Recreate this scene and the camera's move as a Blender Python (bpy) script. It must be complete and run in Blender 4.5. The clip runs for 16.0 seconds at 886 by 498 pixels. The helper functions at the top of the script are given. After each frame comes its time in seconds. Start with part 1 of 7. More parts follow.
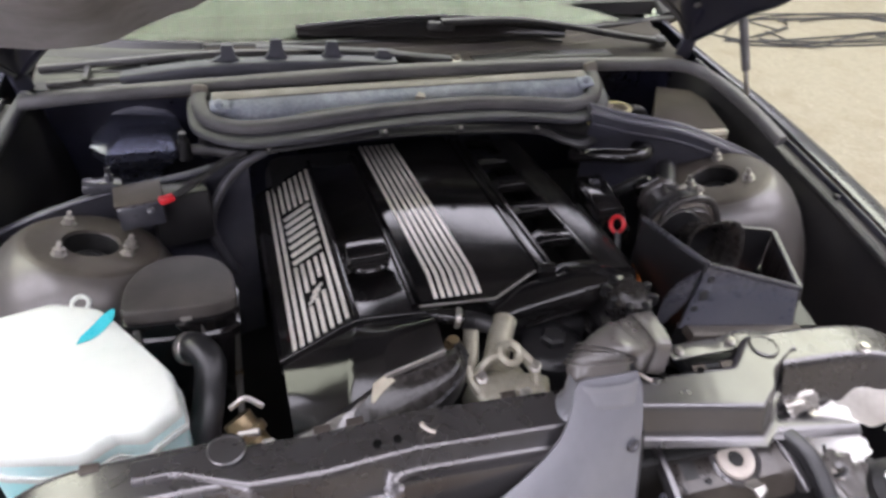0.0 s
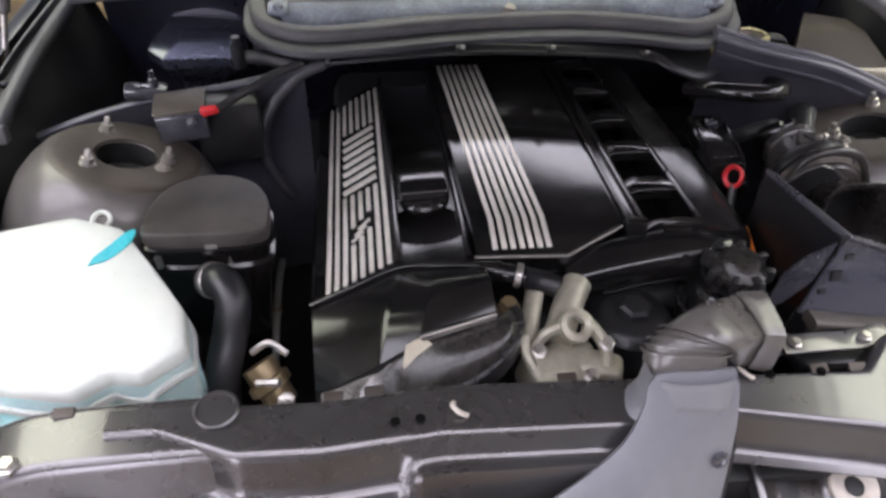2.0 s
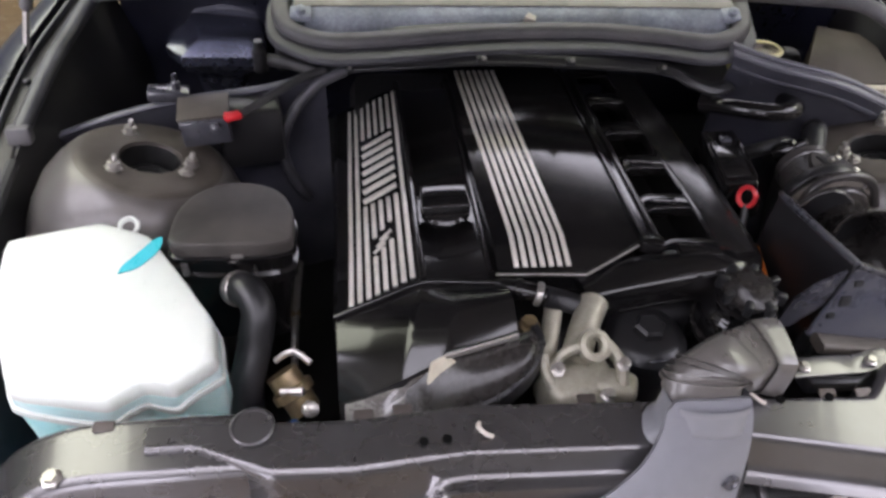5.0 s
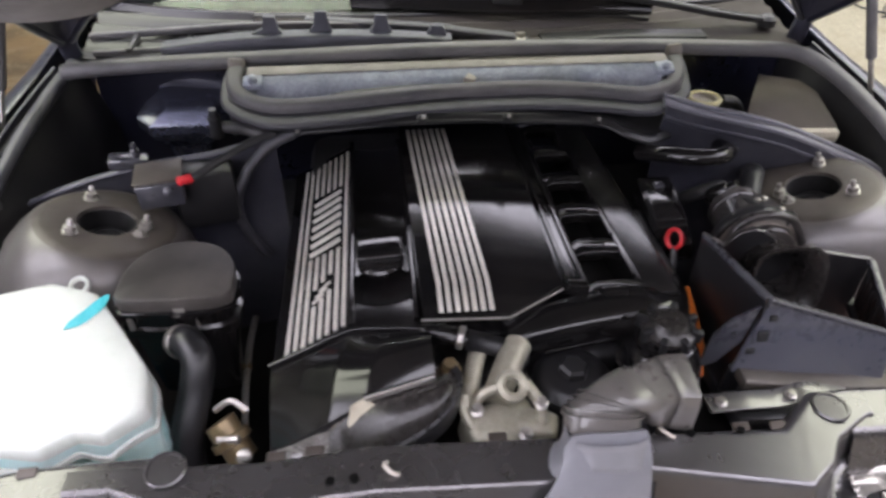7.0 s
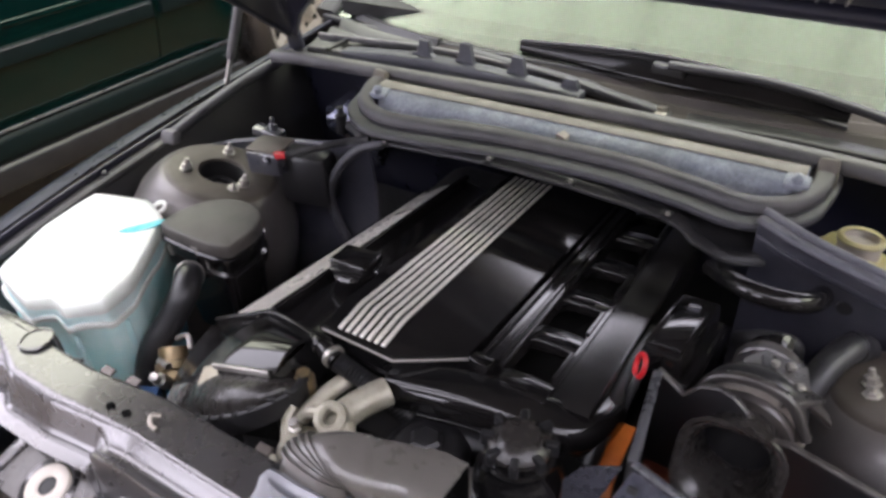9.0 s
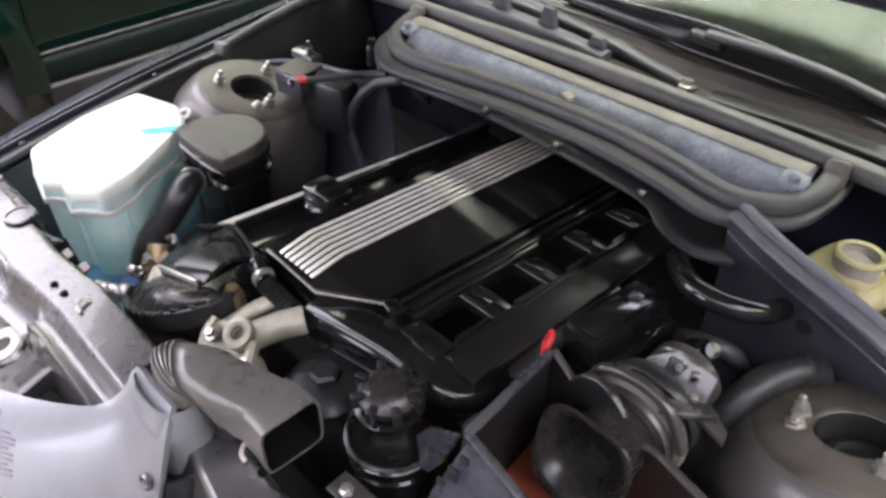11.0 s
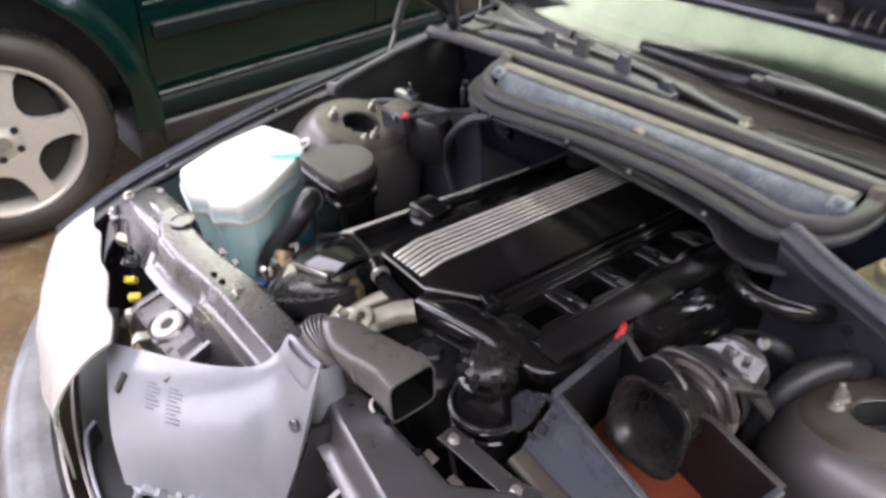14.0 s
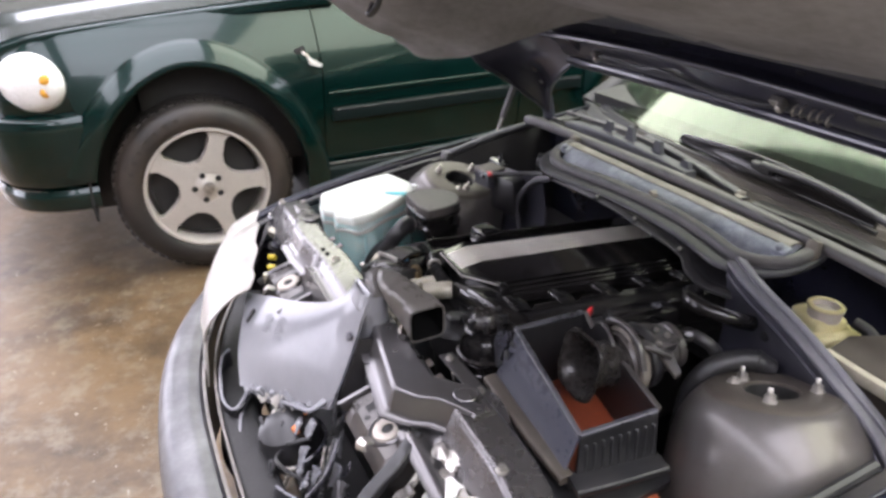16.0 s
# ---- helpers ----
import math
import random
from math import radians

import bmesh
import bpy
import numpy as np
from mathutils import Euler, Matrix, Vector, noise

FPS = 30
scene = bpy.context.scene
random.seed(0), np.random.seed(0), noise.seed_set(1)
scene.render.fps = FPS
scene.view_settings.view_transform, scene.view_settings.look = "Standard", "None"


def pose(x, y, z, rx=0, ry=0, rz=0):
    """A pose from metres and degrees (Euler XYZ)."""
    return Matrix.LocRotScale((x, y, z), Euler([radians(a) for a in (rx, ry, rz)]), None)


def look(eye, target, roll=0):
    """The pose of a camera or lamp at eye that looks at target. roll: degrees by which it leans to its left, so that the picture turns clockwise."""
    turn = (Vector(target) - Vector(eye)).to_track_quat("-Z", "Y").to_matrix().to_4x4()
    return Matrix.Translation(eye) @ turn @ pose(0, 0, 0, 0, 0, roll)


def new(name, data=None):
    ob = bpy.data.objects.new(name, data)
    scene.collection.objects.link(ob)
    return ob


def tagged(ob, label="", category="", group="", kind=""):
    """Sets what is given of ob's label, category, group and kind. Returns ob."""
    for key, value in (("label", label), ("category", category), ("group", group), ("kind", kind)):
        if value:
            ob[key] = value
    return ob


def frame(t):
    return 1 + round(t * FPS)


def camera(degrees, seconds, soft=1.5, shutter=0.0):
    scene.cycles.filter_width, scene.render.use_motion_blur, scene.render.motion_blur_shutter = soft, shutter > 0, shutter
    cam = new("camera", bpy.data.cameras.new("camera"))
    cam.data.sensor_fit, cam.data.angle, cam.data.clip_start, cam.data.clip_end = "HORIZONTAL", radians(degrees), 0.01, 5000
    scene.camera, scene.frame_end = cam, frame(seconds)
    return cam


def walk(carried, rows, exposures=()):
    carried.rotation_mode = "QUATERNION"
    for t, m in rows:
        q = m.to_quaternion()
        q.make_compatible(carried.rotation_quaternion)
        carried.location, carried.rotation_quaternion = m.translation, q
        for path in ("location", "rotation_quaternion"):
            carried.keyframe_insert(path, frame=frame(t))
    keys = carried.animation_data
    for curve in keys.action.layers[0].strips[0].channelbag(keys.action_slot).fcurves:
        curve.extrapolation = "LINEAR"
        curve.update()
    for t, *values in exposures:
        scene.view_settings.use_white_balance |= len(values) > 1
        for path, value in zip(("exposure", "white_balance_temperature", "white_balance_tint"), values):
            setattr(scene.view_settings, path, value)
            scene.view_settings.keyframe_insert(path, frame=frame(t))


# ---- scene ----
cam = camera(63.1, 16.0, soft=3.0, shutter=0.4)
PATH = [
    (0, (-0.284, -0.896, 1.419), (0.216, 0.621, 0.216), 4.2),
    (0.5, (-0.232, -0.857, 1.37), (0.058, 0.735, 0.194), 2.6),
    (1, (-0.219, -0.814, 1.352), (-0.04, 0.723, 0.084), 2.1),
    (1.5, (-0.201, -0.806, 1.34), (-0.074, 0.691, 0.02), 1.2),
    (2, (-0.202, -0.786, 1.333), (-0.002, 0.672, -0.021), 2.3),
    (2.5, (-0.226, -0.761, 1.356), (-0.022, 0.642, -0.055), 2.6),
    (3, (-0.222, -0.746, 1.38), (-0.018, 0.598, -0.087), 3.5),
    (3.5, (-0.206, -0.75, 1.384), (0.053, 0.597, -0.072), 5.0),
    (4, (-0.204, -0.756, 1.386), (0.104, 0.6, -0.051), 6.6),
    (4.5, (-0.227, -0.765, 1.378), (0.072, 0.611, -0.042), 6.2),
    (4.7, (-0.236, -0.765, 1.377), (0.025, 0.624, -0.039), 5.9),
    (6.8, (-0.162, -0.806, 1.39), (-0.022, 0.726, 0.112), 1.3),
    (7, (-0.129, -0.812, 1.395), (0.031, 0.715, 0.113), 0.7),
    (7.5, (-0.032, -0.798, 1.391), (-0.147, 0.722, 0.096), -5.6),
    (8, (0.086, -0.775, 1.39), (-0.16, 0.76, 0.132), -5.4),
    (8.5, (0.205, -0.746, 1.359), (-0.313, 0.752, 0.139), -5.5),
    (8.7, (0.284, -0.722, 1.35), (-0.455, 0.743, 0.207), -4.9),
    (10.8, (0.518, -0.569, 1.331), (-0.596, 0.566, 0.118), 0.5),
    (11, (0.535, -0.548, 1.339), (-0.593, 0.533, 0.09), -0.9),
    (11.5, (0.547, -0.534, 1.346), (-0.666, 0.4, 0.06), -5.5),
    (12, (0.539, -0.52, 1.35), (-0.739, 0.325, 0.064), -8.7),
    (12.5, (0.545, -0.525, 1.342), (-0.665, 0.398, 0.043), -6.5),
    (13, (0.546, -0.526, 1.33), (-0.658, 0.4, 0.029), -6.3),
    (13.5, (0.543, -0.573, 1.332), (-0.672, 0.293, 0.0), -5.1),
    (14, (0.62, -0.68, 1.397), (-0.671, 0.325, 0.247), -2.7),
    (14.5, (0.733, -0.809, 1.44), (-0.6, 0.318, 0.463), 0.8),
    (15, (0.832, -0.82, 1.445), (-0.545, 0.312, 0.539), 1.9),
    (15.5, (1.004, -0.778, 1.419), (-0.555, 0.11, 0.536), -0.0),
    (16, (1.073, -0.751, 1.42), (-0.577, -0.013, 0.564), -1.7),
]
walk(cam, [(t, look(eye, target, roll)) for t, eye, target, roll in PATH], exposures=[(0.0, -0.10), (3.0, -0.10), (8.0, 0.0), (11.0, 0.29), (13.0, 0.29), (14.0, 0.33), (14.5, 0.28), (15.5, 0.13), (16.0, 0.12)])
world = bpy.data.worlds.new("workshop_air")
world.use_nodes = True
world.node_tree.nodes["Background"].inputs["Color"].default_value = (0.9, 0.95, 1.0, 1)
world.node_tree.nodes["Background"].inputs["Strength"].default_value = 0.02
scene.world = world

# ---- helpers for meshes ----
WHERE = {}


def empty(name, at, label, category, group=""):
    ob = new(name)
    ob.location = at
    ob.empty_display_size = 0.05
    WHERE[ob] = Vector(at)
    return tagged(ob, label, category, group)


def part(name, bm, material, parent=None, label="", sharp=38, category="", kind="", group=""):
    """Links a bmesh, given in world metres, as one mesh object; under parent if there is one."""
    bmesh.ops.recalc_face_normals(bm, faces=bm.faces[:])
    lo = Vector([min(v.co[i] for v in bm.verts) for i in range(3)])
    hi = Vector([max(v.co[i] for v in bm.verts) for i in range(3)])
    mid = (lo + hi) / 2
    if parent is None:
        mid.z = lo.z
    for v in bm.verts:
        v.co -= mid
    me = bpy.data.meshes.new(name)
    bm.to_mesh(me)
    bm.free()
    me.polygons.foreach_set("use_smooth", [True] * len(me.polygons))
    me.set_sharp_from_angle(angle=radians(sharp))
    me.materials.append(material)
    ob = new(name, me)
    ob.location = mid - (WHERE[parent] if parent else Vector())
    ob.parent = parent
    WHERE[ob] = mid
    return tagged(ob, label, category, group, kind)


def smooth_path(pts, n=6):
    """A Catmull-Rom line through pts."""
    pts = [Vector(p) for p in pts]
    ext = [2 * pts[0] - pts[1]] + pts + [2 * pts[-1] - pts[-2]]
    out = []
    for i in range(1, len(ext) - 2):
        a, b, c, d = ext[i - 1:i + 3]
        for k in range(n):
            t = k / n
            out.append(0.5 * ((2 * b) + (c - a) * t + (2 * a - 5 * b + 4 * c - d) * t * t + (3 * b - a - 3 * c + d) * t ** 3))
    return out + [pts[-1]]


def skin(bm, rings, closed=True, caps=True):
    """Joins rings of equal count into a surface."""
    vs = [[bm.verts.new(p) for p in ring] for ring in rings]
    n = len(vs[0])
    for a, b in zip(vs, vs[1:]):
        for i in range(n if closed else n - 1):
            bm.faces.new((a[i], a[(i + 1) % n], b[(i + 1) % n], b[i]))
    if caps and closed:
        bm.faces.new(vs[0][::-1])
        bm.faces.new(vs[-1])
    return bm


def section_circle(r, seg):
    return [(r * math.cos(2 * math.pi * i / seg), r * math.sin(2 * math.pi * i / seg)) for i in range(seg)]


def section_box(w, h, r, k=3):
    out = []
    for cx, cy, a0 in ((1, 1, 0), (-1, 1, 90), (-1, -1, 180), (1, -1, 270)):
        for i in range(k + 1):
            a = radians(a0 + 90 * i / k)
            out.append((cx * (w / 2 - r) + r * math.cos(a), cy * (h / 2 - r) + r * math.sin(a)))
    return out


def sweep(bm, pts, sections, up=(0, 0, 1), caps=True):
    """Sweeps a section (or one per point) along pts; the section's second axis stays near up."""
    pts = [Vector(p) for p in pts]
    rings = []
    for i, p in enumerate(pts):
        d = (pts[min(i + 1, len(pts) - 1)] - pts[max(i - 1, 0)]).normalized()
        u = Vector(up) - d * d.dot(Vector(up))
        if u.length < 0.08:
            u = Vector((0, 1, 0)) - d * d.y
        u.normalize()
        s = d.cross(u)
        sec = sections[i] if isinstance(sections[0][0], (list, tuple)) else sections
        rings.append([p + s * a + u * b for a, b in sec])
    return skin(bm, rings, caps=caps)


def tube(pts, r, seg=10, n=6, rib=0.0, every=2):
    """A round hose along pts; rib: depth of corrugation."""
    line = smooth_path(pts, n)
    radii = [r + (rib if (i // every) % 2 else 0) for i in range(len(line))]
    bm = bmesh.new()
    return sweep(bm, line, [section_circle(q, seg) for q in radii])


def lathe(profile, m=None, seg=32, close=True):
    """Turns (r, z) pairs about z and lays the result at the pose m."""
    bm = bmesh.new()
    rings = [[Vector((r * math.cos(2 * math.pi * i / seg), r * math.sin(2 * math.pi * i / seg), z)) for i in range(seg)] for r, z in profile]
    skin(bm, rings, caps=close)
    if m is not None:
        bmesh.ops.transform(bm, matrix=m, verts=bm.verts[:])
    return bm


def bevel(bm, w, seg=2, angle=30):
    edges = [e for e in bm.edges if len(e.link_faces) == 2 and e.calc_face_angle(0) > radians(angle)]
    if edges:
        bmesh.ops.bevel(bm, geom=edges, offset=w, segments=seg, affect="EDGES", profile=0.5, clamp_overlap=True)
    return bm


def box(size, m=None, w=0.003, seg=2, taper=1.0):
    bm = bmesh.new()
    bmesh.ops.create_cube(bm, size=1)
    for v in bm.verts:
        k = taper if v.co.z > 0 else 1.0
        v.co = Vector((v.co.x * size[0] * k, v.co.y * size[1] * k, v.co.z * size[2]))
    if w:
        bevel(bm, w, seg)
    if m is not None:
        bmesh.ops.transform(bm, matrix=m, verts=bm.verts[:])
    return bm


def prism(pts, push, w=0.0, seg=2):
    """A polygon given by 3D corners, pushed along a vector."""
    bm = bmesh.new()
    push = Vector(push)
    a = [bm.verts.new(Vector(p)) for p in pts]
    b = [bm.verts.new(Vector(p) + push) for p in pts]
    bm.faces.new(a)
    bm.faces.new(b[::-1])
    for i in range(len(a)):
        j = (i + 1) % len(a)
        bm.faces.new((a[i], a[j], b[j], b[i]))
    if w:
        bevel(bm, w, seg)
    return bm


def sheet(f, nu, nv, thick, flip=1):
    """A curved plate with thickness: f(u, v) gives the place for u, v in 0..1."""
    bm = bmesh.new()
    p = [[Vector(f(i / nu, j / nv)) for j in range(nv + 1)] for i in range(nu + 1)]
    low = [[None] * (nv + 1) for _ in range(nu + 1)]
    for i in range(nu + 1):
        for j in range(nv + 1):
            du = p[min(i + 1, nu)][j] - p[max(i - 1, 0)][j]
            dv = p[i][min(j + 1, nv)] - p[i][max(j - 1, 0)]
            n = du.cross(dv)
            n.normalize()
            low[i][j] = bm.verts.new(p[i][j] - n * thick * flip)
    top = [[bm.verts.new(q) for q in row] for row in p]
    for i in range(nu):
        for j in range(nv):
            bm.faces.new((top[i][j], top[i + 1][j], top[i + 1][j + 1], top[i][j + 1]))
            bm.faces.new((low[i][j], low[i][j + 1], low[i + 1][j + 1], low[i + 1][j]))
    for i in range(nu):
        for j in (0, nv):
            bm.faces.new((top[i][j], low[i][j], low[i + 1][j], top[i + 1][j]))
    for j in range(nv):
        for i in (0, nu):
            bm.faces.new((top[i][j], top[i][j + 1], low[i][j + 1], low[i][j]))
    return bm


def lerp(a, b, t):
    return Vector(a) * (1 - t) + Vector(b) * t


def along(pts, t):
    """The place at 0..1 along a polyline with even steps."""
    k = min(int(t * (len(pts) - 1)), len(pts) - 2)
    return lerp(pts[k], pts[k + 1], t * (len(pts) - 1) - k)


def pick(line, t):
    total = sum((b - a).length for a, b in zip(line, line[1:]))
    left = max(0.0, t) * total
    for a, b in zip(line, line[1:]):
        step = (b - a).length
        if left <= step:
            return lerp(a, b, left / step)
        left -= step
    return line[-1].copy()


def join(*bms):
    out = bmesh.new()
    for b in bms:
        me = bpy.data.meshes.new("joined")
        b.to_mesh(me)
        b.free()
        out.from_mesh(me)
        bpy.data.meshes.remove(me)
    return out


def aim(at, direction):
    """A pose at a place whose z axis points along direction."""
    return Matrix.Translation(at) @ Vector(direction).to_track_quat("Z", "Y").to_matrix().to_4x4()


# ---- materials ----
def surface(name, colour, rough=0.5, metal=0.0, second=None, scale=30.0, amount=0.5, grain=0.05, bump=0.0, bump_scale=200.0, coat=0.0, spec=0.5, dust=0.0,
            dust_colour=(0.22, 0.20, 0.18), rough_var=0.15):
    """Base colour mixed with a second one at two scales, dust in patches, roughness that varies, fine relief."""
    m = bpy.data.materials.new(name)
    m.use_nodes = True
    nt = m.node_tree
    b = nt.nodes["Principled BSDF"]
    tc = nt.nodes.new("ShaderNodeTexCoord")
    big, small = nt.nodes.new("ShaderNodeTexNoise"), nt.nodes.new("ShaderNodeTexNoise")
    big.inputs["Scale"].default_value, big.inputs["Detail"].default_value, big.inputs["Roughness"].default_value = scale, 6, 0.6
    small.inputs["Scale"].default_value, small.inputs["Detail"].default_value = scale * 9, 4
    for n in (big, small):
        nt.links.new(tc.outputs["Object"], n.inputs["Vector"])
    second = second or tuple(c * 0.6 for c in colour)
    ramp = nt.nodes.new("ShaderNodeValToRGB")
    ramp.color_ramp.elements[0].position, ramp.color_ramp.elements[1].position = 0.5 - 0.25 * amount, 0.5 + 0.35 * amount
    ramp.color_ramp.elements[0].color, ramp.color_ramp.elements[1].color = (*second, 1), (*colour, 1)
    nt.links.new(big.outputs["Fac"], ramp.inputs["Fac"])
    mul = nt.nodes.new("ShaderNodeMix")
    mul.data_type, mul.blend_type = "RGBA", "OVERLAY"
    mul.inputs["Factor"].default_value = min(1.0, grain * 2)
    nt.links.new(ramp.outputs["Color"], mul.inputs["A"])
    nt.links.new(small.outputs["Fac"], mul.inputs["B"])
    out = mul.outputs["Result"]
    rmap = nt.nodes.new("ShaderNodeMapRange")
    rmap.inputs["To Min"].default_value, rmap.inputs["To Max"].default_value = max(0.02, rough - rough_var), min(1.0, rough + rough_var)
    nt.links.new(small.outputs["Fac"], rmap.inputs["Value"])
    rough_out = rmap.outputs["Result"]
    if dust:
        patch = nt.nodes.new("ShaderNodeTexNoise")
        patch.inputs["Scale"].default_value, patch.inputs["Detail"].default_value, patch.inputs["Roughness"].default_value = scale * 0.45, 5, 0.58
        nt.links.new(tc.outputs["Object"], patch.inputs["Vector"])
        dmap = nt.nodes.new("ShaderNodeMapRange")
        dmap.inputs["From Min"].default_value, dmap.inputs["From Max"].default_value = 0.42, 0.68
        dmap.inputs["To Max"].default_value = dust
        nt.links.new(patch.outputs["Fac"], dmap.inputs["Value"])
        dm = nt.nodes.new("ShaderNodeMix")
        dm.data_type = "RGBA"
        nt.links.new(dmap.outputs["Result"], dm.inputs["Factor"])
        nt.links.new(out, dm.inputs["A"])
        dm.inputs["B"].default_value = (*dust_colour, 1)
        out = dm.outputs["Result"]
        ra = nt.nodes.new("ShaderNodeMix")
        nt.links.new(dmap.outputs["Result"], ra.inputs["Factor"])
        nt.links.new(rough_out, ra.inputs["A"])
        ra.inputs["B"].default_value = min(0.85, rough + 0.22)
        rough_out = ra.outputs["Result"]
    nt.links.new(out, b.inputs["Base Color"])
    nt.links.new(rough_out, b.inputs["Roughness"])
    b.inputs["Metallic"].default_value = metal
    b.inputs["Specular IOR Level"].default_value = spec
    b.inputs["Coat Weight"].default_value, b.inputs["Coat Roughness"].default_value = coat, 0.06
    if bump:
        fine = nt.nodes.new("ShaderNodeTexNoise")
        fine.inputs["Scale"].default_value, fine.inputs["Detail"].default_value = bump_scale, 3
        nt.links.new(tc.outputs["Object"], fine.inputs["Vector"])
        bp = nt.nodes.new("ShaderNodeBump")
        bp.inputs["Strength"].default_value, bp.inputs["Distance"].default_value = bump, 0.0004
        nt.links.new(fine.outputs["Fac"], bp.inputs["Height"])
        nt.links.new(bp.outputs["Normal"], b.inputs["Normal"])
    return m


def lamp_surface(name, colour, strength):
    m = bpy.data.materials.new(name)
    m.use_nodes = True
    nt = m.node_tree
    nt.nodes.clear()
    e, o = nt.nodes.new("ShaderNodeEmission"), nt.nodes.new("ShaderNodeOutputMaterial")
    e.inputs["Color"].default_value, e.inputs["Strength"].default_value = (*colour, 1), strength
    nt.links.new(e.outputs["Emission"], o.inputs["Surface"])
    return m


NAVY = surface("navy_paint", (0.016, 0.017, 0.034), 0.28, 0.3, (0.012, 0.013, 0.026), 12, 0.6, 0.05, coat=0.7, dust=0.3, dust_colour=(0.05, 0.05, 0.064), rough_var=0.05)
NAVY_INNER = surface("dusty_navy_metal", (0.036, 0.036, 0.054), 0.34, 0.2, (0.022, 0.022, 0.034), 14, 0.7, 0.06, 0.10, 250, coat=0.3, dust=0.55, dust_colour=(0.092, 0.090, 0.104), rough_var=0.07)
TOWER = surface("dusty_tower_metal", (0.140, 0.135, 0.135), 0.36, 0.35, (0.092, 0.084, 0.080), 8, 0.7, 0.06, 0.08, 220, coat=0.25, dust=0.6, dust_colour=(0.125, 0.099, 0.075), rough_var=0.10)
TOWER_TOP = surface("brown_dirty_plate", (0.088, 0.080, 0.070), 0.46, 0.25, (0.052, 0.042, 0.034), 22, 0.8, 0.10, 0.15, 260, dust=0.5, dust_colour=(0.105, 0.088, 0.068), rough_var=0.12)
PANEL = surface("grey_primed_metal", (0.165, 0.162, 0.170), 0.27, 0.80, (0.105, 0.098, 0.096), 6, 0.9, 0.015, 0.0, 120, coat=0.45, dust=0.25, dust_colour=(0.092, 0.085, 0.080), rough_var=0.03)
COVER = surface("gloss_black_plastic", (0.0075, 0.007, 0.0075), 0.10, 0.0, (0.005, 0.005, 0.005), 22, 0.6, 0.06, 0.05, 900, spec=0.5, dust=0.10, dust_colour=(0.06, 0.05, 0.045), rough_var=0.06)
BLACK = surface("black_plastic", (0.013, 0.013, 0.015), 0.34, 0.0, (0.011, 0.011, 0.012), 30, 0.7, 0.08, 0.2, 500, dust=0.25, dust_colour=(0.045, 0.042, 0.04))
DARK = surface("dirty_black_metal", (0.012, 0.012, 0.012), 0.6, 0.0, (0.006, 0.006, 0.006), 20, 0.8, 0.1, 0.3, 300, dust=0.2, dust_colour=(0.035, 0.032, 0.03))
BOXGREY = surface("dusty_dark_grey_plastic", (0.044, 0.044, 0.054), 0.26, 0.0, (0.031, 0.031, 0.039), 12, 0.8, 0.05, 0.08, 500, coat=0.9, dust=0.4, dust_colour=(0.070, 0.070, 0.078))
RUBBER = surface("dusty_grey_rubber", (0.044, 0.043, 0.048), 0.42, 0.0, (0.026, 0.026, 0.030), 22, 0.8, 0.06, 0.15, 400, dust=0.5, dust_colour=(0.090, 0.090, 0.102))
LID_DUST = surface("dusty_brown_black_plastic", (0.050, 0.046, 0.043), 0.40, 0.0, (0.030, 0.027, 0.025), 20, 0.8, 0.08, 0.15, 400, spec=0.4, dust=0.6, dust_colour=(0.082, 0.072, 0.063))
HOSE = surface("black_rubber_hose", (0.02, 0.02, 0.022), 0.45, 0.0, (0.012, 0.012, 0.013), 40, 0.7, 0.1, 0.2, 500, dust=0.45, dust_colour=(0.07, 0.066, 0.063))
SILVER = surface("silver_stripe", (0.80, 0.77, 0.71), 0.33, 0.4, (0.66, 0.63, 0.57), 40, 0.6, 0.05, rough_var=0.1)
DUCT = surface("grey_duct_plastic", (0.190, 0.192, 0.206), 0.36, 0.10, (0.138, 0.139, 0.152), 7, 0.9, 0.05, 0.04, 500, coat=0.35, dust=0.35, dust_colour=(0.225, 0.222, 0.226), rough_var=0.05)
ELBOW = surface("worn_grey_rubber", (0.094, 0.088, 0.082), 0.30, 0.0, (0.082, 0.075, 0.069), 9, 0.9, 0.05, 0.05, 400, dust=0.35, dust_colour=(0.125, 0.112, 0.098), coat=0.45)
# near-black base paints in the shade inside holes and hollows
HOLLOW_SHADE = surface("painted_hollow_shade", (0.004, 0.004, 0.004), 0.9, 0.0, (0.003, 0.003, 0.003), 20, 0.6, 0.05, spec=0.05)
TANK = surface("milky_white_plastic", (0.70, 0.725, 0.66), 0.33, 0.0, (0.60, 0.645, 0.585), 8, 0.8, 0.03, 0.05, 300)
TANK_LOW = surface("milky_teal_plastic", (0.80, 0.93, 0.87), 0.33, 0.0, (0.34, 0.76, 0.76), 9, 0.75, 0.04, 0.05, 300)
TEAL = surface("teal_fluid_tint", (0.03, 0.42, 0.50), 0.3, 0.0, (0.06, 0.50, 0.55), 20, 0.6, 0.03)
YELLOWED = surface("yellowed_clear_plastic", (0.62, 0.56, 0.30), 0.35, 0.0, (0.48, 0.42, 0.20), 25, 0.8, 0.06, 0.1, 300, dust=0.3, dust_colour=(0.42, 0.38, 0.28))
ALU = surface("cast_aluminium", (0.46, 0.44, 0.365), 0.45, 0.45, (0.25, 0.235, 0.18), 35, 0.9, 0.12, 0.5, 350, dust=0.4, dust_colour=(0.30, 0.26, 0.20))
STEEL = surface("zinc_steel", (0.55, 0.53, 0.50), 0.32, 0.8, (0.35, 0.33, 0.30), 60, 0.8, 0.08, 0.15, 500)
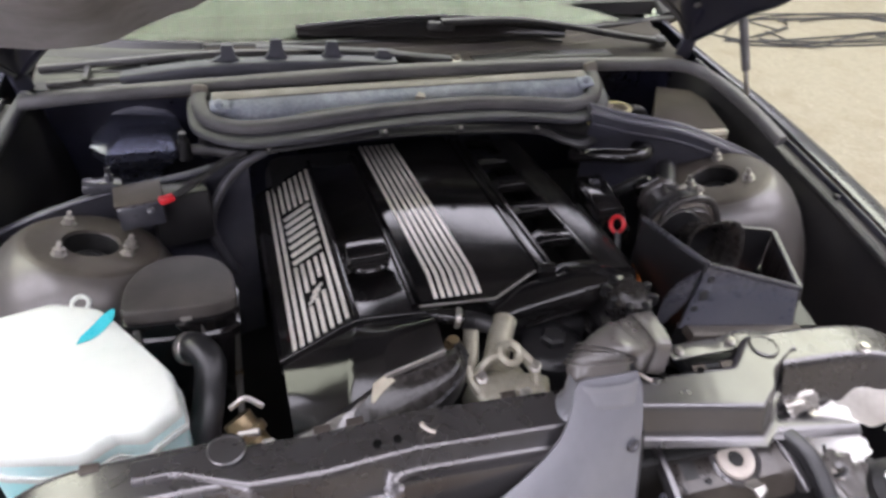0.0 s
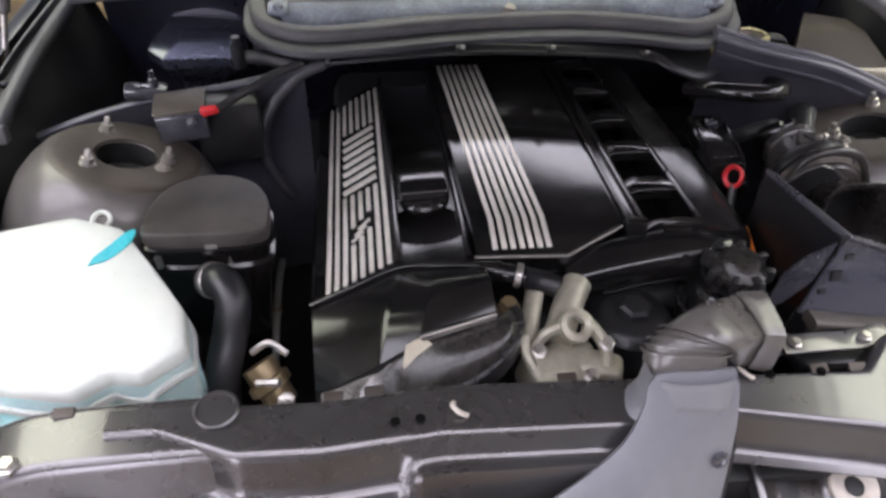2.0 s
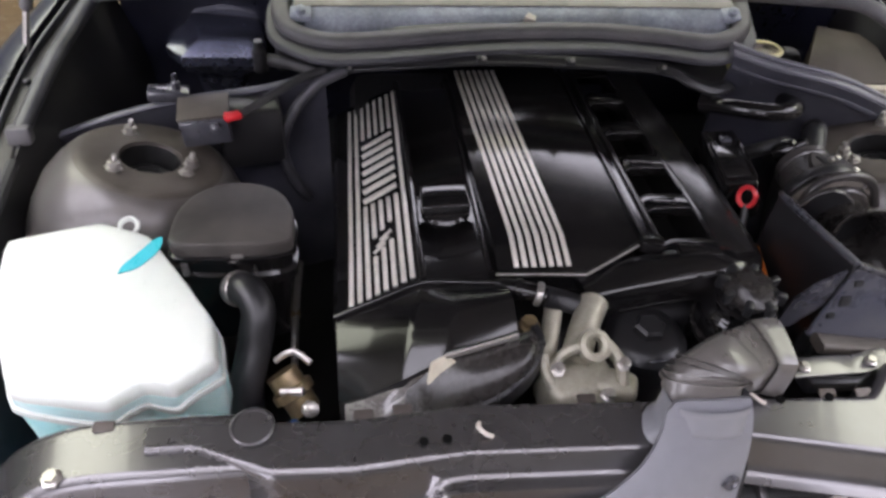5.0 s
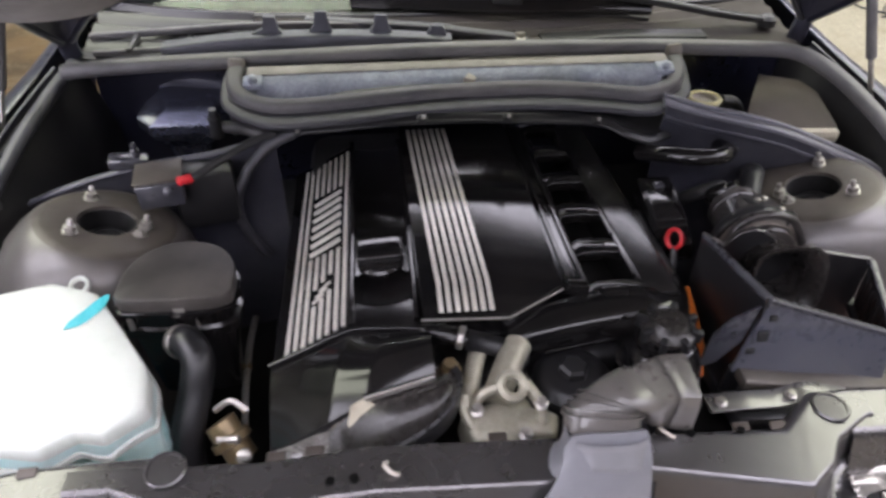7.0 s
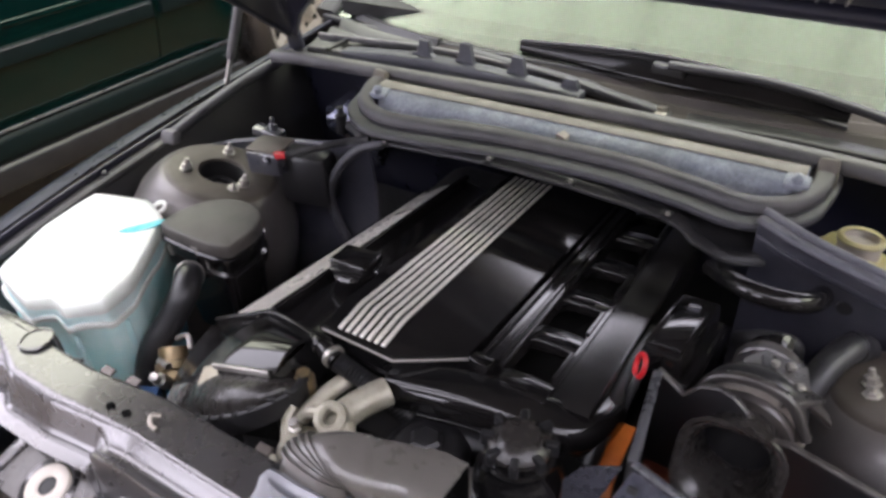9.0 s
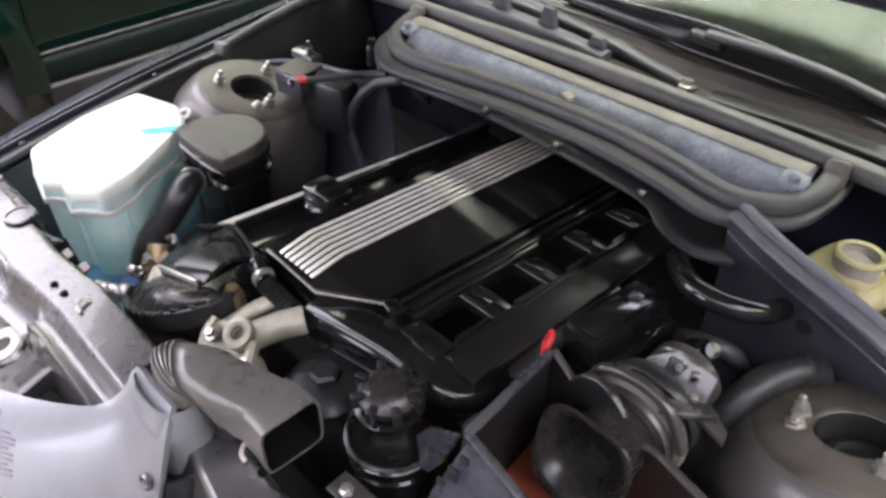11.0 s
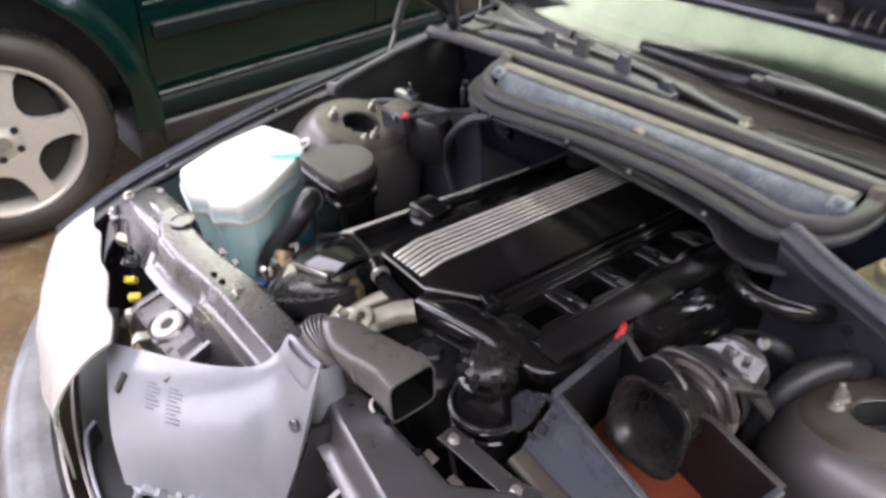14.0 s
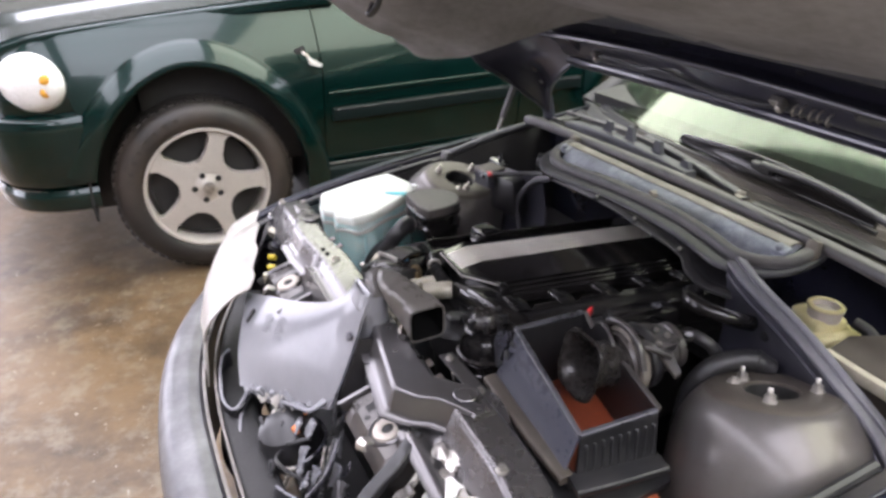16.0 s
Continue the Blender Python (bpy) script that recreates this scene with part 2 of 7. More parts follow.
TRIM = surface("blue_grey_plastic", (0.060, 0.062, 0.080), 0.42, 0.0, (0.040, 0.041, 0.054), 16, 0.8, 0.05, 0.1, 400, dust=0.4, dust_colour=(0.10, 0.10, 0.115))
BRASS = surface("dull_gold_metal", (0.35, 0.27, 0.15), 0.4, 0.7, (0.20, 0.15, 0.09), 60, 0.8, 0.1, 0.2, 400)
RED = surface("red_plastic", (0.55, 0.02, 0.03), 0.35, 0.0, (0.40, 0.015, 0.02), 50, 0.6, 0.05)
ORANGE = surface("orange_filter_rubber", (0.30, 0.062, 0.02), 0.6, 0.0, (0.18, 0.036, 0.015), 18, 0.9, 0.12, 0.4, 300, dust=0.3, dust_colour=(0.20, 0.09, 0.05))
BRIGHT_ORANGE = surface("orange_plastic", (0.75, 0.20, 0.03), 0.4, 0.0, (0.6, 0.15, 0.02), 30, 0.6, 0.05)
CREAM = surface("cream_paint", (0.50, 0.455, 0.40), 0.5, 0.0, (0.42, 0.38, 0.33), 14, 0.9, 0.08, 0.15, 300, dust=0.4, dust_colour=(0.30, 0.25, 0.21))
BLUEGREY = surface("speckled_blue_grey", (0.46, 0.49, 0.55), 0.42, 0.0, (0.20, 0.225, 0.28), 26, 0.9, 0.25, 0.2, 400, dust=0.5, dust_colour=(0.10, 0.10, 0.115))
STRIP = surface("pale_dusty_rubber", (0.105, 0.102, 0.106), 0.48, 0.0, (0.060, 0.058, 0.062), 20, 0.8, 0.07, 0.15, 350, dust=0.4, dust_colour=(0.15, 0.14, 0.13))
GUTTER = surface("dirty_dark_channel", (0.022, 0.021, 0.024), 0.45, 0.1, (0.012, 0.011, 0.012), 22, 0.8, 0.10, 0.15, 300, dust=0.5, dust_colour=(0.075, 0.068, 0.060))
EBOX = surface("brown_grey_dusty_plastic", (0.070, 0.058, 0.048), 0.55, 0.0, (0.045, 0.037, 0.031), 9, 0.8, 0.06, 0.1, 300, spec=0.2, dust=0.3, dust_colour=(0.11, 0.095, 0.08))
CARRIER = surface("dark_dirty_sheet_metal", (0.050, 0.044, 0.040), 0.30, 0.4, (0.026, 0.022, 0.020), 20, 0.8, 0.10, 0.15, 300, coat=0.3, dust=0.4, dust_colour=(0.11, 0.095, 0.08))
HOUSING = surface("glossy_metallic_navy", (0.125, 0.135, 0.195), 0.24, 0.65, (0.085, 0.092, 0.140), 8, 0.7, 0.04, coat=0.8, dust=0.25, dust_colour=(0.10, 0.10, 0.11), rough_var=0.05)
FOLD = surface("dusty_folded_edge", (0.150, 0.150, 0.170), 0.36, 0.1, (0.090, 0.090, 0.106), 16, 0.8, 0.08, 0.1, 300, dust=0.5, dust_colour=(0.14, 0.13, 0.13))
PLENUM = surface("dusty_satin_black_plastic", (0.011, 0.010, 0.010), 0.20, 0.0, (0.008, 0.008, 0.008), 14, 0.7, 0.03, spec=0.6, dust=0.10, dust_colour=(0.05, 0.046, 0.042), rough_var=0.08)
SCUTTLE = surface("brown_grey_scuttle", (0.040, 0.035, 0.031), 0.7, 0.0, (0.022, 0.019, 0.017), 10, 0.8, 0.1, 0.4, 300, spec=0.2, dust=0.4, dust_colour=(0.078, 0.067, 0.058))
FRAME = surface("satin_navy_primer", (0.026, 0.026, 0.042), 0.34, 0.1, (0.018, 0.018, 0.030), 9, 0.8, 0.04, 0.05, 300, spec=0.5, coat=0.5, dust=0.35, dust_colour=(0.045, 0.044, 0.052), rough_var=0.06)
LINER = surface("grey_felt_liner", (0.33, 0.318, 0.322), 0.95, 0.0, (0.19, 0.18, 0.18), 7, 0.8, 0.10, 0.5, 260, spec=0.1)
GREEN = surface("green_metallic_paint", (0.0010, 0.0155, 0.0130), 0.22, 0.40, (0.0009, 0.0126, 0.0105), 5, 0.6, 0.01, spec=0.35, coat=0.5, rough_var=0.01)
GREEN_DARK = surface("dark_green_plastic", (0.004, 0.008, 0.008), 0.45, 0.0, (0.004, 0.009, 0.009), 9, 0.6, 0.02, spec=0.15, dust=0.1, dust_colour=(0.012, 0.014, 0.013), rough_var=0.03)
TYRE = surface("tyre_rubber", (0.020, 0.017, 0.015), 0.5, 0.0, (0.011, 0.010, 0.009), 9, 0.8, 0.1, 0.4, 250, dust=0.65, dust_colour=(0.055, 0.040, 0.030))
RIM = surface("silver_wheel_paint", (0.52, 0.49, 0.45), 0.36, 0.35, (0.44, 0.41, 0.37), 12, 0.7, 0.05, dust=0.25, dust_colour=(0.36, 0.30, 0.25))
LENS_WHITE = surface("white_headlight_plastic", (0.78, 0.77, 0.73), 0.3, 0.0, (0.66, 0.65, 0.62), 10, 0.8, 0.05, 0.1, 300)
YELLOW = surface("yellow_plastic", (0.55, 0.45, 0.03), 0.4, 0.0, (0.42, 0.33, 0.02), 30, 0.6, 0.05)
BUMPER = surface("scuffed_grey_bumper", (0.15, 0.15, 0.155), 0.42, 0.1, (0.055, 0.055, 0.06), 11, 0.6, 0.14, 0.2, 250, coat=0.15, dust=0.7, dust_colour=(0.045, 0.043, 0.042))
SHELL = surface("brown_black_gloss_plastic", (0.024, 0.022, 0.021), 0.26, 0.0, (0.018, 0.016, 0.015), 12, 0.9, 0.04, 0.0, 500, dust=0.15, dust_colour=(0.045, 0.039, 0.034))
# dust, plus the torn lip's gloss reflection lightened into the base colour
TORN = surface("dusty_torn_sheen_plastic", (0.26, 0.25, 0.235), 0.24, 0.2, (0.11, 0.10, 0.09), 24, 0.8, 0.1, 0.1, 300, coat=0.9, dust=0.4, dust_colour=(0.16, 0.145, 0.125))
BARE = surface("bare_tan_plastic", (0.50, 0.465, 0.37), 0.45, 0.0, (0.38, 0.345, 0.26), 40, 0.8, 0.1, 0.2, 300)
LENS_DIRTY = surface("dirty_white_plastic", (0.42, 0.405, 0.38), 0.34, 0.0, (0.25, 0.235, 0.205), 12, 0.7, 0.10, 0.2, 250, dust=0.55, dust_colour=(0.24, 0.21, 0.17))
STAINED = surface("stained_cream_paint", (0.34, 0.315, 0.29), 0.45, 0.0, (0.11, 0.098, 0.088), 9, 0.9, 0.1, 0.15, 300, dust=0.5, dust_colour=(0.13, 0.11, 0.095))
FAINT = surface("faint_print", (0.150, 0.150, 0.168), 0.4)
RIM_EDGE = surface("scuffed_dark_grey_edge", (0.065, 0.065, 0.076), 0.28, 0.0, (0.030, 0.030, 0.036), 16, 0.8, 0.06, 0.1, 500, coat=0.4, dust=0.35, dust_colour=(0.085, 0.085, 0.09))
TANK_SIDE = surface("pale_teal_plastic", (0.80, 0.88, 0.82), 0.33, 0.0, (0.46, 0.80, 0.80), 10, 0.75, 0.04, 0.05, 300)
METER = surface("dusty_meter_plastic", (0.040, 0.037, 0.036), 0.30, 0.0, (0.020, 0.018, 0.018), 26, 0.8, 0.08, 0.15, 400, coat=0.4, dust=0.5, dust_colour=(0.105, 0.090, 0.078))
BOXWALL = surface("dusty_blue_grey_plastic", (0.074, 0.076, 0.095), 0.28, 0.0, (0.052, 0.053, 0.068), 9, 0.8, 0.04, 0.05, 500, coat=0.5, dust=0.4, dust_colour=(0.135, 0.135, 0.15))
BEIGE = surface("dusty_beige_rubber", (0.185, 0.165, 0.142), 0.5, 0.0, (0.12, 0.105, 0.09), 25, 0.8, 0.08, 0.1, 400)
BULKHEAD = surface("dusty_blue_grey_panel", (0.050, 0.051, 0.066), 0.34, 0.15, (0.030, 0.030, 0.042), 12, 0.7, 0.06, 0.10, 250, coat=0.3, dust=0.55, dust_colour=(0.13, 0.13, 0.142), rough_var=0.07)
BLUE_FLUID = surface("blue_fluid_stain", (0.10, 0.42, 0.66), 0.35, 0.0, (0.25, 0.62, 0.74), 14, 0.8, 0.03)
RUSTY = surface("brown_dusty_metal", (0.10, 0.088, 0.080), 0.36, 0.6, (0.055, 0.044, 0.038), 14, 0.8, 0.06, 0.08, 300, coat=0.15, dust=0.5, dust_colour=(0.09, 0.075, 0.062), rough_var=0.08)
CHROME = surface("chrome", (0.75, 0.74, 0.72), 0.15, 1.0, (0.6, 0.6, 0.58), 20, 0.5, 0.03, rough_var=0.05)
PLASTER = surface("painted_wall", (0.24, 0.235, 0.22), 0.8, 0.0, (0.19, 0.185, 0.172), 0.7, 0.8, 0.05, 0.2, 60)
STRUCT = surface("roof_steel", (0.45, 0.45, 0.42), 0.6, 0.0, (0.16, 0.16, 0.15), 2, 0.8, 0.08)
SKYLIGHT = lamp_surface("white_roof_sheet", (1.0, 0.96, 1.10), 6.95)
SKY_OLD = lamp_surface("yellowed_roof_sheet", (0.98, 1.0, 0.84), 6.7)
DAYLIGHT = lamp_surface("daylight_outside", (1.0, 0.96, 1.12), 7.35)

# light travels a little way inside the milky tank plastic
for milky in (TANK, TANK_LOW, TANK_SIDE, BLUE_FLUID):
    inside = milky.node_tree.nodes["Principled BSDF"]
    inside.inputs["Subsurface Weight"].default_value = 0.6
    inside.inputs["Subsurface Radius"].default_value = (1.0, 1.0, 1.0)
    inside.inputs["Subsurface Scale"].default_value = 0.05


def glass(name, tint):
    m = bpy.data.materials.new(name)
    m.use_nodes = True
    b = m.node_tree.nodes["Principled BSDF"]
    b.inputs["Base Color"].default_value = (*tint, 1)
    b.inputs["Roughness"].default_value = 0.055
    b.inputs["Transmission Weight"].default_value = 1.0
    b.inputs["IOR"].default_value = 1.42
    return m


SCREEN = glass("tinted_screen", (0.55, 0.68, 0.55))
DARKGLASS = surface("dark_tinted_glass", (0.006, 0.008, 0.007), 0.06, 0.0, (0.005, 0.006, 0.006), 5, 0.4, 0.02, rough_var=0.03)


def concrete():
    m = bpy.data.materials.new("stained_concrete")
    m.use_nodes = True
    nt = m.node_tree
    b = nt.nodes["Principled BSDF"]
    tc = nt.nodes.new("ShaderNodeTexCoord")

    def noise_at(scale, detail, rough=0.6):
        n = nt.nodes.new("ShaderNodeTexNoise")
        n.inputs["Scale"].default_value, n.inputs["Detail"].default_value, n.inputs["Roughness"].default_value = scale, detail, rough
        nt.links.new(tc.outputs["Object"], n.inputs["Vector"])
        return n

    def ramp(src, a, b_, lo, hi):
        r = nt.nodes.new("ShaderNodeMapRange")
        r.inputs["From Min"].default_value, r.inputs["From Max"].default_value = lo, hi
        r.inputs["To Min"].default_value, r.inputs["To Max"].default_value = a, b_
        nt.links.new(src, r.inputs["Value"])
        return r.outputs["Result"]

    def mix(fac, a, c):
        x = nt.nodes.new("ShaderNodeMix")
        x.data_type = "RGBA"
        nt.links.new(fac, x.inputs["Factor"])
        if isinstance(a, tuple):
            x.inputs["A"].default_value = (*a, 1)
        else:
            nt.links.new(a, x.inputs["A"])
        x.inputs["B"].default_value = (*c, 1)
        return x.outputs["Result"]

    grain, blot, wide = noise_at(55, 6), noise_at(4.0, 8, 0.7), noise_at(1.3, 8, 0.62)
    dry = mix(ramp(grain.outputs["Fac"], 0, 1, 0.35, 0.7), (0.23, 0.208, 0.160), (0.165, 0.147, 0.112))
    dry = mix(ramp(blot.outputs["Fac"], 0, 0.7, 0.5, 0.75), dry, (0.14, 0.108, 0.07))
    sep = nt.nodes.new("ShaderNodeSeparateXYZ")
    nt.links.new(tc.outputs["Object"], sep.inputs["Vector"])
    # the spill lies between and under the two cars
    side = ramp(sep.outputs["X"], 0.32, -0.14, -0.4, 2.0)
    add = nt.nodes.new("ShaderNodeMath")
    add.operation = "ADD"
    nt.links.new(wide.outputs["Fac"], add.inputs[0])
    nt.links.new(side, add.inputs[1])
    # it stops behind the green vehicle; pale dry tone stands in for daylight glare
    behind = ramp(sep.outputs["Y"], 0, -0.5, 1.85, 2.15)
    spread = nt.nodes.new("ShaderNodeMath")
    spread.operation = "ADD"
    nt.links.new(add.outputs["Value"], spread.inputs[0])
    nt.links.new(behind, spread.inputs[1])
    wet = ramp(spread.outputs["Value"], 0, 1, 0.60, 0.68)
    wet_tone = mix(ramp(blot.outputs["Fac"], 0, 1, 0.42, 0.66), (0.122, 0.080, 0.040), (0.050, 0.034, 0.019))
    both = nt.nodes.new("ShaderNodeMix")
    both.data_type = "RGBA"
    nt.links.new(wet, both.inputs["Factor"])
    nt.links.new(dry, both.inputs["A"])
    nt.links.new(wet_tone, both.inputs["B"])
    # drying patches and pale specks of dust on the wet floor
    drying = noise_at(11, 8, 0.72)
    damp = mix(ramp(drying.outputs["Fac"], 0, 0.55, 0.50, 0.66), both.outputs["Result"], (0.19, 0.165, 0.125))
    speck = noise_at(38, 3, 0.7)
    col = mix(ramp(speck.outputs["Fac"], 0, 0.8, 0.66, 0.72), damp, (0.33, 0.30, 0.25))
    nt.links.new(col, b.inputs["Base Color"])
    nt.links.new(ramp(wet, 0.75, 0.36, 0, 1), b.inputs["Roughness"])
    b.inputs["Specular IOR Level"].default_value = 0.32
    bp = nt.nodes.new("ShaderNodeBump")
    bp.inputs["Strength"].default_value, bp.inputs["Distance"].default_value = 0.25, 0.004
    nt.links.new(grain.outputs["Fac"], bp.inputs["Height"])
    nt.links.new(bp.outputs["Normal"], b.inputs["Normal"])
    return m


CONCRETE = concrete()


# ---- the workshop ----
def plank(name, x0, x1, y0, y1, z0, z1, material, kind="structure", label="", category="", w=0.0):
    bm = box((x1 - x0, y1 - y0, z1 - z0), pose((x0 + x1) / 2, (y0 + y1) / 2, (z0 + z1) / 2), w)
    return part(name, bm, material, None, label, category=category, kind=kind)


plank("floor", -9, 9, -9, 11, -0.15, 0, CONCRETE, label="stained concrete workshop floor with a brown wet spill", category="floor")
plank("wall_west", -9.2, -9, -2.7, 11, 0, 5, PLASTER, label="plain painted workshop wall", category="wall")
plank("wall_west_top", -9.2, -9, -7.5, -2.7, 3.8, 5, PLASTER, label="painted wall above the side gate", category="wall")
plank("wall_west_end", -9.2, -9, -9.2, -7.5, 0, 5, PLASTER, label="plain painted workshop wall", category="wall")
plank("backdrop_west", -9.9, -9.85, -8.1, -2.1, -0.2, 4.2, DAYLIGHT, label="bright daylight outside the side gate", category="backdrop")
plank("wall_east", 9, 9.2, -9, 11, 0, 5, PLASTER, label="plain painted workshop wall", category="wall")
plank("wall_north", -9.2, 9.2, 11, 11.2, 0, 5, PLASTER, label="plain painted workshop wall", category="wall")
# the front wall has a wide open gate
plank("wall_south_left", -9.2, -7.0, -9.2, -9, 0, 5, PLASTER, label="plain painted workshop wall", category="wall")
plank("wall_south_right", -2.6, 9.2, -9.2, -9, 0, 5, PLASTER, label="plain painted workshop wall", category="wall")
plank("wall_south_top", -7.0, -2.6, -9.2, -9, 3.8, 5, PLASTER, label="painted wall above the open gate", category="wall")
plank("backdrop", -7.4, -2.2, -9.9, -9.85, -0.2, 4.2, DAYLIGHT, label="bright daylight outside the open gate", category="backdrop")

bands = [(-9.2, -5.0), (-3.4, -2.4), (0.6, 1.0), (4.7, 6.2), (8.0, 11.2)]
for i, (a, b) in enumerate(bands):
    plank("ceiling" if i == 0 else "ceiling_band", -9.2, 9.2, a, b, 4.8, 4.9, STRUCT, label="dark ribbed steel workshop roof between skylights", category="ceiling")
edges = [b for _, b in bands[:-1]], [a for a, _ in bands[1:]]
for i, (a, b) in enumerate(zip(*edges)):
    left_end = (-9.2, -9.2, -7.5, -3.4)[i]
    if i > 1:
        plank("ceiling_band", -9.2, left_end, a, b, 4.8, 4.9, STRUCT, label="dark ribbed steel workshop roof", category="ceiling")
    plank("skylight", left_end, 9.2, a, b, 4.86, 4.88, SKY_OLD if i == 2 else SKYLIGHT, label="translucent pale green roof sheet lit by the sky", category="skylight")
for k in range(19):
    plank("roof_beam", -8.6 + 0.95 * k - 0.010, -8.6 + 0.95 * k + 0.010, -9.2, 11.2, 4.77, 4.795, STRUCT, label="steel roof purlin under the skylights", category="beam")

# ---- the sedan with its open engine bay ----
car = empty("sedan", (0, 0.4, 0), "dark navy sedan with an open bonnet and a stripped, damaged front", "car")


# fenders: an arched skin outside the gutter, from the front tip to the screen pillar
def fender_shape(side):
    inner = smooth_path([(0.700, -0.545, 0.690), (0.708, -0.40, 0.735), (0.708, -0.20, 0.775), (0.710, 0.0, 0.803), (0.708, 0.20, 0.826), (0.672, 0.36, 0.858), (0.64, 0.62, 0.90)], 6)

    def f(u, v):
        k = u * (len(inner) - 1)
        i = min(int(k), len(inner) - 2)
        p = lerp(inner[i], inner[i + 1], k - i)
        out = 0.175 * (0.45 + 0.55 * math.sin(math.pi * min(1, 0.15 + 0.9 * u)))
        x = p.x + out * math.sin(v * math.pi / 2)
        z = p.z + 0.012 * math.sin(v * math.pi) - 0.40 * (1 - math.cos(v * math.pi / 2)) * (1.0 if v > 0 else 0)
        return (side * x, p.y, z)
    return f


for side in (-1, 1):
    fender = part("fender", sheet(fender_shape(side), 24, 10, 0.004, -side), NAVY, car, "dusty dark navy front fender")
    # gutter: a dark channel with a bead on its inner side
    line = smooth_path([(side * 0.700, -0.53, 0.684), (side * 0.704, -0.40, 0.726), (side * 0.704, -0.20, 0.764), (side * 0.704, 0.0, 0.790), (side * 0.702, 0.20, 0.812), (side * 0.660, 0.355, 0.848)], 5)
    part("gutter", sweep(bmesh.new(), [p + Vector((-side * 0.010, 0, -0.008)) for p in line], section_box(0.040, 0.010, 0.004)), GUTTER, fender, "dark dirty gutter rail with bolts")
    part("fold", sweep(bmesh.new(), [p + Vector((-side * 0.002, 0, 0.002)) for p in line], section_box(0.005, 0.012, 0.002)), NAVY_INNER, fender, "dusty folded seam in the gutter")
    if side < 0:
        lip_line = smooth_path([(-0.612, 0.325, 0.872), (-0.632, 0.25, 0.856), (-0.651, 0.174, 0.836), (-0.664, 0.10, 0.814), (-0.671, 0.055, 0.800)], 6)
        part("seal_strip", sweep(bmesh.new(), lip_line, section_box(0.022, 0.020, 0.009, 4)), RUBBER, fender, "curved grey rubber lip along the wing")
        part("seal_end", box((0.030, 0.024, 0.026), pose(-0.672, 0.050, 0.797, -15, 0, 8), 0.006), STRIP, fender, "pale grey rubber end piece")
    part("seal_strip", sweep(bmesh.new(), [p + Vector((-side * 0.036, 0, 0.0)) for p in line[4:16]], section_circle(0.008, 8)), HOSE, fender, "black rubber edge strip")
    for k in (7, 13, 19):
        part("bolt", lathe([(0.006, 0), (0.006, 0.004), (0.004, 0.006), (0.001, 0.006)], Matrix.Translation(line[k] + Vector((-side * 0.012, 0, -0.002))), 10), BLACK, fender)

    # inner wing: a wall from the gutter down into the bay
    def wing(u, v, s=side):
        p = along([(0.668, -0.46, 0.70), (0.672, -0.20, 0.752), (0.674, 0.0, 0.780), (0.662, 0.10, 0.812), (0.648, 0.174, 0.834), (0.628, 0.25, 0.853), (0.608, 0.335, 0.868)], u)
        return (s * (p.x - 0.05 * v - 0.018 * math.sin(math.pi * min(1.0, v * 1.6))), p.y, p.z - 0.42 * v)
    part("inner_wing", sheet(wing, 24, 10, 0.004, side), BLACK, car, "dusty black inner wing panel")

    # strut tower
    tilt = Matrix.Translation((side * 0.503, 0.006, 0.789)) @ pose(0, 0, 0, -8, -side * 15, 0)
    prof = [(0.036, -0.045), (0.036, -0.006), (0.0375, -0.002), (0.040, 0.0), (0.086, 0.0005), (0.094, -0.003), (0.101, -0.009), (0.113, -0.024), (0.126, -0.046), (0.137, -0.080), (0.145, -0.13), (0.150, -0.22), (0.153, -0.34)]
    tower = part("strut_tower", lathe(prof, tilt, 56, close=False), TOWER, car, "dusty grey strut tower dome with a round opening", sharp=50)
    part("top_plate", lathe([(0.0375, -0.004), (0.0385, 0.0025), (0.042, 0.0030), (0.080, 0.0034), (0.088, 0.0010), (0.092, -0.003)], tilt, 56, close=False), TOWER_TOP, tower, "brown dirty plate round the opening", sharp=60)
    part("strut_top", lathe([(0.001, -0.028), (0.016, -0.028), (0.018, -0.022), (0.026, -0.024), (0.034, -0.030), (0.036, -0.034), (0.001, -0.036)], tilt, 28, close=False), DARK, tower, "dark strut bearing inside the opening")
    part("bore", lathe([(0.0352, -0.001), (0.0352, -0.045)], tilt, 40, close=False), DARK, tower, "dark wall of the opening")
    for sx, sy, tall in ((0.036, -0.043, 1.0), (-0.050, -0.004, 1.0), (0.034, 0.050, 1.0), (-0.047, -0.024, 0.45)):
        at = tilt @ Matrix.Translation((side * sx, sy, 0.003)) @ Matrix.Diagonal((1, 1, tall, 1))
        nut = lathe([(0.0105, 0), (0.0105, 0.002), (0.008, 0.003), (0.008, 0.010), (0.0065, 0.011), (0.0038, 0.011), (0.0038, 0.019), (0.003, 0.020), (0.0005, 0.020)], at, 6)
        part("stud_nut", nut, STEEL, tower, "shiny hexagon nut on a stud" if tall == 1.0 else "small bright pin")

    # bulkhead behind the tower with its rubber cap
    if side < 0:
        top = smooth_path([(-0.280, 0.112, 0.842), (-0.373, 0.104, 0.824), (-0.480, 0.106, 0.806), (-0.574, 0.102, 0.783), (-0.658, 0.095, 0.754)], 5)
    else:
        top = smooth_path([(0.300, 0.112, 0.876), (0.360, 0.096, 0.862), (0.467, 0.075, 0.842), (0.571, 0.066, 0.801), (0.629, 0.060, 0.775), (0.662, 0.050, 0.755)], 5)

    def bulk(u, v, t=top):
        k = u * (len(t) - 1)
        i = min(int(k), len(t) - 2)
        p = lerp(t[i], t[i + 1], k - i)
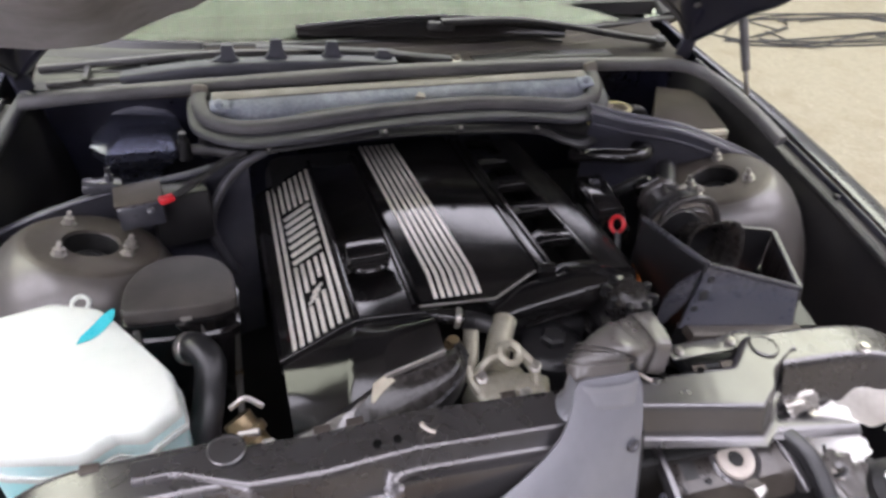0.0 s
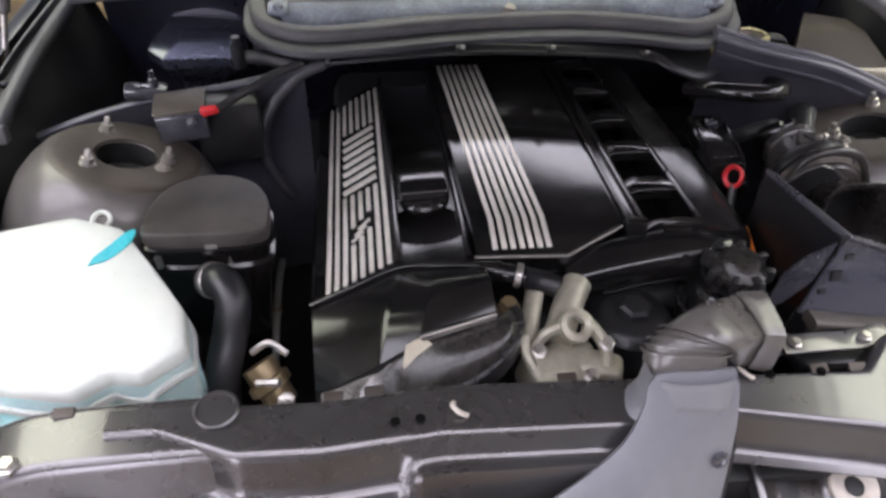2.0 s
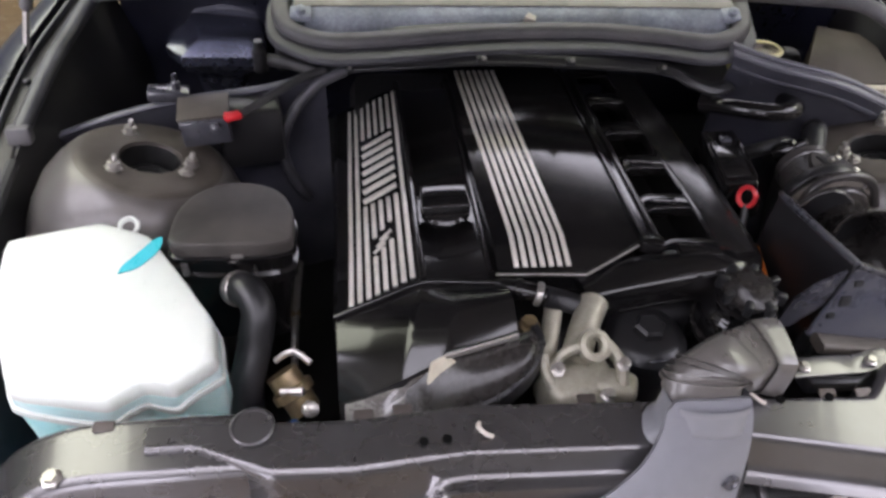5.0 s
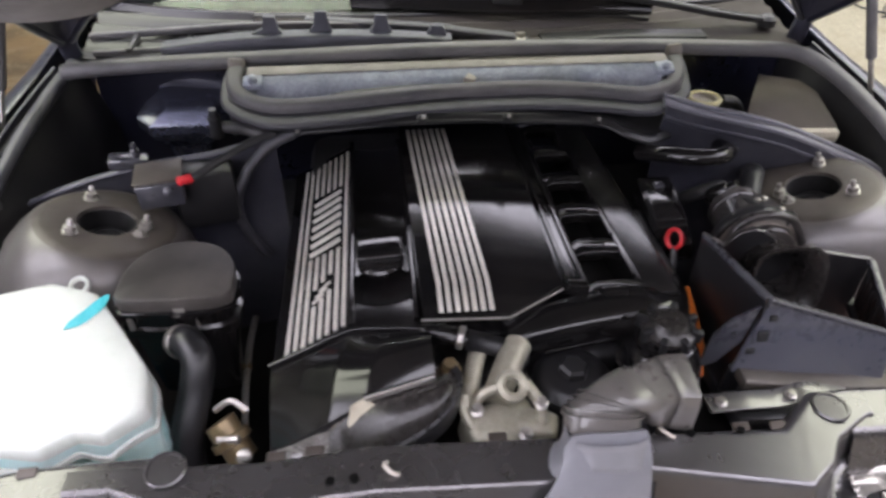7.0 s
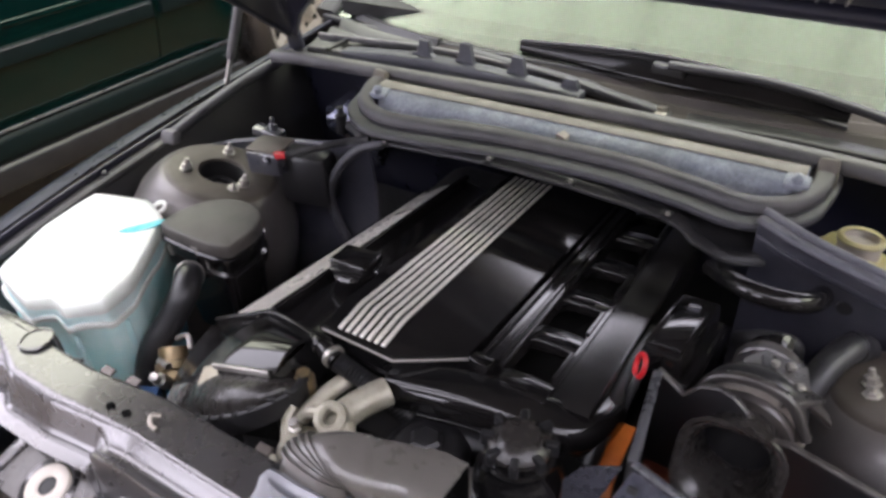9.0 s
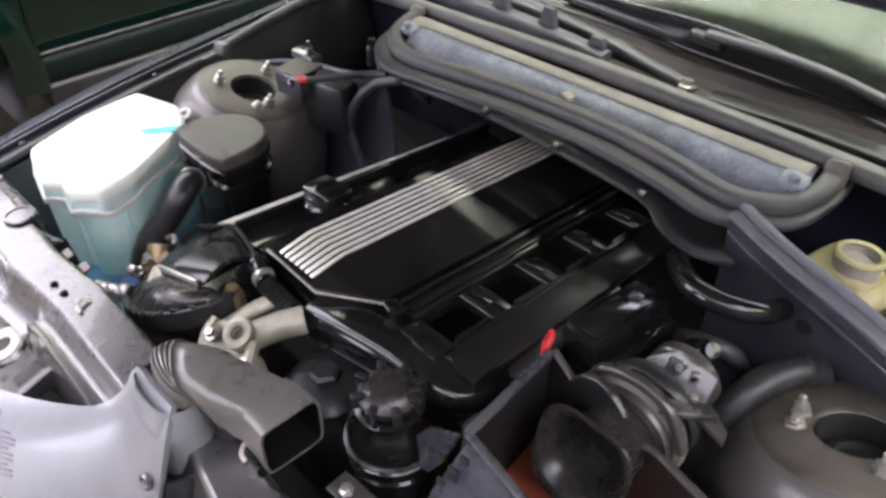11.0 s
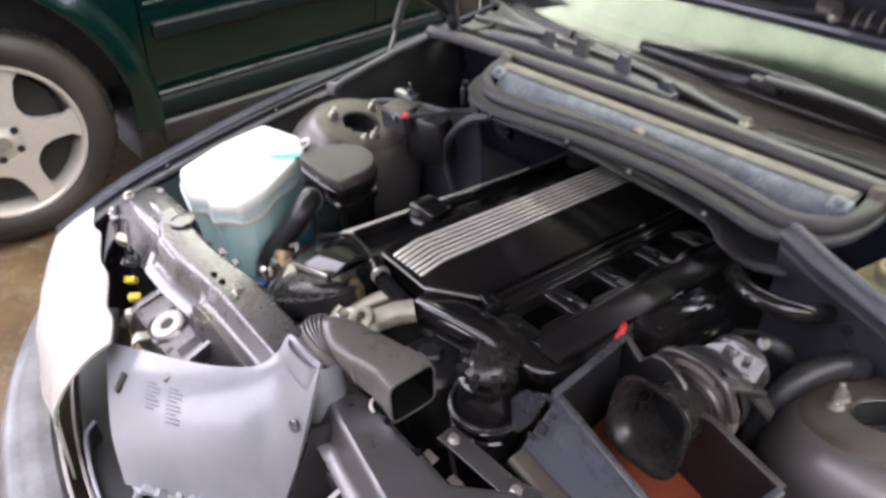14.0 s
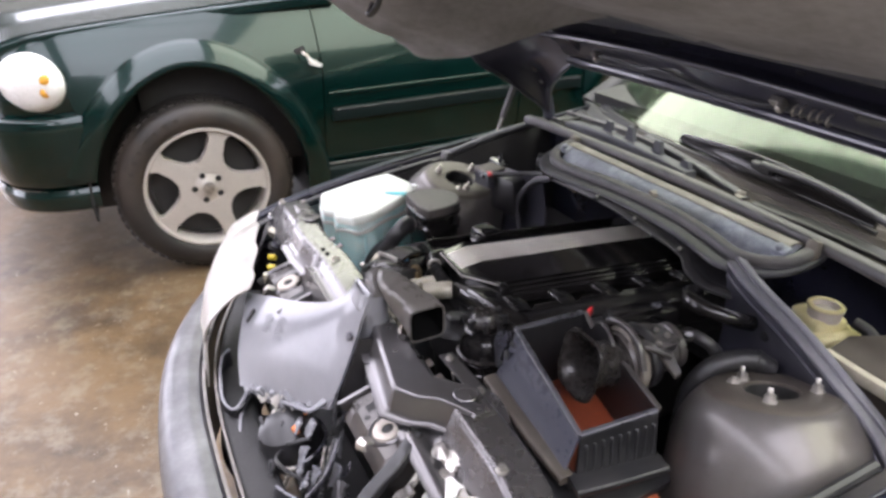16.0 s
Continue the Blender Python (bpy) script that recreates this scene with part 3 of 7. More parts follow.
        return (p.x, p.y + 0.012 * math.sin(v * 5), p.z - 0.34 * v)
    wall = part("bulkhead", sheet(bulk, 20, 8, 0.005, 1), BULKHEAD, car, "dusty blue-grey bulkhead panel behind the strut tower")
    wide = 0.013 if side < 0 else 0.034
    part("bulkhead_seal", sweep(bmesh.new(), [p + Vector((0, wide * 0.4, 0.001)) for p in top], section_box(wide, 0.009, 0.004)), BULKHEAD if side < 0 else FOLD, wall, "folded edge of the bulkhead")
    if side > 0:
        part("fold", sweep(bmesh.new(), [p + Vector((0, 0.016, 0.007)) for p in top], section_box(0.010, 0.007, 0.003)), FOLD, wall, "raised bead along the folded edge")
        part("fold", sweep(bmesh.new(), [p + Vector((0, -0.002, -0.020)) for p in top], section_box(0.005, 0.008, 0.002)), BULKHEAD, wall, "pressed line below the edge")
    for k in (0.3, 0.62):
        p = Vector(bulk(k, 0.14))
        part("plug", lathe([(0.009, 0), (0.009, 0.003), (0.006, 0.004), (0.001, 0.004)], aim(p + Vector((0, -0.004, 0)), (0, -1, 0.1)), 12), BLACK, wall)

# bay floor and firewall close the dark space under the engine
part("bay_floor", box((1.3, 1.05, 0.02), pose(0, -0.05, 0.36), 0.004), DARK, car, "oily black underside of the engine bay")
part("firewall", sheet(lambda u, v: (-0.60 + 1.2 * u, 0.362 + 0.01 * math.sin(u * 25), 0.872 - 0.52 * v), 30, 6, 0.006), NAVY, car, "dark firewall panel at the back of the bay")
part("plenum_floor", box((1.22, 0.16, 0.01), pose(0, 0.255, 0.62), 0.003), DARK, car, "dark plenum tray")
# body-colour intake housing on the firewall, with a chamfered top
shell = bmesh.new()
rings = []
for z, x0, x1, y in ((0.66, -0.50, -0.42, 0.350), (0.715, -0.512, -0.415, 0.330), (0.738, -0.524, -0.402, 0.304), (0.752, -0.534, -0.388, 0.290), (0.768, -0.538, -0.381, 0.281), (0.784, -0.537, -0.379, 0.281),
                     (0.802, -0.515, -0.383, 0.295), (0.806, -0.508, -0.386, 0.299), (0.813, -0.503, -0.390, 0.311), (0.816, -0.500, -0.392, 0.330), (0.817, -0.498, -0.394, 0.358)):
    z -= 0.008
    rings.append([Vector(p) for p in ((x0, 0.362, z), (x0, y + 0.034, z), (x0 + 0.028, y, z), (x1 - 0.018, y, z), (x1, y + 0.025, z), (x1, 0.362, z))])
part("intake_housing", skin(shell, rings), HOUSING, car, "glossy dark navy air intake housing under the cowl", sharp=22)

# slam panel across the front
def panel_z(x):
    return 0.811 - 0.055 * x - 0.10 * max(0, abs(x) - 0.36) ** 1.2


def panel_back(x):
    return -0.404 + 0.045 * max(0.0, min(1.0, (x - 0.26) / 0.05)) - 0.012 * max(0.0, min(1.0, (-x - 0.15) / 0.1))


PLAIN = [(0.012, -0.060), (0.001, -0.012), (0.0, -0.008), (-0.001, -0.004), (-0.003, -0.001), (-0.005, 0.0), (-0.007, 0.0), (-0.034, 0.0), (-0.036, 0.0), (-0.0385, -0.0008), (-0.0405, -0.0028), (-0.042, -0.006), (-0.043, -0.009), (-0.049, -0.030), (-0.050, -0.033), (-0.052, -0.037), (-0.055, -0.040), (-0.058, -0.041), (-0.066, -0.042)]
BEAD = [(0.012, -0.060), (0.001, -0.012), (0.0, -0.008), (-0.001, -0.004), (-0.003, -0.001), (-0.005, 0.0), (-0.007, 0.0), (-0.046, 0.0), (-0.048, 0.0), (-0.0505, -0.0008), (-0.0525, -0.0030), (-0.054, -0.006), (-0.061, -0.017), (-0.064, -0.0195), (-0.073, -0.0195), (-0.0755, -0.0165), (-0.0785, -0.0165), (-0.081, -0.022), (-0.088, -0.11)]


def panel_shape(u, v):
    x = -0.42 + 0.785 * u
    z, yb = panel_z(x), panel_back(x)
    mid = max(0.0, min(1.0, (x + 0.185) / 0.012)) * max(0.0, min(1.0, (0.075 - x) / 0.02))
    narrow = 1.0 - 0.52 * max(0.0, min(1.0, (abs(x + 0.012) - 0.305) / 0.065))
    k = min(len(PLAIN) - 1, int(v * (len(PLAIN) - 1) + 0.5))
    a, b = PLAIN[k], BEAD[k]
    wide = 1.28 if x < 0 and a[0] < 0 else 1.0
    dy, dz = a[0] * wide * (1 - mid) + b[0] * mid, a[1] * (1 - mid) + b[1] * mid
    reach = 0.034 * max(0.0, min(1.0, (x - 0.10) / 0.19)) * narrow
    return (x, yb + dy * narrow - reach * min(1.0, max(0.0, -dy / 0.034)), z + dz)


slam = part("slam_panel", sheet(panel_shape, 150, len(PLAIN) - 1, 0.002, -1), PANEL, car, "dusty grey metal front panel with pressed beads", sharp=60)
for x, y in ((-0.189, -0.443), (-0.168, -0.441), (0.161, -0.409), (0.213, -0.408)):
    part("hole", lathe([(0.001, 0.0012), (0.0042, 0.0012), (0.0044, -0.001), (0.001, -0.001)], pose(x, y, panel_z(x) + 0.001), 12), HOLLOW_SHADE, slam, "small black disc painted for a drilled hole's shade")
for x, y in ((-0.134, -0.434), (0.136, -0.407)):
    hook = tube([(x - 0.004, y + 0.008, panel_z(x) + 0.001), (x - 0.006, y + 0.001, panel_z(x) + 0.006), (x, y - 0.006, panel_z(x) + 0.005), (x + 0.006, y - 0.006, panel_z(x) + 0.001)], 0.0022, 8)
    part("clip", hook, CREAM, slam, "small pale curved clip")
for x, y in ((-0.334, -0.424), (0.321, -0.385)):
    part("dimple", lathe([(0.019, 0.0015), (0.0175, 0.003), (0.0155, 0.003), (0.0145, -0.002), (0.004, -0.003), (0.001, -0.003)], pose(x, y, panel_z(x) + 0.001), 28), PANEL, slam, "round pressed dimple")
# row of small tabs along the back edge
for x in (-0.46, -0.24, -0.205, -0.03, 0.22, 0.26):
    part("tab", box((0.018, 0.010, 0.003), pose(x, panel_back(x) + 0.006, panel_z(x) - 0.008, 12), 0.001, 1), RUSTY, slam, "small slotted sheet metal tab")
# bracket with a curved arm behind the panel
arm = sweep(bmesh.new(), smooth_path([(0.20, -0.362, 0.784), (0.25, -0.358, 0.780), (0.29, -0.352, 0.772), (0.325, -0.345, 0.772), (0.37, -0.352, 0.765)], 5), section_box(0.024, 0.003, 0.001))
part("bracket", arm, PANEL, slam, "flat pale metal bracket with bolt holes")
for x, y, z in ((0.215, -0.362, 0.784), (0.30, -0.352, 0.774)):
    part("bolt", lathe([(0.007, 0), (0.007, 0.003), (0.0045, 0.004), (0.0045, 0.007), (0.001, 0.007)], pose(x, y, z), 6), STEEL, slam)

ARM_EDGE = [(0.030, -0.034, 0), (0.0285, -0.010, 0), (0.0275, -0.006, 0), (0.0255, -0.002, 0), (0.022, 0.0, 0), (0.019, 0.0, 0), (-0.022, 0.0, 0), (-0.025, 0.0, 0), (-0.0285, -0.002, 0), (-0.0315, -0.006, 0), (-0.033, -0.010, 0), (-0.044, -0.038, 0), (-0.054, -0.060, 0)]
# headlight carrier plates under the front panel, each with a grommet, a slot and a hooked tab
for side in (-1, 1):
    gx, gy, gz = (-0.236, -0.510, 0.742) if side < 0 else (0.244, -0.480, 0.712)
    base = Matrix.Translation((gx, gy, gz)) @ pose(0, 0, 0, 17, 0, 0)

    def carrier(u, v, m=base, s=side):
        x, y = -0.095 + 0.165 * u, 0.052 - 0.098 * v
        z = -0.004 - 0.030 * max(0.0, v - 0.80) * 4
        z += 0.005 * (1 if u < 0.06 or u > 0.94 else 0)
        return m @ Vector((s * x, y, z))
    plate = part("headlight_carrier", sheet(carrier, 24, 14, 0.003, side), CARRIER, car, "dusty metal headlight carrier with a slot and a rubber grommet")
    part("grommet", lathe([(0.010, -0.004), (0.010, 0.002), (0.013, 0.004), (0.020, 0.0042), (0.0235, 0.003), (0.025, -0.003)], base, 32, close=False), CREAM, plate, "pale rubber ring")
    part("dished_ring", lathe([(0.025, 0.0), (0.029, 0.003), (0.032, 0.001), (0.034, -0.004)], base, 32, close=False), PANEL, plate, "raised metal ring round the grommet")
    part("socket", lathe([(0.001, 0.001), (0.0105, 0.001), (0.0105, -0.003), (0.001, -0.004)], base, 20), DARK, plate, "dark hole inside the ring")
    part("slot", box((0.020, 0.034, 0.004), base @ pose(-side * 0.064, 0.004, -0.0025), 0.004), DARK, plate, "dark oblong slot")
    for x, y in ((-0.066, 0.036), (-0.046, -0.018), (-0.082, -0.022)):
        part("hole", lathe([(0.001, 0.002), (0.005, 0.002), (0.005, -0.002), (0.001, -0.002)], base @ pose(side * x, y, -0.003), 12), DARK, plate, "small dark hole")
    part("tab", sweep(bmesh.new(), [base @ Vector((side * 0.004, -0.028, 0.0)), base @ Vector((side * 0.006, -0.040, 0.010)), base @ Vector((side * 0.008, -0.046, 0.008)), base @ Vector((side * 0.009, -0.050, 0.0))], section_box(0.018, 0.004, 0.001)), STEEL, plate, "bright bent tab")
    part("rib", sweep(bmesh.new(), [base @ Vector((side * 0.064, 0.045, 0.0)), base @ Vector((side * 0.068, -0.01, 0.002)), base @ Vector((side * 0.080, -0.05, -0.012))], section_box(0.014, 0.014, 0.003)), PANEL, plate)
    part("side_fold", sweep(bmesh.new(), [base @ Vector((-side * 0.096, 0.050, 0.004)), base @ Vector((-side * 0.098, -0.046, 0.002))], section_box(0.008, 0.020, 0.002)), PANEL, plate)
    # sunken tray beside the dimple, then a smooth arm that bends down to the fender
    tray_x = 0.288 if side > 0 else 0.315

    def tray(u, v, s=side, x0=tray_x):
        return (s * (x0 + 0.145 * u), -0.395 - 0.085 * v - 0.020 * u * (1 - v), panel_z(s * 0.33) - 0.046 - 0.012 * v - 0.03 * u + 0.006 * math.sin(3 * math.pi * v))
    tr = part("tray", sheet(tray, 14, 14, 0.003, side), PANEL, car, "sunken glossy part of the front panel")
    part("bolt", lathe([(0.012, 0), (0.012, 0.002), (0.008, 0.003), (0.008, 0.008), (0.001, 0.008)], Matrix.Translation(Vector(tray(0.62, 0.55)) + Vector((0, 0, 0.001))), 6), STEEL, tr)

    def arm_shape(u, v, s=side):
        c = along(ARM, u)
        d = along(ARM_EDGE, v)
        return (s * (c.x + 0.3 * d.x * u), c.y + d.x, c.z + d.y)
    ARM = smooth_path([(0.335, -0.383, 0.788), (0.40, -0.383, 0.785), (0.46, -0.384, 0.780), (0.52, -0.392, 0.768), (0.560, -0.412, 0.742), (0.595, -0.44, 0.69)] if side > 0 else [(0.335, -0.431, 0.826), (0.42, -0.431, 0.824), (0.49, -0.430, 0.815), (0.54, -0.436, 0.790), (0.575, -0.452, 0.745), (0.595, -0.47, 0.69)], 4)
    am = part("corner_arm", sheet(arm_shape, 28, len(ARM_EDGE) - 1, 0.003, -side), PANEL, car, "glossy sheet metal corner arm of the front panel")
    for u in (0.42, 0.75):
        part("bolt", lathe([(0.009, 0), (0.009, 0.003), (0.006, 0.004), (0.006, 0.009), (0.001, 0.009)], Matrix.Translation(Vector(arm_shape(u, 0.5))), 6), STEEL, am)

# front bumper: a broad arc standing off the nose
def bumper_shape(u, v):
    a = -1 + 2 * u
    x = 0.80 * a
    y = -0.792 + 0.24 * abs(a) ** 2.6
    face = [(0.072, 0.540), (0.064, 0.556), (0.035, 0.562), (0.006, 0.556), (-0.012, 0.535), (-0.022, 0.48), (-0.02, 0.40), (-0.005, 0.30), (0.03, 0.22)]
    k = v * (len(face) - 1)
    i = min(int(k), len(face) - 2)
    dy = face[i][0] * (1 - k + i) + face[i + 1][0] * (k - i)
    z = face[i][1] * (1 - k + i) + face[i + 1][1] * (k - i)
    return (x, y + dy, z)


bumper = part("bumper", sheet(bumper_shape, 48, 16, 0.004, 1), BUMPER, car, "scuffed grey front bumper cover hanging off the nose")
for off, zz, r in ((0.076, 0.556, 0.003), (0.098, 0.548, 0.0025)):
    line = [(0.80 * a, -0.792 + 0.24 * abs(a) ** 2.6 + off, zz) for a in [-0.9 + 0.06 * k for k in range(31)]]
    part("trim_strip", sweep(bmesh.new(), line, section_box(2 * r, r, r * 0.4)), STAINED, bumper, "thin stained cream edge strip")
part("crash_beam", sweep(bmesh.new(), [(0.62 * a, -0.66 + 0.12 * abs(a) ** 2.2, 0.50) for a in [-1 + 0.1 * k for k in range(21)]], section_box(0.07, 0.09, 0.012)), DARK, car, "black crash beam behind the bumper")
part("radiator", box((0.62, 0.05, 0.36), pose(0, -0.43, 0.545, 5), 0.006), DARK, car, "dirty black radiator")

# cowl: front lip with clips, seal loop, filter housing, rail, scuttle and screen
lip = smooth_path([(-0.305, 0.150, 0.838), (-0.275, 0.124, 0.846), (-0.20, 0.113, 0.855), (-0.065, 0.110, 0.864), (0.06, 0.106, 0.862), (0.193, 0.100, 0.854), (0.235, 0.083, 0.842), (0.275, 0.085, 0.828), (0.315, 0.108, 0.822)], 6)


def lip_sheet(u, v):
    k = u * (len(lip) - 1)
    i = min(int(k), len(lip) - 2)
    p = lerp(lip[i], lip[i + 1], k - i)
    dy, dz = along([(0, -0.004, 0), (0.004, 0.0, 0), (0.010, 0.004, 0), (0.025, 0.002, 0), (0.05, 0.012, 0), (0.075, 0.018, 0)], v)[:2]
    return (p.x, p.y + dy, p.z + dz)


cowl = part("cowl_lip", sheet(lip_sheet, 48, 10, 0.004, -1), BLACK, car, "black plastic cowl lip along the back of the engine")
part("edge_bead", sweep(bmesh.new(), lip, section_box(0.006, 0.005, 0.002)), BLACK, cowl)
for x, y, z in ((-0.248, 0.117, 0.852), (-0.065, 0.113, 0.868), (0.060, 0.110, 0.866), (0.193, 0.104, 0.858)):
    part("clip", box((0.014, 0.014, 0.008), pose(x, y, z, 10), 0.002), BLACK, cowl, "small black retaining clip")
    part("pin", lathe([(0.003, 0), (0.003, 0.004), (0.001, 0.005)], pose(x + 0.002, y - 0.004, z + 0.003), 8), STEEL, cowl, "tiny bright pin")


def loop(off, dz):
    pts = [(-0.338 - off * 0.1, 0.245, 0.892), (-0.342 - off * 0.1, 0.215, 0.884), (-0.328 - off * 0.3, 0.180 - off * 0.5, 0.874), (-0.28, 0.155 - off, 0.870), (-0.20, 0.154 - off, 0.872), (-0.05, 0.164 - off, 0.878), (0.10, 0.166 - off, 0.879),
           (0.20, 0.158 - off, 0.875), (0.275, 0.150 - off, 0.870), (0.325 + off * 0.3, 0.170 - off * 0.5, 0.872), (0.346 + off * 0.1, 0.205, 0.878), (0.350 + off * 0.1, 0.235, 0.886), (0.348 + off * 0.1, 0.25, 0.892)]
    return [p + Vector((0, 0, dz)) for p in smooth_path(pts, 6)]


seal = part("cowl_seal", sweep(bmesh.new(), loop(0.0, 0.003), section_box(0.026, 0.022, 0.009, 4)), STRIP, car, "thick dusty grey rubber cowl seal")
part("seal_flange", sweep(bmesh.new(), loop(0.026, -0.006), section_box(0.036, 0.010, 0.004)), RUBBER, seal, "flat rubber flange of the seal")
for x, turn in ((-0.341, 6), (0.351, -6)):
    part("seal_tab", box((0.026, 0.018, 0.044), pose(x, 0.236, 0.890, -25, turn), 0.006), BEIGE, seal, "upright pale rubber end of the seal")


def filter_front(u, v):
    x = -0.322 + 0.652 * u
    e = min(u, 1 - u) * 0.652
    bow = -0.004 * math.sin(math.pi * u)
    r = 0.03 - math.sqrt(max(0, 0.03 ** 2 - max(0, 0.03 - e) ** 2))
    y, z = along([(0.172, 0.856, 0), (0.180, 0.872, 0), (0.196, 0.888, 0), (0.210, 0.894, 0)], v)[:2]
    return (x, y - bow + r, z)


def filter_top(u, v):
    x = -0.322 + 0.652 * u
    bow = -0.004 * math.sin(math.pi * u) * (1 - v)
    y, z = along([(0.209, 0.8955, 0), (0.216, 0.898, 0), (0.226, 0.899, 0), (0.238, 0.895, 0)], v)[:2]
    return (x, y - bow, z)


filt = empty("cabin_filter_housing", (0, 0.25, 0.85), "long grey and cream cabin filter housing in the cowl", "filter housing")
part("front_face", sheet(filter_front, 40, 8, 0.003, -1), BLUEGREY, filt, "speckled blue-grey front face")
part("top_strip", sheet(filter_top, 40, 6, 0.003, -1), STAINED, filt, "stained cream top strip")
for x in (-0.312, 0.322):
    part("end_clip", join(box((0.030, 0.022, 0.012), pose(x, 0.200, 0.890, 20), 0.003), lathe([(0.007, 0), (0.007, 0.01), (0.003, 0.012), (0.001, 0.012)], pose(x, 0.196, 0.893, 20), 12)), BLUEGREY, filt, "grey end clip with a round knob")
wedge = prism([(-0.006, 0, 0), (0.010, -0.004, 0), (0.012, 0.006, 0), (0.001, 0.012, 0)], (0, 0, 0.012), 0.0015)
bmesh.ops.transform(wedge, matrix=pose(0.009, 0.188, 0.882, 15, 10), verts=wedge.verts[:])
part("clip", wedge, CREAM, filt, "small cream centre clip")

rail_line = smooth_path([(-0.61, 0.272, 0.884), (-0.55, 0.271, 0.889), (-0.45, 0.268, 0.894), (-0.30, 0.262, 0.900), (0.0, 0.257, 0.907), (0.30, 0.256, 0.902), (0.45, 0.255, 0.895), (0.562, 0.25, 0.886), (0.614, 0.20, 0.868), (0.640, 0.12, 0.846), (0.654, 0.045, 0.824)], 8)
rail = part("cowl_rail", sweep(bmesh.new(), rail_line, section_box(0.026, 0.022, 0.009)), STRIP, car, "long grey rubber rail across the cowl and along the wing")
part("rail_flange", sweep(bmesh.new(), [p + Vector((0, 0.016, -0.008)) for p in rail_line[:44]], section_box(0.020, 0.006, 0.002)), CREAM, rail, "thin brownish flange")

def scuttle_shape(u, v):
    a = -1 + 2 * u
    return (0.612 * a, 0.275 + (0.135 + 0.11 * a * a) * v + 0.05 * a ** 4, 0.878 + 0.030 * v - 0.016 * a * a + 0.003 * math.sin(40 * v))


part("scuttle", sheet(scuttle_shape, 40, 12, 0.004, -1), SCUTTLE, car, "dull brown-grey scuttle tray below the screen")


def screen_at(u, v):
    a = -1 + 2 * u
    return (0.69 * a * (1 - 0.14 * v), 0.400 + 0.13 * a * a + 0.82 * v + 0.04 * a * a * v, 0.906 - 0.028 * a * a + 0.485 * v - 0.05 * v * v)


screen = part("windscreen", sheet(screen_at, 28, 14, 0.005, -1), SCREEN, car, "greenish windscreen reflecting the bright roof")
screen.visible_shadow = False
frame_line = [Vector(screen_at(k / 30, 0.0)) + Vector((0, -0.006, 0.002)) for k in range(31)]
part("screen_seal", sweep(bmesh.new(), frame_line, section_box(0.016, 0.012, 0.004)), BLACK, screen, "black screen edge strip")
for e in (0.0, 1.0):
    part("pillar", sweep(bmesh.new(), [Vector(screen_at(e, k / 10)) for k in range(11)], section_box(0.06, 0.04, 0.014)), DARK, car, "dull black screen pillar")
part("roof", sheet(lambda u, v: (0.60 * (-1 + 2 * u), 1.22 + 1.6 * v, 1.345 + 0.05 * math.sin(math.pi * v) - 0.05 * (-1 + 2 * u) ** 2), 12, 12, 0.02, -1), NAVY, car, "dark navy roof")
part("dashboard", sheet(lambda u, v: (0.62 * (-1 + 2 * u), 0.50 + 0.55 * v, 0.90 + 0.02 * math.sin(3 * v)), 12, 8, 0.03, -1), DARK, car, "dark dashboard behind the screen")
part("cabin_shell", box((1.30, 0.04, 0.5), pose(0, 1.95, 1.05), 0.01), DARK, car, "dark cabin interior")
for side in (-1, 1):
    part("body_side", sheet(lambda u, v, s=side: (s * (0.69 + 0.145 * min(1.0, u / 0.16) + 0.03 * math.sin(math.pi * v) * min(1.0, u / 0.16) - 0.10 * max(0, u - 0.8)), 0.62 + 3.15 * u, 0.24 + 0.66 * v), 24, 10, 0.02, side), NAVY, car, "dark navy body side")
    part("cabin_side", sheet(lambda u, v, s=side: (s * (0.69 + 0.11 * min(1.0, u / 0.2) - 0.12 * v), 0.62 + 0.62 * v + (2.48 - 0.95 * v) * u, 0.90 + 0.44 * v), 12, 6, 0.02, side), DARKGLASS, car, "dark side windows")
part("boot_lid", sheet(lambda u, v: (0.74 * (-1 + 2 * u), 2.75 + 1.0 * v, 1.02 - 0.05 * v * v - 0.06 * (-1 + 2 * u) ** 2), 12, 10, 0.02, -1), NAVY, car, "dark navy boot lid")
part("rear_window", sheet(lambda u, v: (0.62 * (-1 + 2 * u), 2.75 - 0.55 * v * 0.6, 1.02 + 0.36 * v), 10, 6, 0.02, -1), DARKGLASS, car, "dark rear window")
part("rear_panel", sheet(lambda u, v: (0.80 * (-1 + 2 * u), 3.76 + 0.04 * math.sin(math.pi * v), 0.24 + 0.72 * v), 12, 8, 0.02, 1), NAVY, car, "dark navy rear panel")
part("underbody", box((1.5, 3.6, 0.06), pose(0, 1.9, 0.27), 0.02), DARK, car)
for y in (-0.02, 2.70):
    for side in (-1, 1):
        m = Matrix.Translation((side * 0.80, y, 0.312)) @ pose(0, 0, 0, 0, 90 * side, 0)
        wh = part("wheel", lathe([(0.205, -0.02), (0.21, 0.0), (0.195, 0.004), (0.18, -0.02), (0.07, -0.01), (0.001, -0.008)], m, 40, close=False), RIM, car, "silver alloy wheel")
        part("tyre", lathe([(0.20, -0.19), (0.29, -0.20), (0.311, -0.16), (0.312, -0.05), (0.295, -0.005), (0.25, 0.008), (0.205, 0.0)], m, 48, close=False), TYRE, wh, "black tyre")

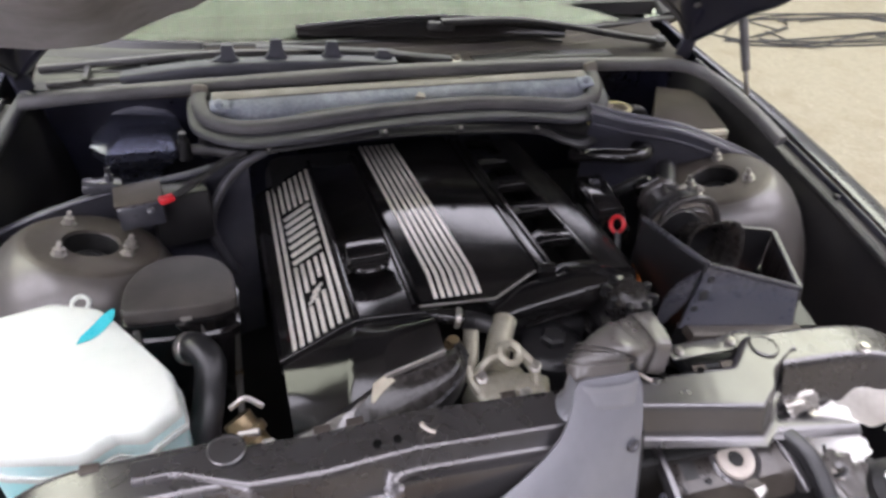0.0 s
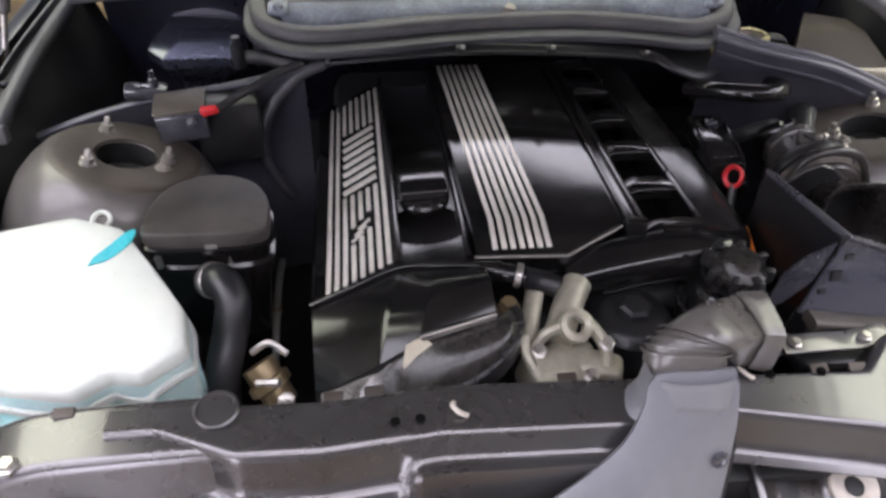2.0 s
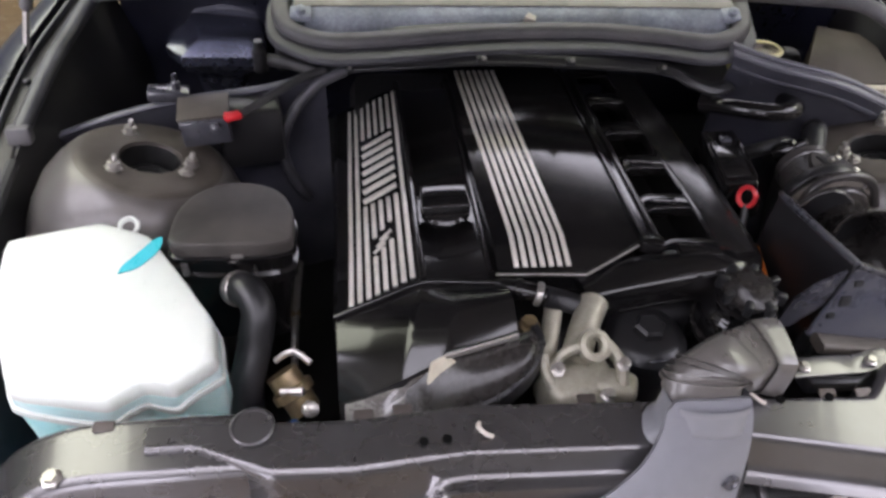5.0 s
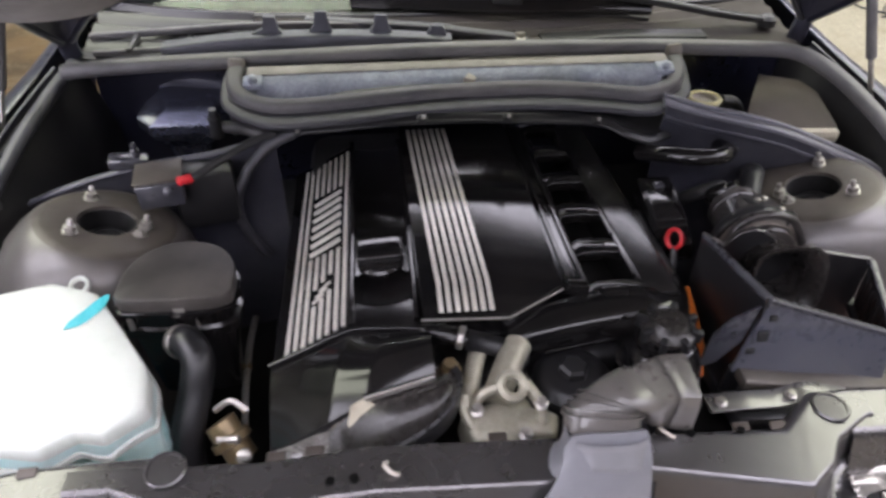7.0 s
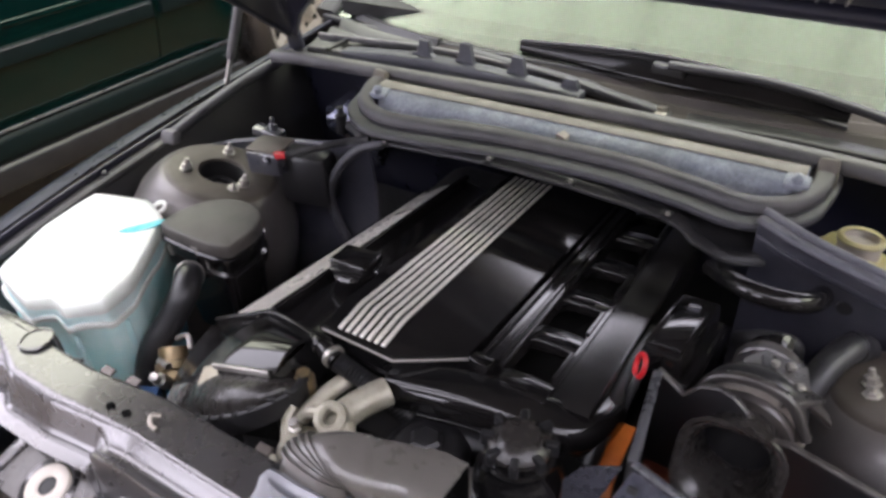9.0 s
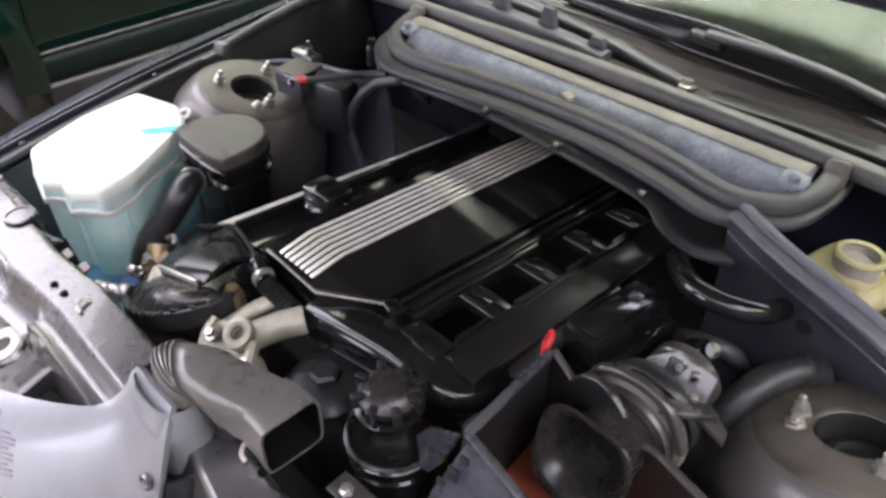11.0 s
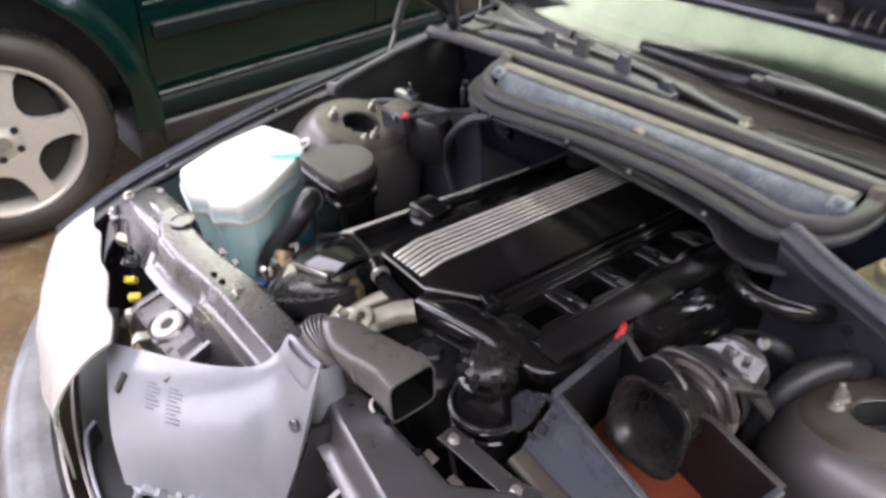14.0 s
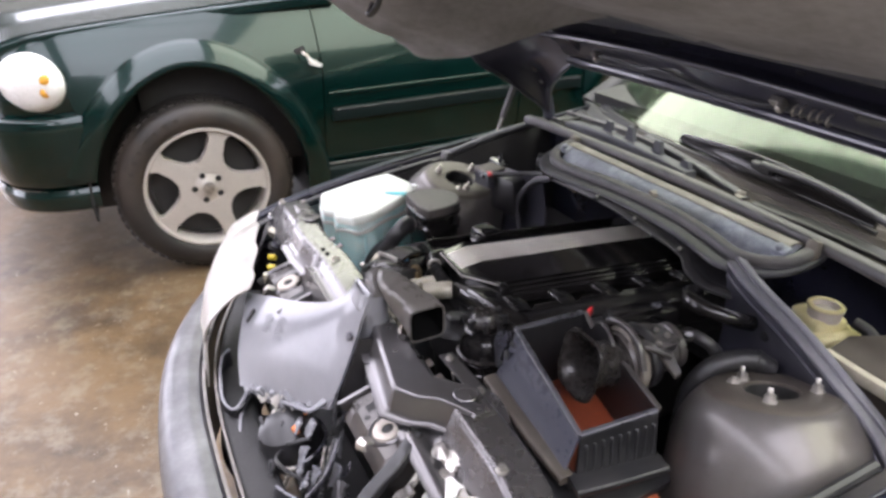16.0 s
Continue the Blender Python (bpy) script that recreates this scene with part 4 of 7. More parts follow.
# wipers: a blade with its arm, a bare arm with its pivot nut, and the toothed trim behind the rail
wiper = empty("wiper", (0.35, 0.37, 0.88), "black wiper with its blade resting at the base of the screen", "wiper")
blade_line = smooth_path([(-0.165, 0.416, 0.926), (0.0, 0.398, 0.932), (0.10, 0.390, 0.932), (0.22, 0.384, 0.928), (0.355, 0.380, 0.914)], 8)
part("blade", sweep(bmesh.new(), blade_line, [section_box(0.012, 0.010 + 0.036 * math.sin(math.pi * min(1.0, 0.06 + i / (len(blade_line) - 1) * 0.88)) ** 0.7, 0.004) for i in range(len(blade_line))], up=(0, 0.55, 0.83)), COVER, wiper, "glossy black wiper blade with a spoiler")
part("rubber", sweep(bmesh.new(), [p + Vector((0, 0.004, -0.022)) for p in blade_line], section_box(0.006, 0.012, 0.002)), HOSE, wiper)
part("hinge_block", box((0.05, 0.014, 0.016), pose(0.10, 0.380, 0.938, 0, 2, -4), 0.003), BLACK, wiper)
part("arm", sweep(bmesh.new(), smooth_path([(0.10, 0.378, 0.946), (0.24, 0.374, 0.946), (0.36, 0.370, 0.930), (0.47, 0.362, 0.910), (0.57, 0.372, 0.890)], 5), section_box(0.016, 0.012, 0.004)), BLACK, wiper, "black wiper arm")
part("pivot_cap", lathe([(0.016, 0), (0.016, 0.012), (0.010, 0.018), (0.001, 0.019)], pose(0.57, 0.372, 0.882), 16), BLACK, wiper)

spare = empty("bare_wiper_arm", (0.114, 0.318, 0.88), "dusty grey wiper arm without a blade, with a silver nut", "wiper")
part("pivot_nut", lathe([(0.012, 0), (0.012, 0.005), (0.009, 0.007), (0.009, 0.014), (0.001, 0.015)], pose(0.114, 0.318, 0.890, -12), 6), STEEL, spare, "silver pivot nut")
part("arm", sweep(bmesh.new(), smooth_path([(0.126, 0.318, 0.888), (0.100, 0.324, 0.894), (0.04, 0.332, 0.899), (-0.036, 0.345, 0.906), (-0.134, 0.358, 0.910), (-0.24, 0.375, 0.912)], 5), section_box(0.020, 0.015, 0.005)), RUBBER, spare, "dusty tapered arm")
part("knuckle", box((0.036, 0.024, 0.018), pose(-0.012, 0.341, 0.904, 0, 6, -10), 0.006), RUBBER, spare)
part("pivot_cover", sweep(bmesh.new(), [(0.15, 0.322, 0.890), (0.28, 0.330, 0.890), (0.44, 0.338, 0.882)], section_box(0.034, 0.010, 0.004)), BLACK, spare, "black cover strip beside the pivot")

trimp = empty("cowl_trim", (-0.2, 0.30, 0.88), "blue-grey plastic cowl trim with four upright prongs", "cowl trim")
part("bar", sweep(bmesh.new(), smooth_path([(-0.46, 0.306, 0.898), (-0.345, 0.302, 0.910), (-0.20, 0.300, 0.912), (-0.10, 0.299, 0.908), (-0.005, 0.298, 0.900)], 6), section_box(0.030, 0.024, 0.005)), TRIM, trimp)
for x, z, w in ((-0.290, 0.950, 0.055), (-0.210, 0.956, 0.030), (-0.116, 0.948, 0.028), (-0.026, 0.928, 0.020)):
    fin = prism([(x - w, 0.300, 0.912), (x + w * 0.8, 0.298, 0.908), (x + 0.013, 0.299, 0.912 + (z - 0.912) * 0.45), (x + 0.009, 0.299, z), (x - 0.009, 0.300, z + 0.001), (x - 0.012, 0.300, 0.912 + (z - 0.912) * 0.5)], (0, 0.010, 0.0), 0.002)
    part("prong", fin, TRIM, trimp, "upright blue-grey prong")
part("tray", sheet(lambda u, v: Vector(scuttle_shape(0.005 + 0.225 * u, 0.06 + 0.86 * v)) + Vector((0, 0, 0.006 + 0.004 * math.sin(30 * v))), 20, 24, 0.004, -1), BLACK, trimp, "black louvred tray")
part("tray_frame", sweep(bmesh.new(), smooth_path([(-0.60, 0.395, 0.888), (-0.45, 0.375, 0.902), (-0.30, 0.362, 0.912), (-0.08, 0.352, 0.908)], 5), section_box(0.009, 0.012, 0.003)), STRIP, trimp, "thin pale tray edge")
part("tray_frame", sweep(bmesh.new(), smooth_path([(-0.58, 0.335, 0.884), (-0.46, 0.325, 0.892), (-0.34, 0.322, 0.898)], 5), section_box(0.008, 0.010, 0.003)), STRIP, trimp, "thin pale tray edge")
for x in (-0.52, -0.43, -0.36):
    part("strut", box((0.010, 0.060, 0.008), pose(x, 0.350, 0.894), 0.002), BLACK, trimp)

# bonnet: raised lid with a deep back edge and a felt liner that has come loose and sags
STEEP, LID = radians(48), radians(28)


def lid(x, s, d=0.0):
    """A place on the underside: s metres up from the back edge, d metres below it."""
    near, far = min(s, 0.15), max(0.0, s - 0.15)
    back = 0.285 + 0.02 * (x / 0.6) ** 2
    y = back - near * math.cos(STEEP) - far * math.cos(LID) - d * math.sin(LID)
    z = 1.085 - 0.018 * (x / 0.6) ** 2 + near * math.sin(STEEP) + far * math.sin(LID) - d * math.cos(LID)
    return Vector((x, y, z))


def half_width(s):
    return 0.60 + 0.10 * min(1.0, max(0.0, s / 0.30)) ** 0.6


def frame_under(u, v):
    s = 0.008 + 0.30 * v
    d = 0.012 * math.exp(-((v - 0.08) / 0.06) ** 2) - 0.020 * math.exp(-((v - 0.26) / 0.10) ** 2) * (0.6 + 0.4 * math.cos(9 * (u - 0.5))) + 0.008 * math.exp(-((v - 0.50) / 0.07) ** 2)
    return lid((-1 + 2 * u) * half_width(s), s, d)


bonnet = part("bonnet", sheet(lambda u, v: lid((-1 + 2 * u) * (half_width(1.0 * v) + 0.012), 1.0 * v, -0.035 - 0.02 * math.sin(math.pi * u)), 24, 30, 0.006, 1), NAVY, car, "dark navy bonnet raised over the bay")
part("inner_frame", sheet(frame_under, 48, 60, 0.004, 1), FRAME, bonnet, "dark navy pressed inner frame")
part("back_flange", sweep(bmesh.new(), [lid((-1 + 2 * k / 24) * 0.60, 0.004, 0.008) for k in range(25)], section_box(0.034, 0.026, 0.012, 4)), NAVY, bonnet, "rolled back edge of the bonnet")
for up, reach, wide in ((0.092, 0.47, 0.060),):
    part("pressed_rib", sweep(bmesh.new(), [lid((-1 + 2 * k / 24) * reach, up + 0.012 * math.sin(math.pi * k / 24), 0.006) for k in range(25)], section_box(wide, 0.011, 0.005, 4)), FRAME, bonnet, "long pressed rib of the inner frame")
for side in (-1, 1):
    part("side_flange", sweep(bmesh.new(), [lid(side * (half_width(0.05 * k) + 0.004), 0.05 * k, 0.004) for k in range(21)], section_box(0.018, 0.020, 0.006)), NAVY, bonnet, "folded side edge of the bonnet")
    # pressed dish in each back corner
    part("corner_dish", lathe([(0.060, 0.0), (0.055, 0.006), (0.048, 0.002), (0.001, -0.002)], aim(lid(side * 0.45, 0.06, 0.004), (0, -0.74, -0.67)) @ Matrix.Diagonal((1.5, 0.7, 1, 1)), 32), FRAME, bonnet, "pressed oval dish")
line = smooth_path([lid(-0.287, 0.052, 0.012), lid(-0.22, 0.060, 0.016), lid(-0.12, 0.056, 0.018), lid(-0.05, 0.062, 0.016), lid(0.06, 0.040, 0.020), lid(0.16, 0.042, 0.020), lid(0.223, 0.046, 0.014)], 6)
part("release_cable", sweep(bmesh.new(), line, section_circle(0.0045, 8)), RUBBER, bonnet, "grey release cable")
for x in (-0.287, 0.223):
    base = lid(x, 0.052, 0.010)
    part("latch_clip", join(box((0.030, 0.016, 0.014), aim(base, (0, -0.74, -0.67)), 0.004), lathe([(0.008, 0), (0.008, 0.014), (0.004, 0.018), (0.001, 0.018)], aim(base + Vector((0.012, 0, 0)), (0, -0.74, -0.67)), 12)), STEEL, bonnet, "pale metal latch clip")
for k in range(5):
    p = lid(0.255 + 0.016 * k, 0.045 + 0.003 * (k % 2), 0.012)
    part("spring_coil", lathe([(0.010, 0), (0.012, 0.002), (0.010, 0.004)], aim(p, (1, 0.1, -0.2)), 14, close=False), STEEL, bonnet, "worn spring coil")
for x in (-0.002, 0.298, -0.16):
    part("plug", lathe([(0.008, 0), (0.007, 0.003), (0.001, 0.004)], aim(lid(x, 0.135, 0.002), (0, -0.74, -0.67)), 14), BLACK, bonnet, "small black plug")


def liner_shape(u, v):
    x = -0.62 + 1.31 * u
    k = min(1.0, max(0.0, (x + 0.42) / 0.42))
    k = k * k * (3 - 2 * k)
    notch = 0.014 * (1 if 0.11 < x < 0.18 else 0)
    ragged = 0.012 * math.sin(37 * u) * (1 - k) + 0.014 * (1 if int(u * 23) % 4 == 0 else 0) * (1 - k)
    y0 = -0.105 + 0.295 * k + notch + ragged
    z0 = 1.118 + 0.072 * k + 0.042 * math.exp(-((x + 0.13) / 0.13) ** 2)
    rise = 0.24 + 0.62 * max(0.0, min(1.0, (-0.12 - x) / 0.40)) ** 1.3 + 0.30 * max(0.0, (x - 0.26) / 0.43) ** 1.5
    y = y0 + (-0.56 + 0.22 * (1 - k) - y0) * v
    z = z0 + (y0 - y) * rise + 0.010 * math.sin(5 * u + 6 * v) * v * (1 - v) * 4 + 0.004 * math.sin(19 * u + 3) * v + (0.030 * math.sin(math.pi * v) if k > 0.99 else 0.030 * math.sin(math.pi * v) * k)
    return (x, y, z)


felt = part("felt_liner", sheet(liner_shape, 70, 36, 0.010, 1), LINER, bonnet, "dull grey felt bonnet liner, loose and sagging, frayed at its edge")
part("liner_hook", tube([(0.262, -0.455, 1.345), (0.266, -0.462, 1.322), (0.258, -0.470, 1.312), (0.252, -0.462, 1.322)], 0.004, 8), BLACK, felt, "small dark hook through a hole")
for side in (-1, 1):
    hinge = part("hinge", sweep(bmesh.new(), smooth_path([(side * 0.615, 0.345, 0.868), (side * 0.622, 0.338, 0.93), (side * 0.612, 0.312, 0.985)], 5), section_box(0.018, 0.030, 0.005)), NAVY, car, "dark navy bonnet hinge arm")
    inside = smooth_path([Vector((side * 0.608, 0.334, 0.908)), Vector((side * 0.588, 0.322, 0.930)), Vector((side * 0.545, 0.296, 0.972)), Vector((side * 0.470, 0.268, 1.025)), lid(side * 0.41, 0.012, 0.004)], 5)
    outside = smooth_path([Vector((side * 0.622, 0.330, 0.906)), Vector((side * 0.630, 0.275, 0.950)), Vector((side * 0.628, 0.205, 1.002)), Vector((side * 0.640, 0.110, 1.075)), lid(side * 0.690, 0.33, 0.004)], 5)

    def corner(u, v, a=inside, b=outside):
        n = v * (len(a) - 1)
        i = min(int(n), len(a) - 2)
        p, q = lerp(a[i], a[i + 1], n - i), lerp(b[i], b[i + 1], n - i)
        return lerp(p, q, u) + Vector((0, 0.030, 0.035)) * math.sin(math.pi * u) * min(1.0, 2 * v)
    part("corner_web", sheet(corner, 12, 20, 0.006, side), FRAME, hinge, "dark navy corner of the bonnet folding down to the hinge")
    part("web_edge", sweep(bmesh.new(), inside, section_box(0.010, 0.010, 0.003)), NAVY, hinge, "rolled navy edge")
    part("web_edge", sweep(bmesh.new(), outside, section_box(0.010, 0.010, 0.003)), NAVY, hinge, "rolled navy edge")
    for n in (4, 9, 13):
        part("bolt", lathe([(0.007, 0), (0.007, 0.004), (0.004, 0.005), (0.001, 0.005)], aim(lerp(inside[n], outside[n], 0.35) + Vector((0, 0.02, 0.02)), (0, -0.7, -0.6)), 6), STEEL, hinge)
    foot, head = Vector((side * 0.711, 0.220, 0.804)), Vector((side * 0.652, 0.278, 1.040))
    rod = part("gas_strut", lathe([(0.0045, 0), (0.0045, 0.075), (0.0085, 0.078), (0.0085, 0.244), (0.001, 0.246)], aim(foot, head - foot), 12), STRIP, car, "slim grey gas strut holding the bonnet")
    part("piston", lathe([(0.0047, 0.004), (0.0047, 0.074)], aim(foot, head - foot), 12, close=False), STEEL, rod, "bright piston rod")
    part("ball_joint", lathe([(0.006, 0), (0.010, 0.006), (0.006, 0.012), (0.001, 0.013)], pose(side * 0.711, 0.220, 0.796), 12), BLACK, rod)

# ---- engine ----
engine = empty("engine", (0, 0, 0.40), "black plastic covered inline six engine with silver stripes", "engine")
part("block", box((0.40, 0.62, 0.30), pose(-0.05, 0.03, 0.575), 0.03), DARK, engine, "oily dark engine block")


def tipped(name, bm, material, parent, label="", sharp=38):
    """A part of the engine, which leans back: lower towards the screen."""
    for v in bm.verts:
        v.co.z -= 0.105 * max(0.0, v.co.y + 0.225)
    return part(name, bm, material, parent, label, sharp)


# injector cover: lid with a cut corner, dropping at its front
low = bmesh.new()
ring_a = [(-0.090, -0.234, 0.812), (0.008, -0.238, 0.811), (0.079, -0.198, 0.817), (0.081, 0.26, 0.822), (-0.096, 0.26, 0.822), (-0.091, -0.188, 0.823)]
top_v = [low.verts.new(p) for p in ring_a]
bot_v = [low.verts.new((x * 1.02, y - (0.002 if y < 0 else 0), z - 0.032)) for x, y, z in ring_a]
low.faces.new((top_v[0], top_v[1], top_v[2], top_v[5]))
low.faces.new((top_v[5], top_v[2], top_v[3], top_v[4]))
low.faces.new(bot_v[::-1])
for i in range(6):
    j = (i + 1) % 6
    low.faces.new((top_v[i], bot_v[i], bot_v[j], top_v[j]))
bevel(low, 0.003, 3, 8)
cover = tipped("injector_cover", low, COVER, engine, "glossy black injector cover with a cut front corner")
lip = prism([(x * 1.03 - 0.002, y - (0.004 if y < 0 else 0), z - 0.028) for x, y, z in ring_a[:5]], (0, 0, -0.007), 0.002)
tipped("cover_lip", lip, COVER, cover)
# pale strip added as the highlight along the lid's front edge
tipped("edge_glint", sweep(bmesh.new(), [(-0.092, -0.2355, 0.807), (0.009, -0.2395, 0.806), (0.080, -0.200, 0.812)], section_box(0.0025, 0.003, 0.001)), STEEL, cover, "bright strip painting the glint on the front edge")
for k in range(7):
    x = -0.069 + k * 0.0098
    z0 = 0.8095 - 0.0001 * k
    bar = sweep(bmesh.new(), [(x, -0.2305, z0 + 0.0025), (x, -0.228, z0 + 0.0040), (x, -0.1885 + 0.0005 * k, 0.8238 - 0.0003 * k), (x - 0.012, 0.24, 0.8228)], section_box(0.0056, 0.0020, 0.0006))
    tipped("stripe", bar, SILVER, cover, "silver stripe")
# stepped ledge beside the lid, with two grooves
tipped("cover_step", sweep(bmesh.new(), [(0.098, -0.190, 0.797), (0.098, 0.0, 0.800), (0.099, 0.25, 0.803)], section_box(0.034, 0.026, 0.004)), COVER, cover)
for x, z in ((0.0895, 0.8125), (0.1065, 0.8115)):
    tipped("ledge_ridge", sweep(bmesh.new(), [(x, -0.186, z), (x, 0.0, z + 0.003), (x, 0.25, z + 0.006)], section_box(0.006, 0.006, 0.002)), COVER, cover)
tipped("latch", join(box((0.026, 0.016, 0.018), pose(0.096, -0.199, 0.812, 0, 0, -14), 0.003), box((0.020, 0.006, 0.006), pose(0.094, -0.207, 0.821, 20, 0, -14), 0.002)), COVER, cover, "glossy black latch")
for y in (0.215,):
    tipped("screw_cap", lathe([(0.011, 0), (0.011, 0.002), (0.007, 0.002), (0.006, -0.001), (0.001, -0.001)], pose(-0.048, y, 0.8205), 20), COVER, cover, "dark screw cap")


# valve cover: sloping coil cover, trough and front slope
def coil_z(x):
    return 0.792 + (x + 0.182) * 0.56


coil = tipped("coil_cover", sheet(lambda u, v: (-0.272 + 0.100 * u - 0.004 * v, -0.240 + 0.010 * u + (0.478 - 0.010 * u) * v, coil_z(-0.272 + 0.100 * u) - (0.012 if u < 0.05 else 0)), 20, 24, 0.02, 1), COVER, engine, "glossy black ignition coil cover")


def coil_bar(p, q, w, up=0.0012):
    """A bar on the sloping coil cover between two places of the plan."""
    a, b = Vector((*p, coil_z(p[0]) + up)), Vector((*q, coil_z(q[0]) + up))
    return sweep(bmesh.new(), [a, lerp(a, b, 0.5), b], section_box(w, 0.0022, 0.0006), up=(-0.43, 0, 0.90))


for k in range(8):
    x = -0.2505 + k * 0.0098
    y0, y1 = -0.229 + (x + 0.2505) * 0.10, 0.225
    runs = [(y0, y1)] if k in (0, 1, 7) else [(y0, -0.052), (0.118, y1)]
    if k in (3, 4, 5):
        runs = [(y0, -0.160 + 0.010 * (k - 3)), (-0.124 + 0.010 * (k - 3), -0.052), (0.118, y1)]
    for a, b in runs:
        tipped("stripe", coil_bar((x, a), (x, b), 0.0058), SILVER, coil, "silver stripe")
# plain emblem shapes in the gap of the stripes
for k in range(7):
    y = -0.036 + 0.0225 * k
    tipped("emblem_bar", coil_bar((-0.2330, y - 0.004), (-0.1900, y + 0.004), 0.0105, 0.0016), SILVER, coil, "plain silver emblem bar")
for k in range(3):
    y = -0.148 + 0.010 * k
    tipped("emblem_bar", coil_bar((-0.2230 + 0.004 * k, y - 0.005), (-0.2090 + 0.004 * k, y + 0.006), 0.0036, 0.0016), SILVER, coil, "plain silver emblem bar")

trough = tipped("valve_cover", sheet(lambda u, v: (-0.174 + 0.088 * u, -0.230 - 0.003 * u + 0.468 * v, 0.7925 + 0.007 * u - 0.007 * math.sin(math.pi * u)), 10, 20, 0.03, 1), COVER, engine, "glossy black valve cover between the stripe panels")
for x, up in ((-0.1715, 0.799), (-0.096, 0.802)):
    tipped("ridge", sweep(bmesh.new(), [(x, -0.230, up), (x, 0.0, up + 0.001), (x - 0.003, 0.24, up + 0.002)], section_box(0.008, 0.010, 0.003)), COVER, trough)


def front_slope(u, v):
    a = along([(-0.268, -0.240, 0.750), (-0.174, -0.232, 0.793), (-0.086, -0.254, 0.811)], u)
    b = along([(-0.266, -0.330, 0.716), (-0.240, -0.338, 0.738), (-0.200, -0.343, 0.772), (-0.156, -0.338, 0.800), (-0.084, -0.326, 0.812)], u)
    p = lerp(a, b, v)
    p.z += (0.010 + 0.006 * u) * math.sin(math.pi * v)
    return p


slope = part("front_cover", sheet(front_slope, 40, 20, 0.006, -1), COVER, engine, "glossy black front slope of the valve cover, torn along its lower edge")
part("front_ridge", sweep(bmesh.new(), smooth_path([(-0.270, -0.241, 0.753), (-0.222, -0.237, 0.775), (-0.174, -0.233, 0.796), (-0.13, -0.242, 0.805), (-0.086, -0.255, 0.814)], 4), section_box(0.006, 0.005, 0.002)), COVER, slope)
part("cheek", sheet(lambda u, v: lerp(lerp((-0.085, -0.255, 0.812), (-0.084, -0.326, 0.812), u), lerp((-0.066, -0.262, 0.770), (-0.060, -0.322, 0.776), u), v), 8, 6, 0.004, 1), COVER, slope, "dark side of the front slope")
part("timing_cover", sheet(lambda u, v: lerp(front_slope(u, 1.0), front_slope(u, 1.0) + Vector((0, -0.010, -0.09)), v), 20, 6, 0.006, -1), DARK, engine, "dark timing case below the front slope")


RIM_LINE = smooth_path([(-0.064, -0.298, 0.790), (-0.060, -0.322, 0.792), (-0.072, -0.352, 0.790), (-0.098, -0.372, 0.780), (-0.130, -0.382, 0.766), (-0.166, -0.384, 0.752), (-0.200, -0.378, 0.740)], 8)
LIP_LINE = smooth_path([(-0.082, -0.322, 0.806), (-0.100, -0.328, 0.806), (-0.125, -0.333, 0.802), (-0.152, -0.337, 0.795), (-0.172, -0.342, 0.782), (-0.196, -0.350, 0.764)], 8)


def shell_shape(u, v):
    """The hollow shell under the torn edge: it bulges out between the edge and the ribbed rim."""
    a, b = pick(LIP_LINE, u), pick(RIM_LINE, u)
    p = lerp(a, b, v)
    swell = math.sin(math.pi * v) * math.sin(math.pi * min(1.0, 0.12 + u)) ** 0.7
    return p + Vector((0.010, -0.012, 0.016)) * swell


part("actuator_shell", sheet(shell_shape, 36, 18, 0.003, -1), SHELL, engine, "glossy dark domed shell below the torn edge", sharp=60)
part("broken_strip", sweep(bmesh.new(), smooth_path([(-0.160, -0.337, 0.803), (-0.125, -0.334, 0.811), (-0.084, -0.326, 0.816)], 4), section_box(0.004, 0.009, 0.0015)), COVER, slope, "glossy broken edge strip")
# silvery strip laid on the black edge as its painted highlight
part("strip_glint", sweep(bmesh.new(), smooth_path([(-0.158, -0.3400, 0.8035), (-0.125, -0.3368, 0.8120), (-0.085, -0.3290, 0.8175)], 4), section_box(0.0036, 0.008, 0.0010)), STEEL, slope, "bright strip painting the highlight on the broken edge")
rim = part("dome_rim", sweep(bmesh.new(), RIM_LINE, section_box(0.010, 0.028, 0.003)), BLACK, engine, "black ribbed rim round the housing")
for k in range(9):
    p = pick(RIM_LINE, 0.16 + 0.09 * k)
    part("rib", box((0.003, 0.012, 0.008), Matrix.Translation(p + Vector((0, -0.002, 0.013))) @ pose(0, 0, 0, 0, 0, -80 + 20 * k), 0.001, 1), BLACK, rim)


def torn(u, v):
    """The lower lip of the slope, torn away and curled forward."""
    top = front_slope(0.02 + 0.60 * u, 1.0)
    reach = 0.056 * math.sin(math.pi * min(1.0, 0.30 + 0.75 * u)) * (1 - 0.35 * u) * (1 + 0.12 * math.sin(17 * u))
    return top + Vector((0.012 * u + 0.004, -0.75 * reach * v, -0.45 * reach * v - 0.010 * v * v + 0.004 * math.sin(3 * u + 5 * v)))


part("torn_flap", sheet(torn, 24, 10, 0.003, -1), TORN, slope, "torn dusty plastic lip curled forward, its reflected light painted grey", sharp=60)
tip = prism([(-0.172, -0.344, 0.795), (-0.157, -0.341, 0.803), (-0.140, -0.349, 0.793), (-0.152, -0.359, 0.778), (-0.170, -0.366, 0.764), (-0.176, -0.354, 0.778)], (-0.001, 0.002, 0.0025), 0.001, 1)
part("bare_break", tip, BARE, slope, "pale tan broken face of the plastic")
